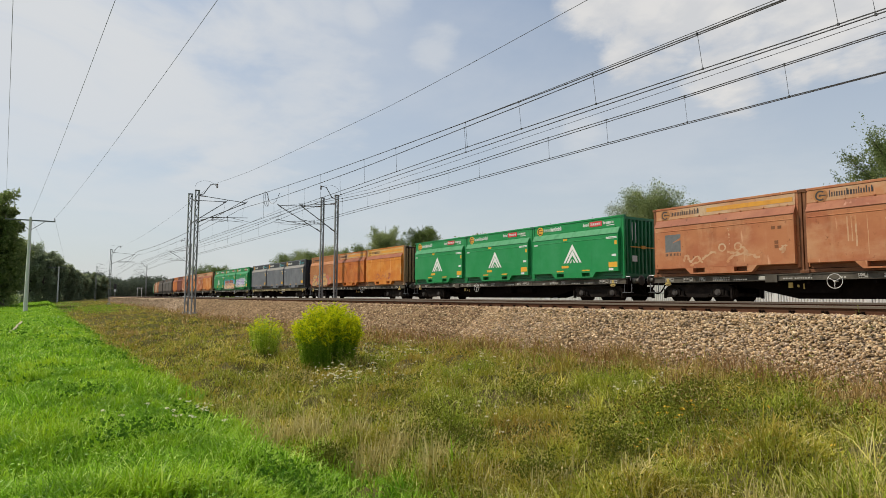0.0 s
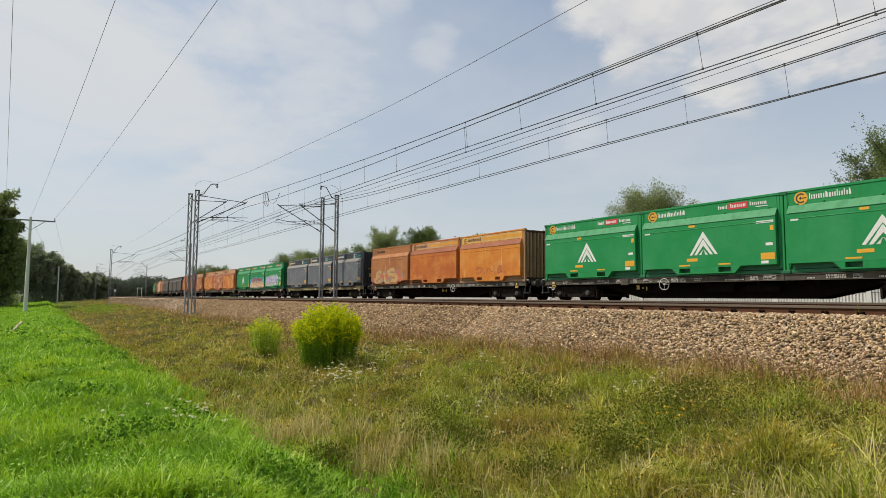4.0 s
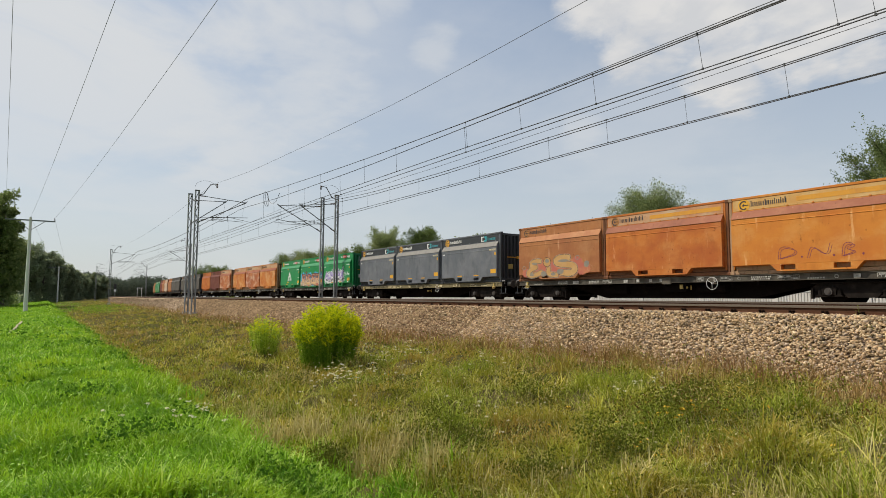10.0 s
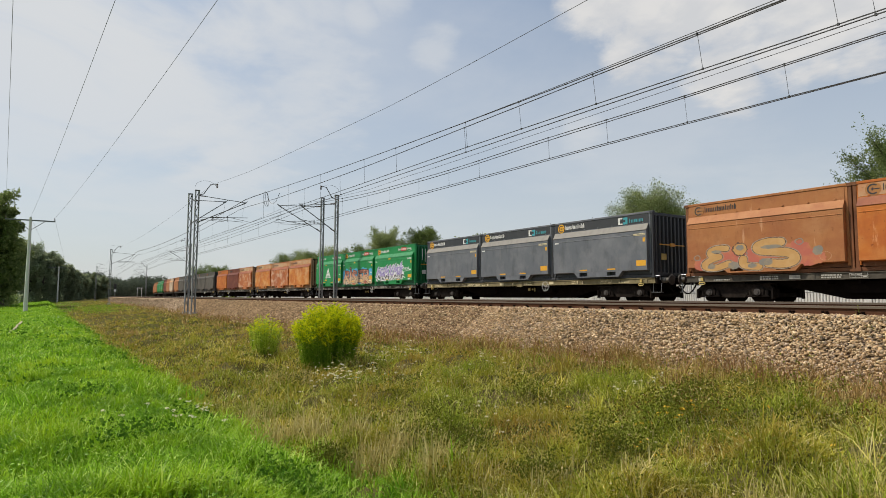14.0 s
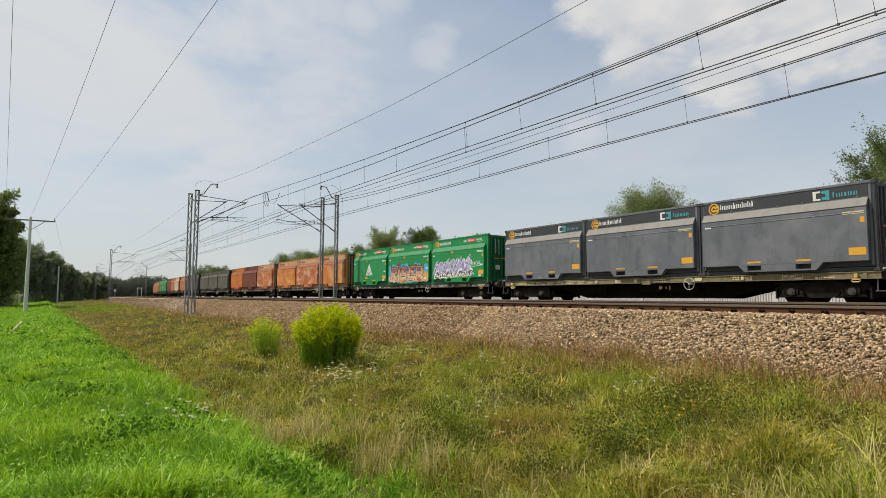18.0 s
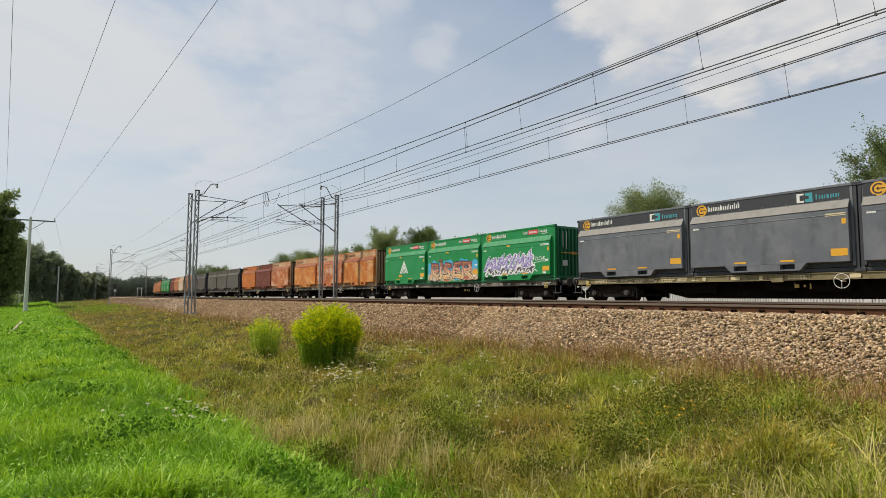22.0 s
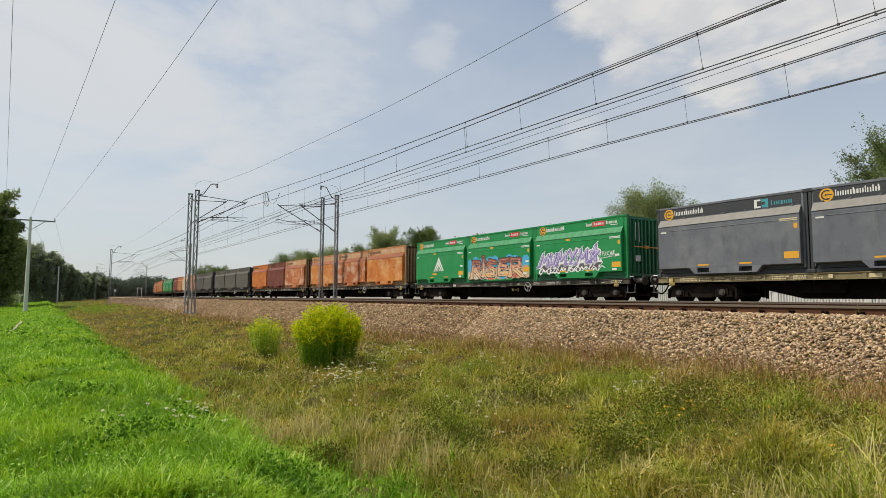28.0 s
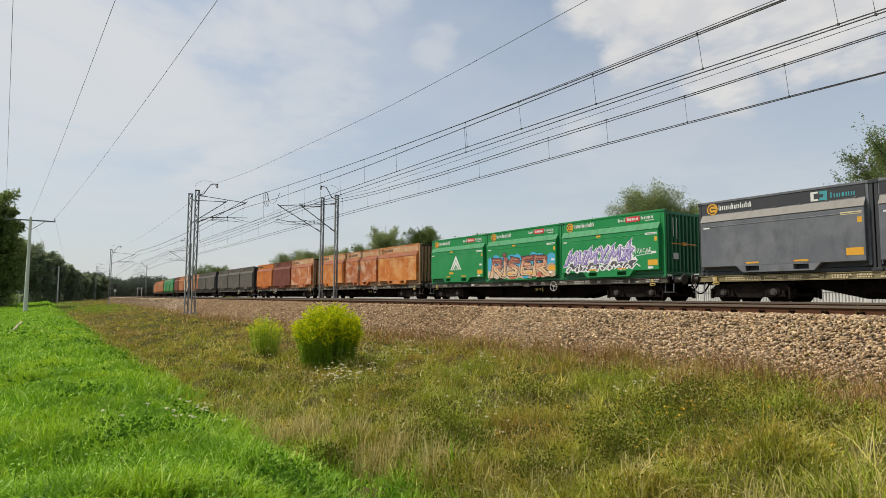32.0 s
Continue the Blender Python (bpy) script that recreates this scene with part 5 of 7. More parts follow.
def belly_shape():
    s = Shape()
    o = [(-5.95, 0.76), (-3.6, 0.22), (3.6, 0.22), (5.95, 0.76), (5.95, 1.04), (-5.95, 1.04)]
    s.prism(o, -0.62, -0.50, "y").prism(o, 0.50, 0.62, "y")
    for k in range(9):
        x = -4.0 + k
        s.box(x - 0.04, x + 0.04, -1.2, 1.2, 0.72, 1.04)
    s.box(-WAGON_HALF, WAGON_HALF, -0.2, 0.2, 0.72, 1.02)
    s.box(-3.6, -2.2, -0.9, -0.64, 0.42, 0.80)
    s.box(-0.2, 0.9, -1.0, -0.64, 0.48, 0.84)
    s.tube([(1.4, -0.8, 0.62), (2.6, -0.8, 0.62)], 0.19, 12)
    return s


def headstock_shape():
    s = Shape()
    s.box(WAGON_HALF + 0.02, WAGON_HALF + 0.14, -1.27, 1.27, 0.82, 1.09)
    s.box(WAGON_HALF - 0.35, WAGON_HALF + 0.02, -1.15, 1.15, 0.90, 1.03)
    return s


def buffer_shape():
    s = Shape()
    s.tube([(0, 0, 0), (0.20, 0, 0)], 0.13, 14)
    s.tube([(0.20, 0, 0), (0.42, 0, 0)], 0.095, 14)
    return s


def buffer_head_shape():
    return Shape().tube([(0.42, 0, 0), (0.455, 0, 0), (0.47, 0, 0)], [0.20, 0.225, 0.16], 18)


def bogie_shape():
    """Cast side frames with a sagging middle, axle boxes between spring pairs, brake beams and end rails."""
    s = Shape()
    for sg in (-1, 1):
        y0, y1 = sorted((sg * 0.93, sg * 1.05))
        s.prism([(-1.50, 0.60), (-1.42, 0.50), (-0.62, 0.50), (-0.42, 0.26), (0.42, 0.26), (0.62, 0.50), (1.42, 0.50), (1.50, 0.60), (1.34, 0.74), (0.55, 0.72), (0.42, 0.84), (-0.42, 0.84), (-0.55, 0.72), (-1.34, 0.74)], y0, y1, "y")
        a, b = sorted((sg * 0.98, sg * 1.13))
        c, d = sorted((sg * 0.95, sg * 1.12))
        s.box(-1.52, 1.52, c, d, 0.735, 0.765)
        for x in (-0.95, 0.95):
            s.prism([(x - 0.20, 0.34), (x + 0.20, 0.34), (x + 0.23, 0.56), (x + 0.12, 0.64), (x - 0.12, 0.64), (x - 0.23, 0.56)], a, b, "y")
            for dx in (-0.30, 0.30):
                for k in range(5):
                    s.tube([(x + dx, sg * 1.04, 0.36 + 0.035 * k), (x + dx, sg * 1.04, 0.38 + 0.035 * k)], [0.085, 0.070], 8)
                s.tube([(x + dx, sg * 1.04, 0.34), (x + dx, sg * 1.04, 0.54)], 0.055, 6)
                s.box(x + dx - 0.10, x + dx + 0.10, a, b, 0.30, 0.34)
            s.box(x - 0.42, x + 0.42, c, d, 0.285, 0.315)
        s.tube([(-1.45, sg * 1.0, 0.30), (1.45, sg * 1.0, 0.30)], 0.022, 5)
        for x in (-1.48, 1.48):
            s.box(x - 0.03, x + 0.03, a, b, 0.22, 0.60)
            s.box(x - 0.05, x + 0.05, sg * 0.80 - 0.08, sg * 0.80 + 0.08, 0.26, 0.56)
    s.box(-0.35, 0.35, -1.0, 1.0, 0.42, 0.80)
    # inner plates added to close the gaps, for the shade behind the wheels
    s.box(-1.40, 1.40, -0.66, -0.60, 0.30, 0.80)
    s.box(-1.40, 1.40, 0.60, 0.66, 0.30, 0.80)
    for x in (-1.4, 1.4):
        s.box(x - 0.05, x + 0.05, -1.0, 1.0, 0.30, 0.42)
    return s


def cap_shape():
    s = Shape()
    s.tube([(0, 0, 0), (0, -0.06, 0)], 0.125, 14)
    s.tube([(0, -0.06, 0), (0, -0.085, 0)], 0.07, 10)
    return s


def wheelset_shape():
    s = Shape()
    s.tube([(0, -1.0, 0), (0, 1.0, 0)], 0.08, 10)
    for sg in (-1, 1):
        s.tube([(0, sg * 0.70, 0), (0, sg * 0.73, 0), (0, sg * 0.73, 0), (0, sg * 0.80, 0)], [WHEEL_R + 0.03, WHEEL_R + 0.03, WHEEL_R, WHEEL_R], 28)
        for k in range(4):
            t = k * math.pi / 2
            s.box(-0.04, 0.04, sg * 0.80 - 0.01, sg * 0.80 + 0.02, 0.18, 0.34, Matrix.Rotation(t, 4, "Y"))
    return s


def hook_shape():
    s = Shape()
    s.box(-0.05, 0.05, -1.335, -1.29, 0.90, 1.03)
    s.box(-0.10, 0.10, -1.345, -1.29, 0.82, 0.87)
    s.tube([(-0.10, -1.32, 0.86), (-0.13, -1.32, 0.80), (-0.09, -1.32, 0.76), (0.09, -1.32, 0.76), (0.13, -1.32, 0.80), (0.10, -1.32, 0.86)], 0.022, 6)
    return s


def hand_wheel_shape():
    s = Shape().ring((0, -1.36, 0.80), (0, 1, 0), 0.235, 0.010, 24, 6)
    for k in range(3):
        t = k * 2 * math.pi / 3 + 0.5
        s.tube([(0, -1.36, 0.80), (0.235 * math.cos(t), -1.36, 0.80 + 0.235 * math.sin(t))], 0.009, 6)
    s.tube([(0, -1.38, 0.80), (0, -1.1, 0.80)], 0.03, 8)
    return s


def marks_shape(seed):
    """Stencilled bars, framed panels and small plates along the sill."""
    r = random.Random(seed)
    s = Shape()
    x = -8.6

    def strip(x0, x1, z0, z1):
        s.plate([(x0, z0), (x1, z0), (x1, z1), (x0, z1)], -1.305, 0.003)
    while x < 8.5:
        w = r.uniform(0.15, 0.75)
        kind = r.random()
        if kind < 0.42:
            for row in range(r.choice((1, 2, 2))):
                z0 = 0.90 + row * 0.075
                xx = x
                while xx < x + w:
                    ww = r.uniform(0.03, 0.09)
                    strip(xx, xx + ww, z0, z0 + 0.05)
                    xx += ww + 0.025
        elif kind < 0.62:
            for z0, z1 in ((0.895, 0.905), (0.955, 0.965), (1.03, 1.04)):
                strip(x, x + w, z0, z1)
            for k in range(4):
                strip(x + (w - 0.012) * k / 3, x + (w - 0.012) * k / 3 + 0.012, 0.905, 1.03)
            strip(x + 0.05, x + w * 0.28, 0.975, 1.02), strip(x + w * 0.4, x + w * 0.6, 0.975, 1.02), strip(x + w * 0.72, x + w * 0.92, 0.915, 0.945)
        elif kind < 0.76:
            strip(x, x + w * 0.5, 0.90, 1.03)
        elif kind < 0.84:
            s.ring((x + 0.1, -1.306, 0.96), (0, 1, 0), 0.055, 0.008, 12, 4)
        x += w + r.uniform(0.10, 0.45)
    return s


def hose_shape():
    s = Shape()
    for y in (-0.45, 0.3):
        pts = [(WAGON_HALF + 0.1 + 0.80 * t, y, 0.80 - 0.95 * t * (1 - t) * 1.6) for t in [k / 8 for k in range(9)]]
        s.tube(pts, 0.03, 6)
    s.tube([(WAGON_HALF + 0.1, 0, 0.98), (WAGON_HALF + 0.75, 0, 0.96)], 0.05, 8)
    return s


def step_shape():
    s = Shape()
    s.tube([(WAGON_HALF - 0.1, -1.2, 0.85), (WAGON_HALF - 0.1, -1.22, 0.48)], 0.018, 6)
    s.tube([(WAGON_HALF + 0.3, -1.2, 0.85), (WAGON_HALF + 0.3, -1.22, 0.48)], 0.018, 6)
    s.box(WAGON_HALF - 0.14, WAGON_HALF + 0.34, -1.30, -1.12, 0.46, 0.485)
    return s


def rail_handle_shape():
    return Shape().tube([(WAGON_HALF + 0.08, -1.25, 1.09), (WAGON_HALF + 0.08, -1.27, 1.17), (WAGON_HALF + 0.28, -1.27, 1.17), (WAGON_HALF + 0.28, -1.25, 1.0)], 0.018, 6)


def sideplate_shape():
    return Shape().box(0, 0.42, -1.325, -1.27, 0.80, 1.05)


SPIN = []


def wagon(k, sill, wheel_x, far=False):
    w = thing("container_wagon", ("olive-grey" if sill == "sill_olive" else "dark grey") + " four-axle flat wagon carrying three containers", "goods wagon", "wagons of the train")
    for sg in (1, -1):
        part("side_sill", cached(("side_sill", sg), lambda: sill_shape(sg), sill), None, w)
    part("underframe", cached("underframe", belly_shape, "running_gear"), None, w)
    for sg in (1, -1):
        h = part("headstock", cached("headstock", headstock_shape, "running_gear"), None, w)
        h.rotation_euler = (0, 0, 0 if sg == 1 else math.pi)
        for y in (-0.875, 0.875):
            b = part("buffer", cached("buffer", buffer_shape, "buffer_grey", smooth=True), None, w)
            b.matrix_basis = Matrix.Rotation(0 if sg == 1 else math.pi, 4, "Z") @ Matrix.Translation((WAGON_HALF + 0.12, y, 1.0))
            part("buffer_head", cached("buffer_head", buffer_head_shape, "axle_cap", smooth=True), None, b)
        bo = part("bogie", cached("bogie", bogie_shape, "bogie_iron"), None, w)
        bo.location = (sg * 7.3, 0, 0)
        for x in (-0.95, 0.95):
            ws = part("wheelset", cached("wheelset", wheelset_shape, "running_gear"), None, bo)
            ws.location = (x, 0, WHEEL_R)
            if not far:
                SPIN.append((ws, x))
            cp = part("axle_cap", cached("axle_cap", cap_shape, "axle_cap"), None, bo)
            cp.location = (x, -1.12, WHEEL_R)
        if not far:
            ho = part("lashing_hook", cached("lashing_hook", hook_shape, "hook_yellow"), None, w)
            ho.location = (sg * 8.45, 0, 0)
            st = part("step", cached("step", step_shape, "mast_dark"), None, w)
            rh = part("shunter_handle", cached("shunter_handle", rail_handle_shape, "steel"), None, w)
            if sg == -1:
                st.matrix_basis = rh.matrix_basis = Matrix.Scale(-1, 4, (1, 0, 0))
    if not far:
        part("coupling_hoses", cached("coupling_hoses", hose_shape, "running_gear"), None, w, "black hanging brake hoses")
        hw = part("hand_wheel", cached("hand_wheel", hand_wheel_shape, "white_mark"), None, w, "pale brake handwheel")
        hw.location = (wheel_x, 0, 0)
        pl = part("side_plate", cached("side_plate", sideplate_shape, sill), None, w)
        pl.location = (wheel_x - 2.3, 0, 0)
        part("stencilling", cached(("stencilling", k % 4), lambda: marks_shape(k % 4 + 11), "stencil_tan" if sill == "sill_olive" else "stencil_white"), None, w, "unreadable stencilled marks")
        va = part("valve_plate", cached("valve_plate", lambda: Shape().box(0, 0.14, -1.12, -1.08, 0.60, 0.78), "hook_yellow"), None, w)
        part("valve_lever", cached("valve_lever", lambda: Shape().box(0.3, 0.36, -1.12, -1.08, 0.62, 0.70), "hook_yellow"), None, va)
        part("valve_lever", cached("valve_lever_tall", lambda: Shape().box(0.5, 0.53, -1.12, -1.08, 0.55, 0.74), "hook_yellow"), None, va)
        va.location = (wheel_x - 1.6, 0, 0)
    return w


# containers are listed from the rear of each wagon to its front
TRAIN = [
    ("sill_grey", -2.1, (("brick_paint", "pale"), ("brick_paint", "drip"), ("brick_paint", ""))),
    ("sill_grey", -1.9, (("green_paint", "chevron"),) * 3),
    ("sill_grey", 2.3, (("rust_paint", "ochre"), ("orange_paint", ""), ("amber_paint", "outline"))),
    ("sill_olive", 2.5, (("grey_paint", ""),) * 3),
    ("sill_grey", 2.5, (("green_paint", "chevron"), ("green_paint", "peach"), ("green_paint", "lilac"))),
    ("sill_grey", 2.5, (("bleached_paint", ""), ("faded_paint", ""), ("bleached_paint", ""))),
    ("sill_grey", -2.1, (("orange_paint", ""), ("maroon_paint", ""), ("faded_paint", ""))),
    ("sill_grey", 2.5, (("drab_paint", ""),) * 3),
    ("sill_grey", 2.5, (("rust_paint", ""), ("drab_paint", ""), ("drab_paint", ""))),
    ("sill_grey", 2.5, (("maroon_paint", ""), ("rust_paint", ""), ("cream_paint", ""))),
    ("sill_grey", 2.5, (("green_paint", "chevron"),) * 3),
    ("sill_grey", 2.5, (("rust_paint", ""),) * 3),
    ("sill_grey", 2.5, (("rust_paint", ""), ("orange_paint", ""), ("rust_paint", ""))),
    ("sill_grey", 2.5, (("drab_paint", ""),) * 3),
    ("sill_grey", 2.5, (("rust_paint", ""),) * 3),
]
WAGONS = []


def build_train():
    for k, (sill, wheel_x, boxes) in enumerate(TRAIN):
        far = k > 7
        w = wagon(k, sill, wheel_x, far)
        load = []
        for i, (paint, style) in enumerate(boxes):
            header = {"brick_paint": "cream_band", "amber_paint": "sand_band", "orange_paint": "cream_band" if k in (2, 5) else None, "faded_paint": "cream_band", "bleached_paint": "cream_band", "grey_paint": "grey_dark"}.get(paint)
            band = paint in ("amber_paint", "brick_paint", "orange_paint") and k < 3 and style != "drip"
            load.append((container(paint, style, header, band, far and paint != "green_paint"), -6.08 + 6.08 * i))
        WAGONS.append((w, load))


build_train()

# ---------------------------------------------------------------- masts and overhead line
def lattice_mast(x, y, base, top, label):
    """Two channels joined by rungs, on a concrete foot."""
    m = thing("catenary_mast", label, "catenary mast", "catenary masts", at=pose(x, y, 0))
    part("foundation", Shape().prism([(-0.20, -0.24), (0.20, -0.24), (0.20, 0.24), (-0.20, 0.24)], base - 0.7, base - 0.12, "z"), "concrete", m)
    for s in (-1, 1):
        ch = Shape()
        ch.box(-0.08, 0.08, s * 0.15 - 0.012, s * 0.15 + 0.012, base - 0.12, top)
        for e in (-0.08, 0.08):
            ch.box(e - 0.008, e + 0.008, min(s * 0.15, s * 0.085), max(s * 0.15, s * 0.085), base - 0.12, top)
        part("channel", ch, "galvanised", m)
    n = int((top - base) / 0.55)
    for e in (-0.084, 0.084):
        rung = Shape().tube([(e, -0.1 if i % 2 else 0.1, base + 0.3 + (top - base - 0.4) * i / n) for i in range(n + 1)], 0.016, 4)
        part("lacing", rung, "mast_dark", m)
    part("cap", Shape().box(-0.10, 0.10, -0.18, 0.18, top - 0.05, top + 0.02), "mast_dark", m)
    return m


def insulator(s, a, b):
    a, b = Vector(a), Vector(b)
    for k in range(5):
        c = a + (b - a) * (k + 0.5) / 5
        d = (b - a).normalized() * 0.02
        s.tube([c - d, c + d], [0.075, 0.045], 8)


def cantilever(m, side, reach, z_top, z_tie, z_low, z_reg, hang):
    """Arm from a mast over its track: tie, strut, and below it the registration tube that steadies the contact wire."""
    arm = Shape()
    tip = (0, side * reach, z_top)
    arm.tube([(0, side * 0.1, z_tie), tip], 0.027, 6)
    arm.tube([(0, side * 0.1, z_low), tip], 0.036, 6)
    arm.tube([(0, side * (reach - 0.25), z_top - 0.1), (0, side * (reach + 0.12), z_top + 0.12)], 0.03, 6)
    k = 0.25
    root = (0, side * (0.1 + (reach - 0.1) * k), z_low + (z_top - z_low) * k)
    arm.tube([root, (0, side * (reach + 0.15), z_reg)], 0.022, 6)
    arm.tube([(0, side * reach * 0.62, z_reg + 0.02), (0, side * reach * 0.62, z_reg - 0.34)], 0.02, 5)
    arm.tube([(0, side * reach * 0.62, z_reg - 0.05), (0, side * (reach + hang), z_reg - 0.32)], 0.016, 5)
    arm.tube([(0, side * reach * 0.30, z_reg - 0.30), (0, side * reach * 0.95, z_reg - 0.36)], 0.016, 5)
    arm.tube([(0, side * reach * 0.97, z_top - 0.02), (0, side * (reach * 0.92), z_reg)], 0.006, 4)
    part("cantilever_arm", arm, "mast_dark", m)
    ins = Shape()
    insulator(ins, (0, side * 0.14, z_low + 0.02), (0, side * 0.55, z_low + 0.13 * (z_top - z_low)))
    insulator(ins, (0, side * 0.2, z_tie), (0, side * 0.6, z_tie + 0.12 * (z_top - z_tie)))
    part("insulator", ins, "insulator", m)


def horn(m, side, top):
    h = Shape()
    h.tube([(0, side * 0.1, top - 0.35), (0, side * 0.45, top - 0.25), (0, side * 0.95, top + 0.55), (0, side * 1.45, top + 0.62)], 0.035, 6)
    part("wire_horn", h, "mast_dark", m)
    ins = Shape()
    insulator(ins, (0, side * 1.42, top + 0.60), (0, side * 1.42, top + 0.30))
    part("insulator", ins, "insulator", m)
    loop = Shape()
    arc = [math.pi * k / 10 for k in range(11)]
    loop.tube([(0, side * (0.62 + 0.78 * math.cos(a)), top + 0.28 + 0.50 * math.sin(a)) for a in arc], 0.010, 5)
    part("jumper_wire", loop, "wire", m)


NEAR_MAST_Y, FAR_MAST_Y = 9.3, 19.95
near_x = (-50.6, -48.0, -119.5, -190.0, -262.0)
far_x = (-49.6, -46.5, -107.0, -190.0, -262.0)


def build_masts():
    for i, x in enumerate(near_x):
        top = 8.2 if i == 1 else 8.3
        m = lattice_mast(x, NEAR_MAST_Y + float(bend(x)) * 0.72, -0.85, top, "galvanised lattice catenary mast beside the near track")
        if i == 0:
            cantilever(m, 1, 2.75, 7.90, 7.80, 5.95, 6.62, 0.2)
        else:
            cantilever(m, 1, 3.65, 7.55, 7.82, 5.78, 6.38, 0.25)
            horn(m, 1, top)
    for i, x in enumerate(far_x):
        top = 8.85 if i != 1 else 8.65
        m = lattice_mast(x, FAR_MAST_Y + float(bend(x)) * 1.25, -0.4, top, "galvanised lattice catenary mast between track and siding")
        if i == 0:
            cantilever(m, -1, 3.92, 7.84, 8.06, 5.83, 6.66, 0.3)
        else:
            cantilever(m, -1, 3.12, 7.52, 7.90, 5.58, 6.42, 0.9)
            horn(m, -1, top)


build_masts()


def wire_line(name, f, x0, x1, r, label, mat="wire", step=4.0):
    n = max(2, int(abs(x1 - x0) / step))
    pts = [f(x0 + (x1 - x0) * k / n) for k in range(n + 1)]
    return thing(name, label, "wire", "overhead wires", shape=Shape().tube(pts, r, 5), mat=mat)


def follow(y, knots, left):
    """Height by knots near the camera, sagging spans beyond the first masts."""
    kx = [p[0] for p in knots][::-1]
    kz = [p[1] for p in knots][::-1]
    end = kx[0]
    z_end = kz[0]

    def f(x):
        w = y + float(np.interp(-x, (0.0, 119.5, 190.0), (0.0, 0.15, 3.24)))
        if x >= end:
            return (x, w, float(np.interp(x, kx, kz)))
        if not left:
            return (x, w, z_end)
        k = 2 * ((end - x) / left % 1.0) - 1
        low = left * left * 0.00013
        return (x, w, z_end - low + low * k * k)
    return f


MESS_A = follow(13.05, ((14, 6.70), (-6.5, 6.66), (-12, 6.72), (-18.4, 6.85), (-26.9, 7.08), (-32.7, 7.28), (-40, 7.60), (-48.3, 7.98)), 68)
MESS_B = follow(13.2, ((14, 6.75), (-6.4, 6.705), (-16.6, 6.725), (-27, 6.76), (-35.7, 6.92), (-42, 7.08), (-50.5, 7.45)), 68)
MESS_E = follow(13.0, ((14, 6.74), (-6.5, 6.70), (-12, 6.745), (-18.4, 6.835), (-26.9, 7.05), (-32.7, 7.25), (-40, 7.58), (-48.3, 7.92)), 68)
CONT_A = follow(13.05, ((14, 5.68), (-4.7, 5.69), (-12, 5.80), (-18.4, 5.87), (-48, 5.95)), 0)
CONT_B = follow(13.2, ((14, 5.69), (-4.7, 5.70), (-12, 5.74), (-27.7, 5.76), (-48, 5.80)), 0)
THIN_LINE = follow(15.0, ((14, 6.36), (-5.4, 6.33), (-13.8, 6.29), (-23.6, 6.27), (-31.4, 6.45), (-40, 7.0), (-49.6, 7.93)), 60)


def THIN(x):
    """The return wire swings over to the second track's bracket."""
    p = THIN_LINE(x)
    return (p[0], p[1] + 1.87 * min(1.0, max(0.0, (-25 - x) / 24.6)), p[2])


MESS_C = follow(17.1, ((14, 6.86), (-6.1, 6.83), (-11.7, 6.78), (-18.2, 6.82), (-25.5, 6.74), (-35, 6.88), (-47, 7.55)), 60)
MESS_D = follow(17.25, ((14, 6.88), (-6.1, 6.84), (-11.7, 6.78), (-18.2, 6.76), (-25.5, 6.66), (-35, 6.76), (-47, 7.30)), 60)
CONT_C = follow(17.05, ((14, 5.76), (-6.2, 5.80), (-15, 5.915), (-23, 5.925), (-35, 6.00), (-47, 6.0)), 0)
CONT_D = follow(17.2, ((14, 5.77), (-6.2, 5.825), (-15, 5.905), (-23, 5.895), (-35, 5.92), (-47, 5.88)), 0)
EARTH = follow(9.9, ((14, 6.95), (-9.3, 6.90), (-14.2, 6.90), (-18.3, 6.95), (-21.1, 7.05), (-35.6, 7.64), (-42.3, 8.10), (-46.1, 8.43)), 70)


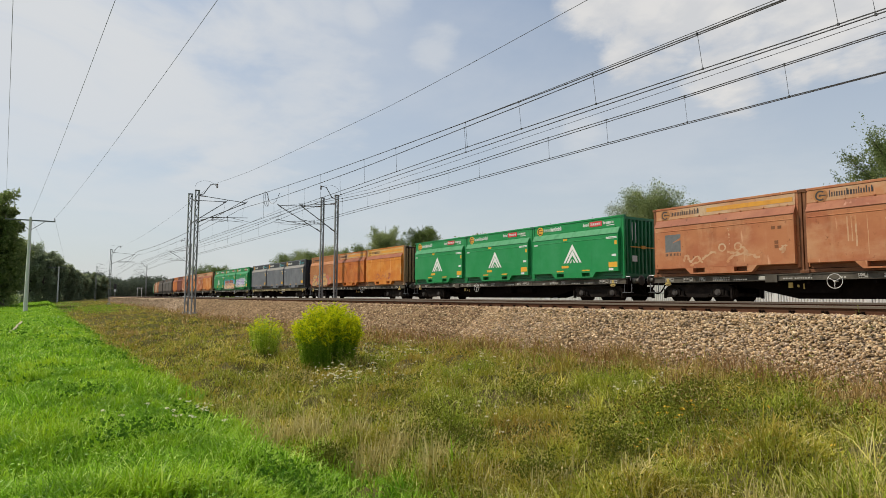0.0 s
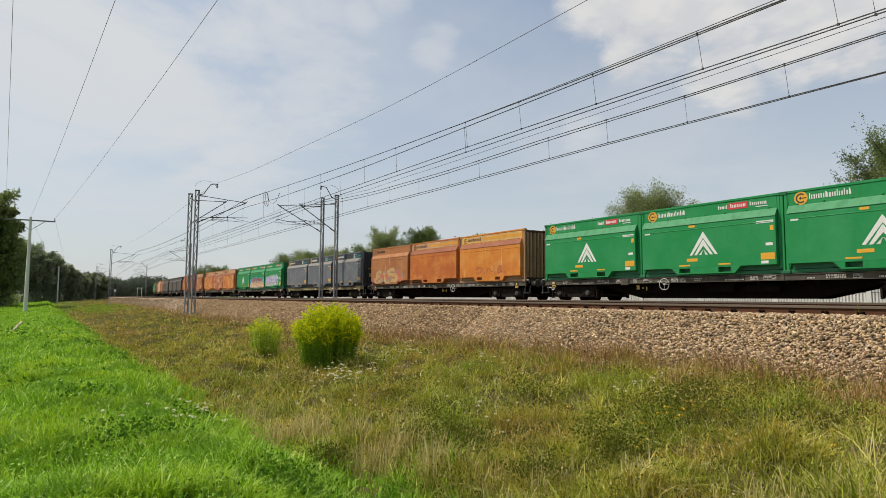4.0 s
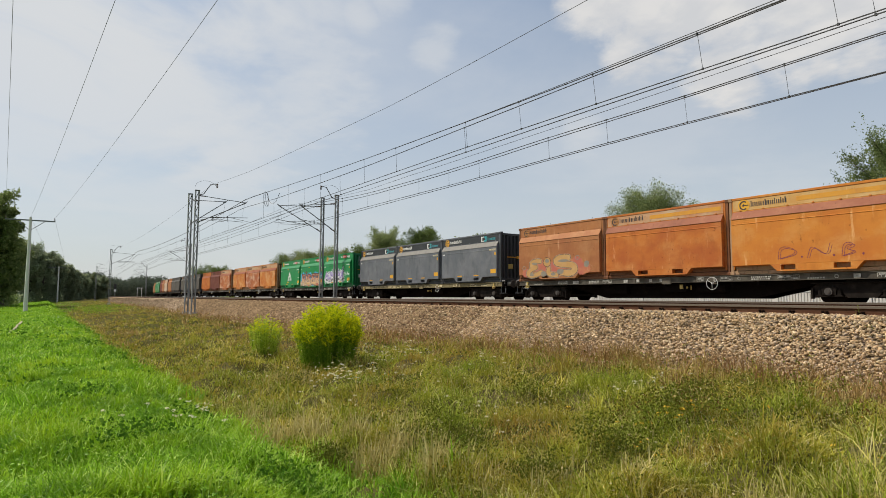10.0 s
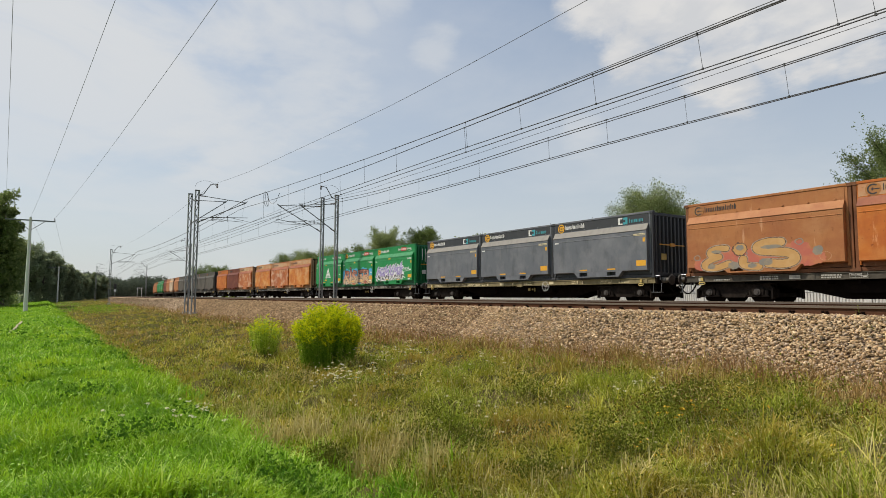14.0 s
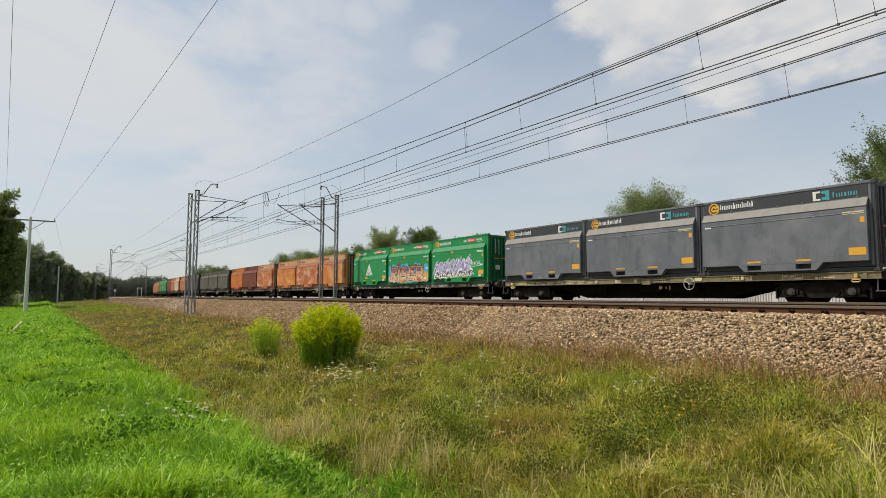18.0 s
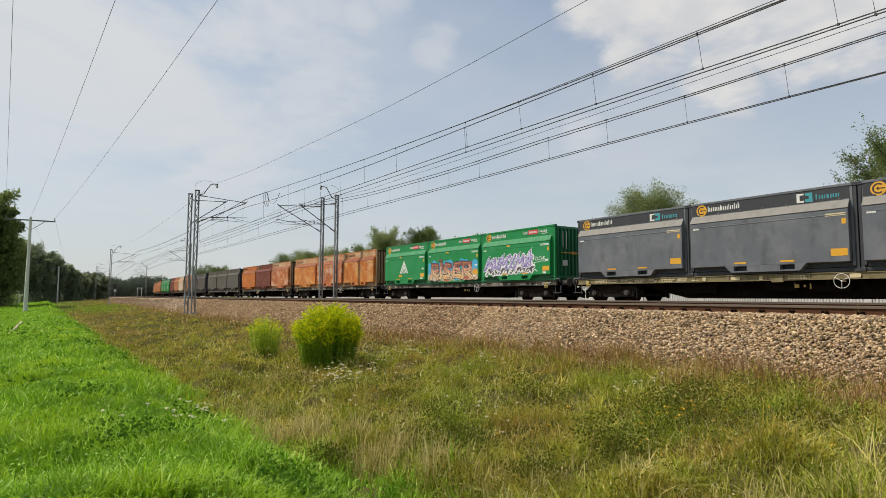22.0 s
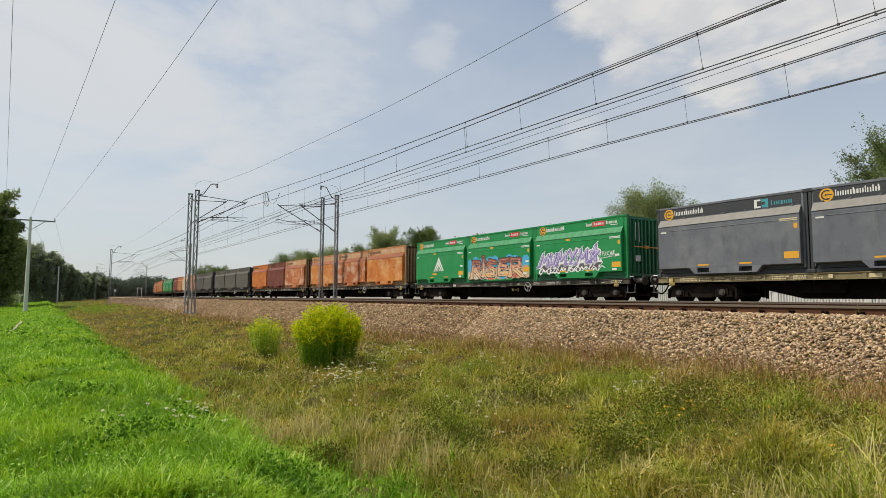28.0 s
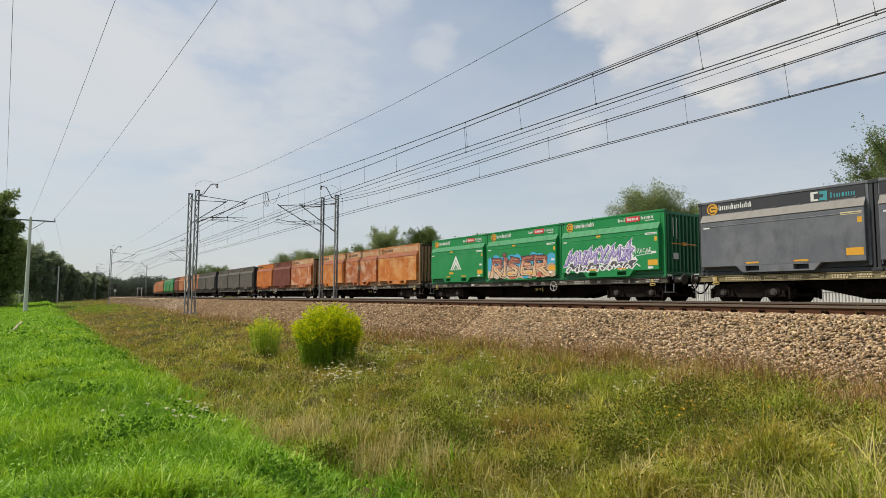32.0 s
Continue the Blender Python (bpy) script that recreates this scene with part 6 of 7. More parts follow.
def build_wires():
    for f, name, r, label in ((MESS_A, "messenger_wire", 0.016, "dark messenger wire sagging above the near track"), (MESS_E, "messenger_wire", 0.010, "thin auxiliary wire beside the messenger of the near track"), (MESS_B, "messenger_wire", 0.016, "second messenger wire of the near track"),
                              (CONT_A, "contact_wire", 0.0145, "dark contact wire above the near track"), (CONT_B, "contact_wire", 0.0145, "second contact wire above the near track"),
                              (THIN, "return_wire", 0.008, "thin return wire between the two tracks"),
                              (MESS_C, "messenger_wire", 0.016, "dark messenger wire above the second track"), (MESS_D, "messenger_wire", 0.016, "second messenger wire above the second track"),
                              (CONT_C, "contact_wire", 0.0145, "dark contact wire above the second track"), (CONT_D, "contact_wire", 0.0145, "second contact wire above the second track"),
                              (EARTH, "earth_wire", 0.007, "single dark wire along the mast tops")):
        wire_line(name, f, 14, -190, r, label, step=2.5)
    for upper, lower, spots in ((MESS_A, CONT_A, (-2.8, -5.6, -8.6, -12.0, -15.3, -18.4, -23.9, -27.2, -33.0, -38.5, -44, -54, -60, -66, -72, -79, -86, -93)),
                                (MESS_B, CONT_B, (-5.0, -18.7, -30.5, -36.0, -42.0)),
                                (MESS_C, CONT_C, (-4.0, -8.6, -11.8, -15.1, -18.2, -23.0, -25.6, -28.6, -32.0, -35.0, -39, -43, -53, -59, -65, -71, -77, -83))):
        for x in spots:
            a, b = upper(x), lower(x + 0.12)
            d = thing("dropper_wire", "thin upright dropper between messenger and contact wire", "wire", "dropper wires",
                      shape=Shape().tube([a, b], 0.006, 4), mat="wire")
            part("clamp", Shape().box(a[0] - 0.022, a[0] + 0.022, a[1] - 0.018, a[1] + 0.018, a[2] - 0.035, a[2] + 0.02), "wire", d)
            part("clamp", Shape().box(b[0] - 0.022, b[0] + 0.022, b[1] - 0.018, b[1] + 0.018, b[2] - 0.02, b[2] + 0.03), "wire", d)
    coil = Shape()
    coil.ring((-43.35, 13.1, 7.24), (0.55, 0.84, 0.05), 0.55, 0.014, 22, 4)
    coil.ring((-43.2, 13.14, 7.22), (0.50, 0.86, 0.10), 0.50, 0.012, 22, 4)
    thing("wire_coil", "loose loop of dark jumper wire hanging on the line", "wire", shape=coil, mat="wire")
    hang = Shape().tube([(-43.0 + 1.75 * k / 10, 13.1 + 0.03 * k, 6.72 + 0.62 * (2 * k / 10 - 1) ** 2 + 0.10 * k / 10) for k in range(11)], 0.014, 5)
    thing("jumper_wire", "hanging bow of dark jumper wire", "wire", shape=hang, mat="wire")


build_wires()


# ---------------------------------------------------------------- the wayside power line
def build_power_line():
    spots = [(-88.0, -1.8, 9.35), (-214.0, 3.3, 8.6), (-340.0, 17.0, 8.0), (12.0, 2.8, 9.1)]
    for i, (x, y, top) in enumerate(spots):
        p = thing("power_pole", "slim concrete power pole with steel crossarm", "power pole", "power poles", at=pose(x, y, 0))
        part("shaft", Shape().prism([(-0.17, -0.14), (0.17, -0.14), (0.17, 0.14), (-0.17, 0.14)], -1.9, 2, "z").tube([(0, 0, -1.9), (0, 0, top + 0.3)], [0.24, 0.14], 8), "pole_concrete", p)
        if i != 2:
            part("crossarm", Shape().box(-0.05, 0.05, -2.5, 2.5, top - 0.15, top).tube([(0, 0, top - 1.3), (0, 1.5, top - 0.12)], 0.035, 5).tube([(0, 0, top - 1.3), (0, -1.5, top - 0.12)], 0.035, 5), "mast_dark", p)
            ins = Shape()
            for y2 in (-2.45, 0, 2.45):
                insulator(ins, (0, y2, top), (0, y2, top + 0.35))
            part("insulator", ins, "insulator", p)
    for off in (-2.45, 0.0, 2.45):
        def run(x):
            t = (x + 88) / 100
            return (x, -1.8 + 4.6 * t + off, 9.7 - 0.25 * t - 2.8 * t * (1 - t))
        wire_line("power_wire", run, 12, -88, 0.008, "thin dark power wire sagging over the meadow")
        def run2(x):
            t = (x + 88) / -126
            return (x, -1.8 + 5.1 * t + off, 9.7 - 0.75 * t - 4 * t * (1 - t))
        wire_line("power_wire", run2, -88, -214, 0.008, "thin dark power wire sagging over the meadow")


build_power_line()


# ---------------------------------------------------------------- trees
def cards(centres, size, r):
    """Small bent leaf cards, two triangles each, in random attitudes."""
    n = len(centres)
    a, b = r.normal(size=(n, 3)), r.normal(size=(n, 3))
    a /= np.linalg.norm(a, axis=1)[:, None]
    b -= a * (a * b).sum(1)[:, None]
    b /= np.linalg.norm(b, axis=1)[:, None]
    s = (size * r.uniform(0.6, 1.4, n))[:, None]
    nrm = np.cross(a, b)
    v = np.stack([centres - a * s, centres - b * s * 0.55 + nrm * s * 0.2, centres + a * s, centres + b * s * 0.55 + nrm * s * 0.2], 1).reshape(-1, 3)
    i = 4 * np.arange(n)
    f = np.concatenate([np.stack([i, i + 1, i + 2], 1), np.stack([i, i + 2, i + 3], 1)])
    return v, f


def tree(x, y, z, h, width, seed, mat, limbs, leaves, size, label, bare=0.25, wispy=0.5, name="tree"):
    """Trunk, rising limbs, and along each limb many thin shoots that carry the leaves."""
    r = np.random.default_rng(seed)
    t = thing(name, label, "tree", "trees by the railway", at=pose(x, y, z))
    tr = Shape()
    lean = r.uniform(-0.04, 0.04, 2) * h
    rad = 0.020 * h

    def stem(k):
        return np.array((lean[0] * k * k, lean[1] * k * k, h * 0.95 * k))
    tr.tube([tuple(stem(k)) for k in (0, 0.25, 0.5, 0.75, 1.0)], [rad * 1.2, rad * 0.9, rad * 0.6, rad * 0.3, rad * 0.06], 7)
    pts = []
    leaders = limbs // 4
    for i in range(limbs + leaders):
        k0 = bare + (0.93 - bare) * (i + r.uniform(0, 1)) / limbs if i < limbs else r.uniform(0.62, 0.97)
        u = (k0 - bare) / (1 - bare)
        prof = math.sin(math.pi * (0.16 + 0.78 * u)) ** 0.75 * r.uniform(0.45, 1.15) if i < limbs else r.uniform(0.12, 0.42)
        ang = 2.4 * i + r.uniform(-0.5, 0.5)
        a = stem(k0 * 0.86)
        reach = width * max(0.14, prof)
        d = np.array((math.cos(ang), math.sin(ang), 0))
        rise = reach * (0.35 + 0.75 * u) + 0.03 * h
        b = a + d * reach * 0.55 + np.array((0, 0, rise * 0.5))
        c = a + d * reach + np.array((0, 0, rise))
        tr.tube([tuple(a), tuple(b), tuple(c)], [rad * 0.34, rad * 0.2, rad * 0.04], 5)
        n = max(4, int(leaves * (0.45 + 0.7 * prof) / 26))
        e = r.uniform(0.22, 1.0, n) ** 0.8
        root = np.where(e[:, None] < 0.5, a + (b - a) * (e / 0.5)[:, None], b + (c - b) * ((e - 0.5) / 0.5)[:, None])
        w = r.normal(size=(n, 3)) * (1.0 - 0.3 * wispy) + d * 0.5 + np.array((0, 0, 0.25 + 1.0 * wispy))
        w /= np.linalg.norm(w, axis=1)[:, None]
        ln = width * (0.16 + 0.22 * r.uniform(0, 1, n) ** 2 * (1 + wispy))
        q = r.uniform(0, 1, (n, 26)) ** 0.85
        p = root[:, None] + w[:, None] * (ln[:, None] * q)[..., None]
        p[..., 2] -= 0.35 * (1 - wispy) * ln[:, None] * q * q
        p += r.normal(size=p.shape) * (width * (0.10 - 0.04 * wispy) * (1.15 - 0.9 * q))[..., None]
        pts.append(p.reshape(-1, 3))
    part("trunk", tr, "bark", t)
    v, f = cards(np.concatenate(pts), size, r)
    part("crown", raw_mesh("crown", v, f, mat), None, t)
    return t


def ray_ground(az_deg, y):
    return y * math.tan(math.radians(az_deg))


def build_trees():
    for az, y, h, w, seed, mat, label in (
            (-38.0, 42, 11.0, 3.2, 1, "leaf_birch", "light green birch with airy rounded crown"),
            (-34.6, 44, 9.7, 2.2, 2, "leaf_birch", "small light green birch beside a larger one"),
            (-18.6, 38, 10.6, 3.0, 3, "leaf_wood", "green birch with upright wispy shoots"),
            (-43.0, 46, 9.9, 1.5, 4, "leaf_birch", "slim young birch behind the barrier"),
            (-46.9, 46, 10.0, 1.0, 5, "leaf_birch", "thin young birch behind the barrier"),
            (-52.9, 47, 10.3, 1.8, 6, "leaf_birch", "small sparse tree behind the train"),
            (-55.4, 47, 10.2, 1.8, 7, "leaf_birch", "small sparse tree behind the train"),
            (-58.9, 47, 12.8, 2.9, 8, "leaf_dark", "dark green round-crowned tree behind the train"),
            (-62.2, 47, 13.6, 3.3, 9, "leaf_birch", "tall green tree above the container tops"),
            (-64.4, 48, 10.8, 3.6, 10, "leaf_dark", "bushy green tree above the container tops"),
            (-66.3, 49, 11.2, 3.8, 11, "leaf_birch", "bushy green tree above the container tops"),
            (-68.0, 50, 11.6, 3.8, 12, "leaf_dark", "bushy green tree above the container tops"),
            (-69.6, 50, 11.8, 4.0, 13, "leaf_birch", "bushy green tree above the container tops"),
            (-71.0, 52, 12.6, 4.4, 14, "leaf_dark", "green tree at the end of the row"),
            (-77.2, 52, 12.6, 4.6, 15, "leaf_dark", "distant green tree behind the train"),
            (-78.6, 52, 13.2, 5.4, 16, "leaf_dark", "distant green tree behind the train")):
        close = y < 45
        tree(ray_ground(az, y), y, -1.0, h, w, seed, mat, 64, 1350 if close else 760, 0.050 if close else 0.075, label, wispy=0.9 if seed in (3, 4, 5, 6, 7) else 0.12)
    # woods on the far side of the meadow
    for x, y, h, w, seed, mat in ((-124, -8.0, 21.5, 4.6, 21, "leaf_wood"), (-126, -6.0, 19.5, 3.4, 22, "leaf_wood"), (-131, -11.5, 22.0, 5.4, 20, "leaf_wood"), (-137, -7.0, 14.5, 4.4, 32, "leaf_wood"),
                                  (-218, -3.6, 19.0, 4.2, 23, "leaf_haze_tint"), (-212, -8.0, 20.0, 5.2, 29, "leaf_haze_tint"), (-222, -0.4, 17.4, 3.8, 24, "leaf_haze_tint"), (-230, -5.0, 19.0, 5.6, 30, "leaf_haze_tint"), (-228, 2.6, 15.0, 3.4, 33, "leaf_haze_tint"),
                                  (-236, 5.0, 13.6, 3.8, 34, "leaf_haze_tint"), (-244, 1.2, 16.0, 5.4, 35, "leaf_haze_tint"), (-238, 7.4, 11.0, 3.2, 36, "leaf_haze_tint"), (-246, 8.6, 9.6, 3.6, 25, "leaf_haze_tint"),
                                  (-250, 10.2, 9.0, 3.4, 26, "leaf_haze_tint"), (-256, 6.6, 11.4, 4.4, 31, "leaf_haze_tint"), (-256, 13.2, 10.0, 3.6, 27, "leaf_haze_tint"), (-262, 16.8, 9.0, 3.6, 28, "leaf_haze_tint")):
        tree(x, y, -1.6, h, w, seed, mat, 34, 900, 0.14 if x > -120 else 0.18, "tall %s tree at the edge of the wood" % ("hazy grey-green" if mat == "leaf_haze_tint" else "dark green"), bare=0.08, wispy=0.3)
    # undergrowth and the far wood
    r = np.random.default_rng(50)

    def thicket(name, c, per, spread, size, mat, label, category):
        n = len(c)
        pts = (c[:, None] + np.clip(r.normal(size=(n, per, 3)), -1.7, 1.7) * spread).reshape(-1, 3)
        v, f = cards(pts, size, r)
        tagged(new(name, raw_mesh(name, v, f, mat)), label, category, kind="stuff")

    n = 1500
    x = -118 - 132 * r.uniform(0, 1, n) ** 0.7
    front = np.interp(-x, [112, 135, 150, 200, 214, 226, 250], [-5.6, -5.4, -5.6, -6.5, -3.2, 2.5, 12.5])
    y = front - 7.5 * r.uniform(0, 1, n)
    c = np.stack([x, y, -1.5 + r.uniform(0, 1, n) * np.clip(1.2 + (front - y) * 0.85, 1, 4.6)], 1)
    for g, mat, tone in ((x > -170, "leaf_wood", "dense dark"), (x <= -170, "leaf_haze_tint", "hazy green")):
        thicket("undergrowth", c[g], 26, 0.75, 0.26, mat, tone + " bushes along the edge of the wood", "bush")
    n = 2300
    x = r.uniform(-400, -330, n)
    y = r.uniform(-30, 58, n)
    top = (9.0 + 1.4 * np.sin(y * 0.13) + 0.9 * np.sin(y * 0.31 + 1) + 0.7 * np.sin(y * 0.9)) * np.clip((58 - y) / 7, 0.3, 1)
    thicket("far_wood", np.stack([x, y, r.uniform(0, 1, n) ** 0.7 * top], 1), 44, 1.1, 0.42, "leaf_far_haze_tint", "hazy distant wood closing the line", "wood")
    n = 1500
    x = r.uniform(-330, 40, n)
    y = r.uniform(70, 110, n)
    thicket("hedge_wood", np.stack([x, y, r.uniform(0, 1, n) ** 0.7 * 7.0], 1), 16, 1.3, 0.6, "leaf_far_haze_tint", "low distant wood behind the barrier", "wood")


build_trees()


# ---------------------------------------------------------------- grass
def blades(name, x, y, h, w, lean, mat, label, z=None, category="grass"):
    n = len(x)
    a = rng.uniform(0, 2 * np.pi, n)
    d = np.stack([np.cos(a), np.sin(a), np.zeros(n)], 1)
    la = rng.uniform(0, 2 * np.pi, n)
    ld = np.stack([np.cos(la), np.sin(la), np.zeros(n)], 1) * (lean * h * rng.uniform(0.2, 1.2, n))[:, None]
    base = np.stack([x, y, (ground_z(x, y) if z is None else z) - 0.02], 1)
    up = np.zeros((n, 3))
    up[:, 2] = h
    half = d * (w / 2)[:, None]
    mid = base + up * 0.6 + ld * 0.35
    tip = base + up * (1 - 0.25 * lean * rng.uniform(0, 1, n))[:, None] + ld
    v = np.stack([base - half, base + half, mid - half * 0.75, mid + half * 0.75, tip], 1).reshape(-1, 3)
    i = 5 * np.arange(n)
    f = np.concatenate([np.stack([i, i + 1, i + 3], 1), np.stack([i, i + 3, i + 2], 1), np.stack([i + 2, i + 3, i + 4], 1)])
    return tagged(new(name, raw_mesh(name, v, f, mat)), label, category, kind="stuff")


def polar(n, r0, r1, a0, a1):
    r = r0 * (r1 / r0) ** rng.uniform(0, 1, n)
    a = np.radians(rng.uniform(a0, a1, n))
    return r, r * np.sin(a), r * np.cos(a)


def edge_y(x):
    return 1.95 + 1.25 * np.exp(x / 13.0) + 0.16 * np.sin(x * 0.8) + 0.10 * np.sin(x * 2.1 + 2) + 0.28 * np.exp(-((x + 5.0) / 2.2) ** 2) + 4.6 * np.clip((-x - 78) / 60, 0, 1)


def tufts(name, x, y, r, per, h, w, spread, curl, mat, label):
    """Clumps of long bending blades that lean out from their own centre."""
    m = len(x)
    th = h * rng.uniform(0.55, 1.35, m)
    n = m * per
    cx, cy, rr, hh = (np.repeat(q, per) for q in (x, y, r, th))
    a = rng.uniform(0, 2 * np.pi, n)
    d = np.sqrt(rng.uniform(0, 1, n)) * spread
    bx, by = cx + d * np.cos(a), cy + d * np.sin(a)
    la = a + rng.normal(0, 0.9, n)
    out = np.stack([np.cos(la), np.sin(la), np.zeros(n)], 1)
    hh = hh * rng.uniform(0.45, 1.1, n)
    k = curl * rng.uniform(0.25, 1.5, n)
    base = np.stack([bx, by, ground_z(bx, by) - 0.02], 1)
    side = np.stack([-np.sin(la + rng.normal(0, 0.8, n)), np.cos(la), np.zeros(n)], 1)
    half = side * (w * (1 + 0.10 * rr) * rng.uniform(0.6, 1.4, n) / 2)[:, None]

    def at(t):
        p = base + out * (hh * k * t * t)[:, None]
        p[:, 2] += hh * (t - 0.38 * k * t * t * t)
        return p
    p1, p2, p3 = at(0.42), at(0.78), at(1.0)
    v = np.stack([base - half * 0.7, base + half * 0.7, p1 - half, p1 + half, p2 - half * 0.7, p2 + half * 0.7, p3], 1).reshape(-1, 3)
    i = 7 * np.arange(n)
    f = np.concatenate([np.stack(q, 1) for q in ((i, i + 1, i + 3), (i, i + 3, i + 2), (i + 2, i + 3, i + 5), (i + 2, i + 5, i + 4), (i + 4, i + 5, i + 6))])
    return tagged(new(name, raw_mesh(name, v, f, mat)), label, "grass", kind="stuff")


def on_path(x, y):
    """Where the bare streak keeps the meadow open."""
    return (x < -33) & (x > -52) & (np.abs(y + 1.2 - 0.07 * np.sin(x * 0.75)) < 0.10)


def patchy(x, y, size, seed):
    """Irregular smooth variation over the ground, about one either way."""
    q = np.random.default_rng(seed)
    s = np.zeros(len(x))
    for _ in range(11):
        a, k = q.uniform(0, 6.283), 6.283 / size * q.uniform(0.5, 1.9)
        s += np.sin(x * k * math.cos(a) + y * k * math.sin(a) + q.uniform(0, 6.283))
    return s / 2.35


def species(x, y):
    """0 olive, 1 withered brown, 2 green: brown by the ballast and far off, green near the meadow and by the camera."""
    far = np.clip((-x - 9) / 26, 0, 1)
    fresh = np.clip((-x - 55) / 40, 0, 1)
    brown = 0.10 - 0.22 * np.clip((x + 14) / 7, 0, 1) * np.clip((9.0 - y) / 3, 0, 1) + np.clip((y - toe_y(x) + 2.6) / 2.6, 0, 1) * (0.75 + 0.5 * np.clip((-x - 2) / 14, 0, 1)) + 0.42 * far + 0.30 * patchy(x, y, 3.2, 5) - 0.45 * fresh - 0.40 * np.exp(-np.clip(y - edge_y(x), 0, 9) / 1.3) * np.clip((x + 18) / 6, 0, 1) + rng.normal(0, 0.22, len(x))
    green = 0.56 - 0.78 * far + 0.75 * fresh + 0.30 * np.exp(-(y - edge_y(x))) + 0.36 * patchy(x, y, 2.4, 8) + rng.normal(0, 0.25, len(x))
    return np.where(brown > 0.80, 1, np.where(green > 0.62, 2, 0))


KINDS = (("dry_grass", "verge", "olive and straw"), ("brown_grass", "brown", "withered reddish-brown"), ("green_blade", "green", "grey-green"))


def build_grass():
    # lush meadow: a short thick sward, longer clumps, dark leafy patches
    r, x, y = polar(240000, 3.0, 220, -102, -40)
    k = (y < edge_y(x) + rng.normal(0, 0.12, len(x))) & ~on_path(x, y)
    r, x, y = r[k], x[k], y[k]
    blades("meadow_grass", x, y, (0.05 + 0.11 * rng.uniform(0, 1, len(x))) * (1 + 0.35 * patchy(x, y, 1.6, 2)), 0.006 + 0.0011 * r, 1.1, "lush_grass", "lush bright green meadow grass")
    r, x, y = polar(11500, 3.0, 34, -100, -40)
    k = (y < edge_y(x) + rng.normal(0, 0.2, len(x))) & ~on_path(x, y)
    k &= patchy(x, y, 1.1, 4) + rng.normal(0, 0.4, len(x)) > -0.45
    r, x, y = r[k], x[k], y[k]
    lush = 0.10 + 0.09 * np.clip(patchy(x, y, 1.5, 3) + 0.3, 0, 2) + 0.10 * (y > edge_y(x) - 1.1) * (r < 13)
    tufts("meadow_tufts", x, y, r, 17, lush, 0.0066, 0.10, 0.75, "lush_grass", "long bending clumps of fresh green grass")
    r, x, y = polar(60000, 3.2, 40, -100, -42)
    k = (y < edge_y(x) + 0.1) & (patchy(x, y, 1.7, 6) + rng.normal(0, 0.25, len(x)) > 1.15)
    r, x, y = r[k], x[k], y[k]
    v, f = cards(np.stack([x, y, ground_z(x, y) + rng.uniform(0.05, 0.20, len(x))], 1), 0.012 + 0.0016 * r, rng)
    tagged(new("clover", raw_mesh("clover", v, f, "clover")), "dark leafy clover patches in the meadow", "clover", kind="stuff")
    # verge, in three kinds of grass
    r, x, y = polar(330000, 3.3, 190, -90, -10)
    top = toe_y(x) + 0.20 + 0.30 * np.exp(-((x + 8.5) / 3.5) ** 2) + 0.20 * np.sin(x * 0.8) + rng.normal(0, 0.18, len(x))
    k = (y > edge_y(x) - 0.1 + rng.normal(0, 0.14, len(x))) & (y < top)
    r, x, y = r[k], x[k], y[k]
    h = (0.06 + 0.17 * rng.uniform(0, 1, len(x)) ** 1.6) * (1 + 0.3 * patchy(x, y, 1.3, 12))
    w = 0.0042 + 0.0009 * r
    sp = species(x, y)
    for i, (mat, name, tone) in enumerate(KINDS):
        g = sp == i
        blades(name + "_grass", x[g], y[g], h[g] * (1.25 if i == 1 else 1.0), w[g], 0.7 if i == 1 else 1.1, mat, "tangled short %s grass of the railway verge" % tone)
    r, x, y = polar(16500, 3.4, 46, -90, -12)
    k = (y > edge_y(x) - 0.05) & (y < toe_y(x) + 0.1)
    k &= patchy(x, y, 0.9, 21) + rng.normal(0, 0.25, len(x)) > -0.35
    r, x, y = r[k], x[k], y[k]
    tall = np.clip(0.19 + 0.09 * patchy(x, y, 1.4, 22) + 0.10 * patchy(x, y, 0.55, 23), 0.05, 0.55)
    sp = species(x, y)
    for i, (mat, name, tone) in enumerate(KINDS):
        g = sp == i
        tufts(name + "_tufts", x[g], y[g], r[g], 18, tall[g] * (1.2 if i == 1 else 1.0), 0.0054, 0.13, 0.5 if i == 1 else 0.9, mat, "shaggy bending clumps of %s grass" % tone)
    # fine reddish stems that veil the foot of the ballast
    r, x, y = polar(170000, 5.0, 120, -88, -12)
    k = np.abs(y - toe_y(x) + 0.05 - 0.3 * patchy(x, y, 3, 31)) < (0.55 + 0.004 * r) * np.clip((-x - 3.2) / 4, 0.2, 1) * (1 + 0.5 * patchy(x, y, 1.2, 33))
    k &= (x > -45) | (rng.uniform(0, 1, len(x)) < 0.4)
    r, x, y = r[k], x[k], y[k]
    blades("reddish_stems", x, y, rng.uniform(0.18, 0.60, len(x)), 0.0020 + 0.0007 * r, 0.6, "red_stem", "fine reddish-brown stems at the foot of the ballast")
    # the same grass all round the standpoint
    a = rng.uniform(0, 2 * np.pi, 60000)
    d = 1.2 + 12.8 * np.sqrt(rng.uniform(0, 1, 60000))
    x, y = d * np.cos(a), d * np.sin(a)
    az = np.degrees(np.arctan2(x, y))
    k = ((az < -100) | (az > -14) | (d < 3.2)) & (y < toe_y(np.minimum(x, 0.0)))
    x, y, d = x[k], y[k], d[k]
    g = y < edge_y(np.minimum(x, -2.0)) + rng.normal(0, 0.15, len(x))
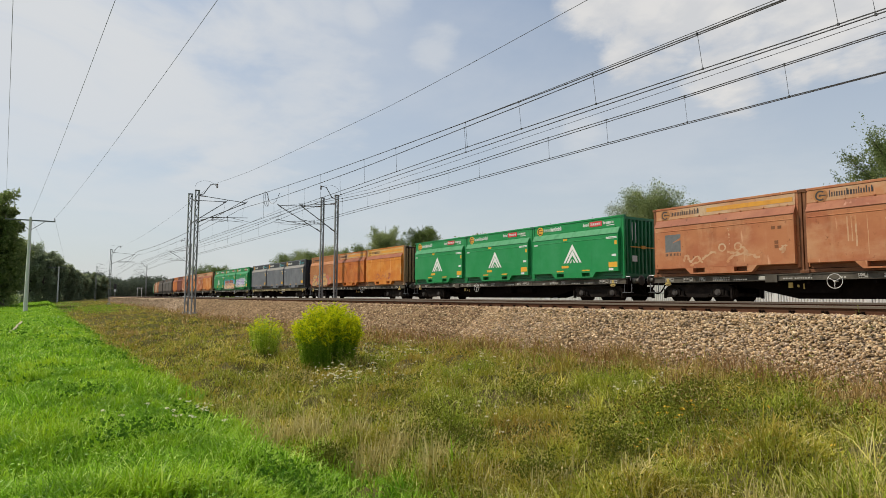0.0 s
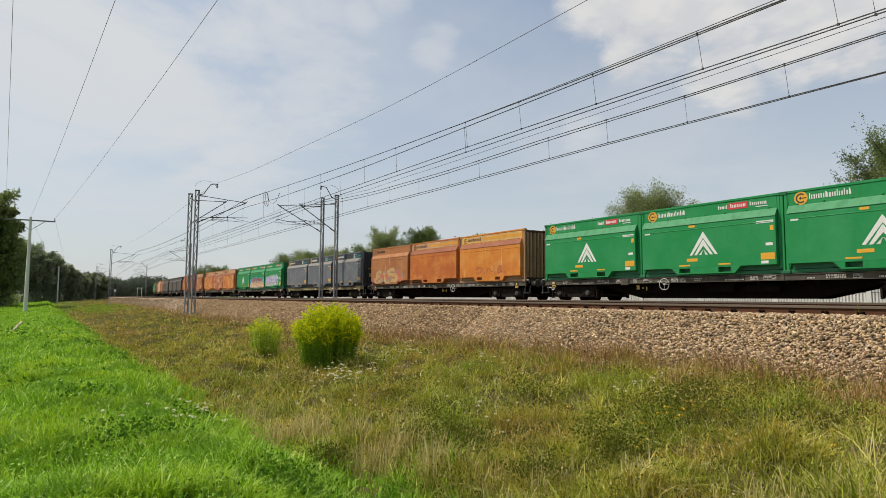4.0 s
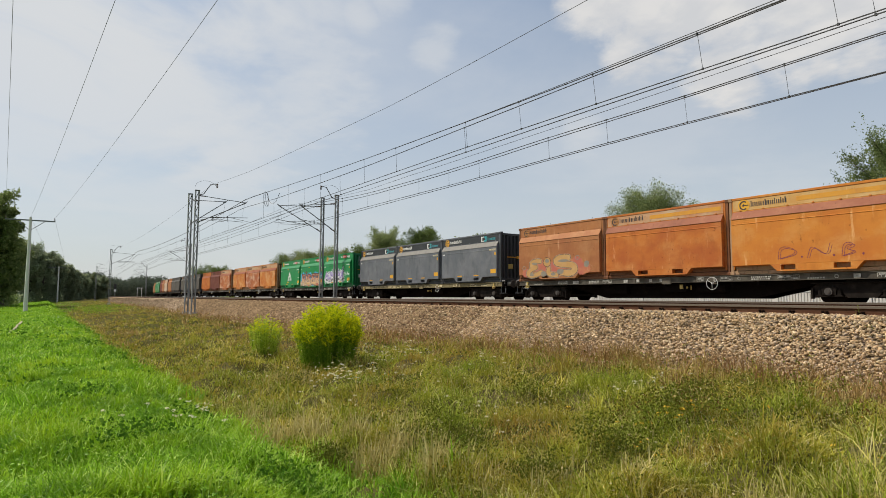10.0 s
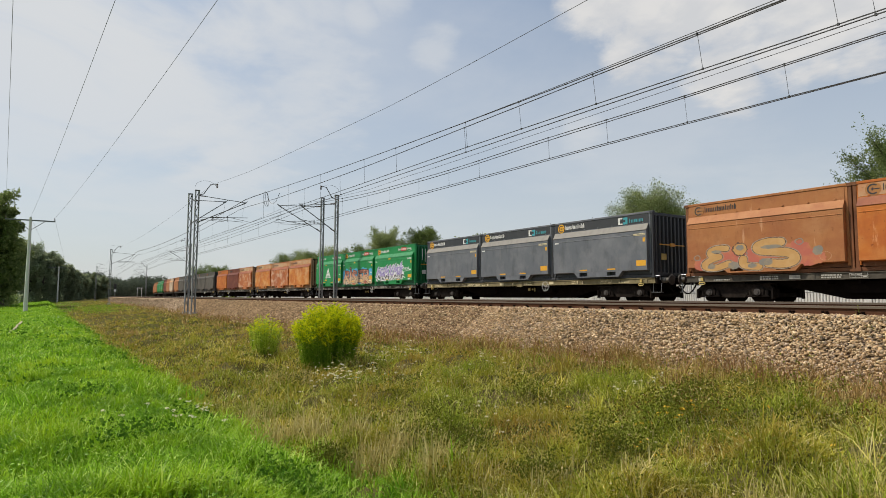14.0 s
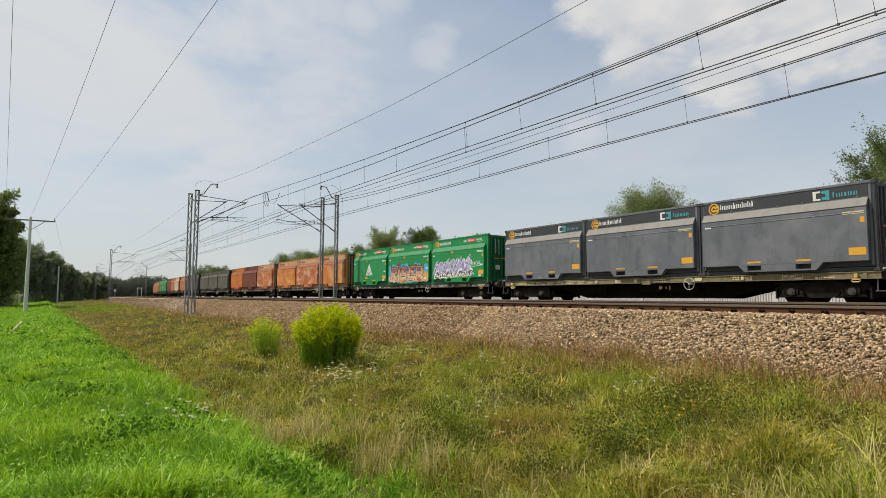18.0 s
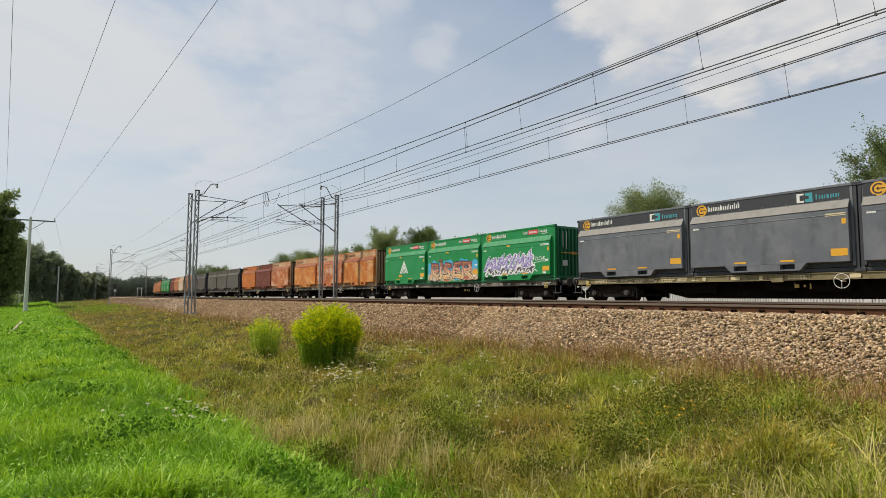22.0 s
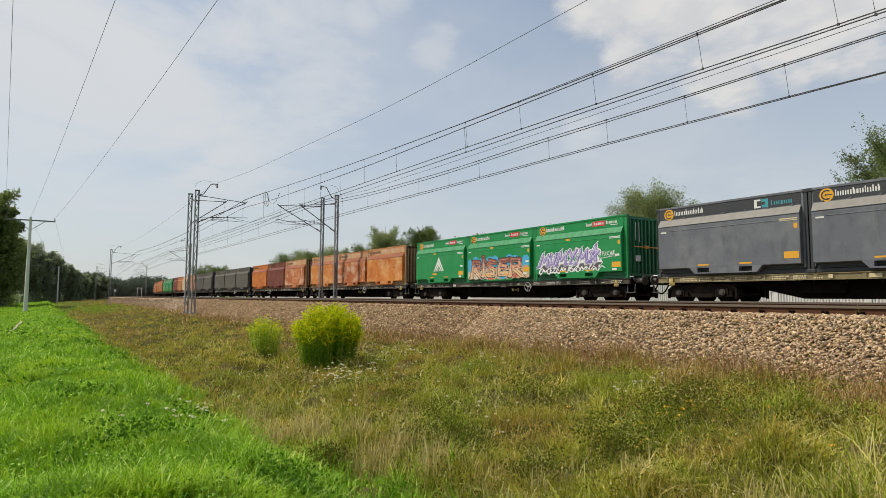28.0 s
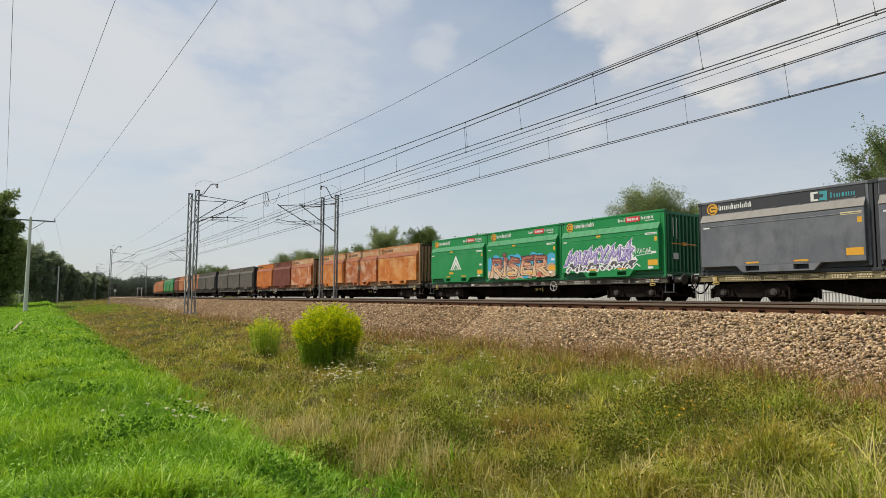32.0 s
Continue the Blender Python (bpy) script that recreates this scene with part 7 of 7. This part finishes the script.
    for q, mat, name, label in ((g, "lush_grass", "meadow_grass", "fresh green meadow grass round the standpoint"), (~g, "dry_grass", "verge_grass", "olive verge grass round the standpoint")):
        blades(name, x[q], y[q], rng.uniform(0.06, 0.18, q.sum()), np.full(q.sum(), 0.018), 1.0, mat, label)
    # long pale strands that lie over the clumps
    r, x, y = polar(17000, 4.2, 24, -88, -12)
    k = (y > edge_y(x)) & (y < toe_y(x) - 0.4) & (patchy(x, y, 1.6, 41) + rng.normal(0, 0.5, len(x)) > 0.1)
    r, x, y = r[k], x[k], y[k]
    tufts("pale_strands", x, y, r, 2, np.full(len(x), 0.27), 0.0042, 0.10, 1.3, "strand", "long pale strands of grass bending over the clumps")
    # small leafy herbs and seed heads that grain the verge and the meadow
    def herbs(name, n, a0, a1, keep, low, high, size, mat, label):
        r, x, y = polar(n, 3.1, 42, a0, a1)
        k = keep(x, y)
        r, x, y = r[k], x[k], y[k]
        z = ground_z(x, y) + rng.uniform(low, high, len(x)) * (1 + 0.35 * patchy(x, y, 0.8, 61))
        v, f = cards(np.stack([x, y, z], 1), size + 0.0011 * r, rng)
        tagged(new(name, raw_mesh(name, v, f, mat)), label, "herbs", kind="stuff")

    def verge(x, y):
        return (y > edge_y(x)) & (y < toe_y(x) + 0.1)

    def dense(x, y, size, seed, least):
        return patchy(x, y, size, seed) + 0.6 * patchy(x, y, size * 0.35, seed + 1) + rng.normal(0, 0.35, len(x)) > least
    herbs("verge_herbs", 62000, -90, -11, lambda x, y: verge(x, y) & dense(x, y, 0.75, 71, 0.45), 0.08, 0.32, 0.0085, "herb_olive", "small olive-green leaves of herbs among the verge grass")
    # dark low leaves paint the shade of the pits between clumps
    herbs("verge_herbs", 60000, -90, -11, lambda x, y: verge(x, y) & dense(x, y, 0.60, 75, 0.95), 0.08, 0.30, 0.0095, "weed_hollow_shade", "low herb leaves coloured dark as shaded pits among the verge grass")
    herbs("seed_heads", 16000, -90, -11, lambda x, y: verge(x, y) & dense(x, y, 1.1, 79, 0.35), 0.20, 0.46, 0.0062, "seed_straw", "pale seed heads standing over the verge grass")
    herbs("seed_heads", 34000, -88, -11, lambda x, y: (np.abs(y - toe_y(x) + 0.35) < 0.8) & dense(x, y, 1.3, 83, 0.0), 0.25, 0.58, 0.0062, "red_stem", "reddish-brown seed heads at the foot of the ballast")
    herbs("meadow_herbs", 45000, -102, -40, lambda x, y: (y < edge_y(x)) & ~on_path(x, y) & dense(x, y, 0.7, 87, 0.45), 0.06, 0.22, 0.0100, "meadow_leaf", "small fresh leaves among the meadow grass")
    # straw tussocks and single seed stalks
    sx, sy = [], []
    for cx, cy, n, sd in ((-8.15, 2.75, 26, 0.22), (-6.55, 3.4, 30, 0.24), (-5.6, 3.6, 20, 0.22), (-7.3, 3.5, 14, 0.3), (-4.6, 4.0, 12, 0.3), (-9.6, 2.9, 10, 0.3), (-3.2, 4.6, 16, 0.4), (-2.2, 5.4, 16, 0.4), (-12.5, 4.2, 10, 0.5)):
        sx.append(rng.normal(cx, sd, n)), sy.append(rng.normal(cy, sd, n))
    sx, sy = np.concatenate(sx), np.concatenate(sy)
    tufts("straw_tussocks", sx, sy, np.hypot(sx, sy), 30, np.full(len(sx), 0.38), 0.0046, 0.10, 0.35, "straw", "upright dry straw tussocks beside the meadow edge")
    r, x, y = polar(1500, 3.6, 15, -86, -12)
    k = (y > edge_y(x)) & (y < toe_y(x))
    r, x, y = r[k], x[k], y[k]
    blades("seed_stalks", x, y, rng.uniform(0.3, 0.62, len(x)), 0.0030 + 0.0003 * r, 0.5, "straw", "thin straw-coloured seed stalks")


build_grass()


def build_goldenrod(x, y, h, width, n, bloom, seed, label, leaf="goldenrod_leaf"):
    """A clump of upright stems with narrow leaves and yellow plumes."""
    r = np.random.default_rng(seed)
    g = thing("goldenrod_bush", label, "bush", "goldenrod", at=pose(x, y, float(ground_z(np.array([x]), np.array([y]))[0])))
    st = Shape()
    lp, up, bp = [], [], []
    for i in range(n):
        a, d = r.uniform(0, 6.283), width * math.sqrt(r.uniform(0, 1))
        bx, by = 0.68 * d * math.cos(a), 0.68 * d * math.sin(a)
        tx, ty = d * math.cos(a), d * math.sin(a)
        hh = h * (1 - 0.30 * (d / width) ** 2) * (0.66 + 0.40 * r.uniform(0, 1) ** 0.6)
        st.tube([(bx, by, 0), ((bx + tx) / 2, (by + ty) / 2, hh * 0.55), (tx, ty, hh)], [0.006, 0.005, 0.003], 4, False)
        for k in range(64):
            t = r.uniform(0.12, 0.97)
            u = t * t * (1.3 - 0.3 * t)
            (lp if t < 0.56 + 0.13 * r.normal() else up).append((bx + (tx - bx) * u + r.normal() * 0.030, by + (ty - by) * u + r.normal() * 0.030, hh * t + r.normal() * 0.02))
        # arching side plumes round the tip of each stem
        for q in range(int(7 * bloom + r.uniform(0, 1))):
            pa, t0, ln = r.uniform(0, 6.283), r.uniform(0.70, 1.0), r.uniform(0.06, 0.15)
            for k in range(16):
                e = k / 15
                bp.append((bx + (tx - bx) * t0 + ln * e * math.cos(pa) + r.normal() * 0.006, by + (ty - by) * t0 + ln * e * math.sin(pa) + r.normal() * 0.006,
                           hh * t0 + ln * (0.9 * e - 0.45 * e * e) + r.normal() * 0.006))
    part("stem_mass", st, "goldenrod_leaf", g)
    v, f = cards(np.array(lp), 0.022, r)
    part("foliage", raw_mesh("foliage", v, f, leaf), None, g)
    v, f = cards(np.array(up), 0.019, r)
    part("young_foliage", raw_mesh("young_foliage", v, f, "pale_goldenrod" if bloom < 0.5 else "goldenrod_tip"), None, g, "lighter green upper leaves")
    if bp:
        v, f = cards(np.array(bp), 0.0135, r)
        part("bloom", raw_mesh("bloom", v, f, "goldenrod_bloom"), None, g, "yellow flower plumes")


def build_flowers():
    build_goldenrod(-14.0, 5.85, 1.60, 0.86, 360, 1.0, 3, "dense goldenrod bush in yellow bloom")
    build_goldenrod(-16.8, 5.15, 1.08, 0.52, 70, 0.3, 4, "smaller pale green goldenrod clump", "pale_goldenrod")
    r = np.random.default_rng(9)

    def heads(name, spots, mat, size, n, label, hmin, hmax):
        pts = []
        for sx, sy, sd, k in spots:
            for _ in range(k):
                x, y = sx + r.normal() * sd, sy + r.normal() * sd
                z = float(ground_z(np.array([x]), np.array([y]))[0]) + r.uniform(hmin, hmax)
                for _ in range(n):
                    pts.append((x + r.normal() * size, y + r.normal() * size, z + r.normal() * size * 0.25))
        v, f = cards(np.array(pts), size * 0.8, r)
        tagged(new(name, raw_mesh(name, v, f, mat)), label, "flowers", kind="stuff")

    heads("white_umbels", ((-11.3, 4.75, 0.22, 26), (-10.7, 4.9, 0.25, 20), (-13.3, 6.45, 0.28, 16), (-14.6, 7.5, 0.35, 12), (-12.5, 6.8, 0.35, 20), (-13.0, 7.4, 0.3, 16), (-10.8, 5.5, 0.3, 12), (-9.9, 7.6, 0.3, 10), (-6.0, 7.6, 0.4, 14), (-7.0, 4.9, 0.5, 14), (-7.5, 1.4, 0.35, 18), (-15.0, 3.9, 1.2, 10), (-10.5, 4.2, 0.8, 20)), "petal_white", 0.0165, 9, "small white umbel flowers in the grass", 0.2, 0.42)
    heads("yellow_flowers", ((-4.6, 6.0, 0.35, 22), (-10.5, 5.2, 0.6, 16), (-5.5, 5.2, 1.0, 8), (-3.0, 6.8, 1.2, 10)), "petal_yellow", 0.016, 5, "small yellow flowers in the verge", 0.25, 0.45)


build_flowers()


def build_weeds():
    """Leafy weeds coloured dark for the shaded hollows, and pale straw tussocks that stand out of the verge."""
    r = np.random.default_rng(31)

    def clump(name, x, y, n, spread, h, size, mat, label, category):
        px, py = x + r.normal(0, spread, n), y + r.normal(0, spread, n)
        pz = ground_z(px, py) + h * r.uniform(0.15, 1.0, n)
        v, f = cards(np.stack([px, py, pz], 1), size, r)
        w = thing(name, label, category, "weeds in the verge")
        part("foliage", raw_mesh("foliage", v, f, mat), None, w)

    for x, y, n, sp, h in ((-4.8, 6.6, 1100, 0.36, 0.42), (-5.6, 3.85, 700, 0.22, 0.36), (-4.65, 4.2, 600, 0.18, 0.32), (-6.7, 2.85, 500, 0.16, 0.30), (-7.4, 6.6, 560, 0.3, 0.32), (-4.6, 5.3, 700, 0.3, 0.36), (-6.6, 4.3, 500, 0.3, 0.3), (-4.7, 8.6, 600, 0.5, 0.3),
                           (-9.2, 5.2, 260, 0.3, 0.3), (-3.9, 6.9, 260, 0.3, 0.34), (-12.0, 4.2, 220, 0.3, 0.3)):
        clump("leafy_weed", x, y, n * 2, sp * 0.85, h * 1.12, 0.0165, "weed_hollow_shade", "leafy weed coloured dark as a shaded hollow in the verge grass", "weed")
    # brown clumps deepen the same dark hollows
    for x, y, n, sp, h in ((-4.6, 6.75, 160, 0.22, 0.52), (-5.2, 6.3, 120, 0.2, 0.45), (-3.2, 8.0, 140, 0.3, 0.4)):
        clump("dock_plant", x, y, n * 5, sp, h, 0.011, "dock_brown", "rust-brown dock plant gone to seed, dark for a shaded hollow", "weed")
    # weeds that root in the ballast and between the tracks
    for x, y, z, n, sp, h in ((-4.85, 11.75, -0.12, 16, 0.02, 0.22), (-5.6, 11.05, -0.55, 26, 0.05, 0.30), (-5.2, 10.75, -0.85, 30, 0.06, 0.30), (-4.5, 11.3, -0.35, 14, 0.04, 0.16), (-70.5, 19.6, -0.12, 110, 0.30, 0.30), (-73.0, 19.6, -0.12, 90, 0.3, 0.25), (-77.5, 19.6, -0.12, 120, 0.35, 0.32), (-80.5, 19.7, -0.12, 90, 0.3, 0.3), (-84, 19.8, -0.12, 90, 0.3, 0.3)):
        pts = np.stack([x + r.normal(0, sp, n), y + r.normal(0, sp * 0.5, n), z + h * r.uniform(0, 1, n)], 1)
        v, f = cards(pts, 0.016 if x > -20 else 0.07, r)
        w = thing("track_weed", "small green weed growing in the ballast", "weed", "weeds in the ballast")
        part("foliage", raw_mesh("foliage", v, f, "herb_olive" if x > -20 else "goldenrod_leaf"), None, w)
    for x, y, n, sp, h in ((-70, 5.2, 500, 1.2, 0.9), (-76, 4.8, 420, 1.2, 0.8)):
        clump("leafy_weed", x, y, n, sp, h, 0.07, "goldenrod_leaf", "fresh green weeds on the verge slope", "weed")


build_weeds()


def build_wayside():
    # the bare streak in the meadow
    xs = np.linspace(-34, -51, 40)
    yc = -1.2 + 0.07 * np.sin(xs * 0.75)
    wd = 0.06 + 0.02 * np.sin(xs * 1.3)
    v = np.concatenate([np.stack([xs, yc - wd, ground_z(xs, yc - wd) + 0.03], 1), np.stack([xs, yc + wd, ground_z(xs, yc + wd) + 0.03], 1)])
    i = np.arange(39)
    path = new("path", raw_mesh("path", v, np.stack([i, i + 1, i + 41, i + 40], 1), "path_sand"))
    tagged(path, "narrow bare sandy streak through the meadow", "path", kind="structure")
    # small signal beside the far line
    sg = thing("railway_signal", "small dark railway signal on a grey post", "signal", at=pose(-177, 15.2, 0))
    part("post", Shape().tube([(0, 0, -0.2), (0, 0, 3.0)], 0.09, 8), "galvanised", sg)
    part("signal_head", Shape().box(-0.12, 0.12, -0.28, 0.28, 2.0, 3.4), "dark_mark", sg)
    part("signal_plate", Shape().box(0.125, 0.14, -0.25, 0.25, 1.35, 1.9), "white_mark", sg)
    fr = thing("white_frame", "small white steel frame beside the far track", "frame", at=pose(-190, 22.4, 0))
    for y in (-0.55, 0.55):
        part("post", Shape().box(-0.06, 0.06, y - 0.07, y + 0.07, -0.6, 2.4), "white_sheet", fr)
    part("crossbeam", Shape().box(-0.05, 0.05, -0.75, 0.75, 2.4, 2.58), "white_sheet", fr)


build_wayside()


# ---------------------------------------------------------------- movement
TRAVEL = [
    1.712, 3.396, 5.066, 6.723, 8.366, 9.997, 11.616, 13.222, 14.814, 16.393, 17.957, 19.504, 21.033, 22.543, 24.033, 25.504, 26.955, 28.387, 29.802, 31.201, 32.583, 33.948, 35.294, 36.619, 37.922, 39.201, 40.454, 41.681, 42.877, 44.041, 45.172, 46.267, 47.327, 48.351, 49.338, 50.287, 51.196, 52.061, 52.878, 53.645, 54.359, 55.022, 55.637, 56.210, 56.750, 57.265, 57.755, 58.222, 58.664, 59.080, 59.467, 59.826, 60.159, 60.470, 60.766, 61.050, 61.328, 61.603, 61.873, 62.137, 62.392, 62.636, 62.867, 63.084, 63.286,
]


def travel(t):
    i = min(int(t / 0.5), len(TRAVEL) - 2)
    a, b = TRAVEL[i], TRAVEL[i + 1]
    return a + (b - a) * (t / 0.5 - i)


def motions():
    for k, (w, load) in enumerate(WAGONS):
        times = [0.5 * i for i in range(0, 65)] if k < 9 else [float(i) for i in range(0, 33)]
        rows = [(t, siding_pose(travel(t) - WAGON_PITCH * k - WAGON_HALF)) for t in times]
        walk(w, rows)
        for box, dx in load:
            walk(box, [(t, m @ Matrix.Translation((dx, 0, 1.09))) for t, m in rows])
    for ws, x in SPIN:
        rows = []
        t, last = 0.0, -9.0
        while t < 32.001:
            ang = travel(min(t, 32.0)) / WHEEL_R
            rows.append((t, Matrix.Translation((x, 0, WHEEL_R)) @ Matrix.Rotation(ang, 4, "Y")))
            t += 0.2
        if rows[-1][0] < 31.99:
            rows.append((32.0, Matrix.Translation((x, 0, WHEEL_R)) @ Matrix.Rotation(travel(32.0) / WHEEL_R, 4, "Y")))
        walk(ws, rows)


motions()
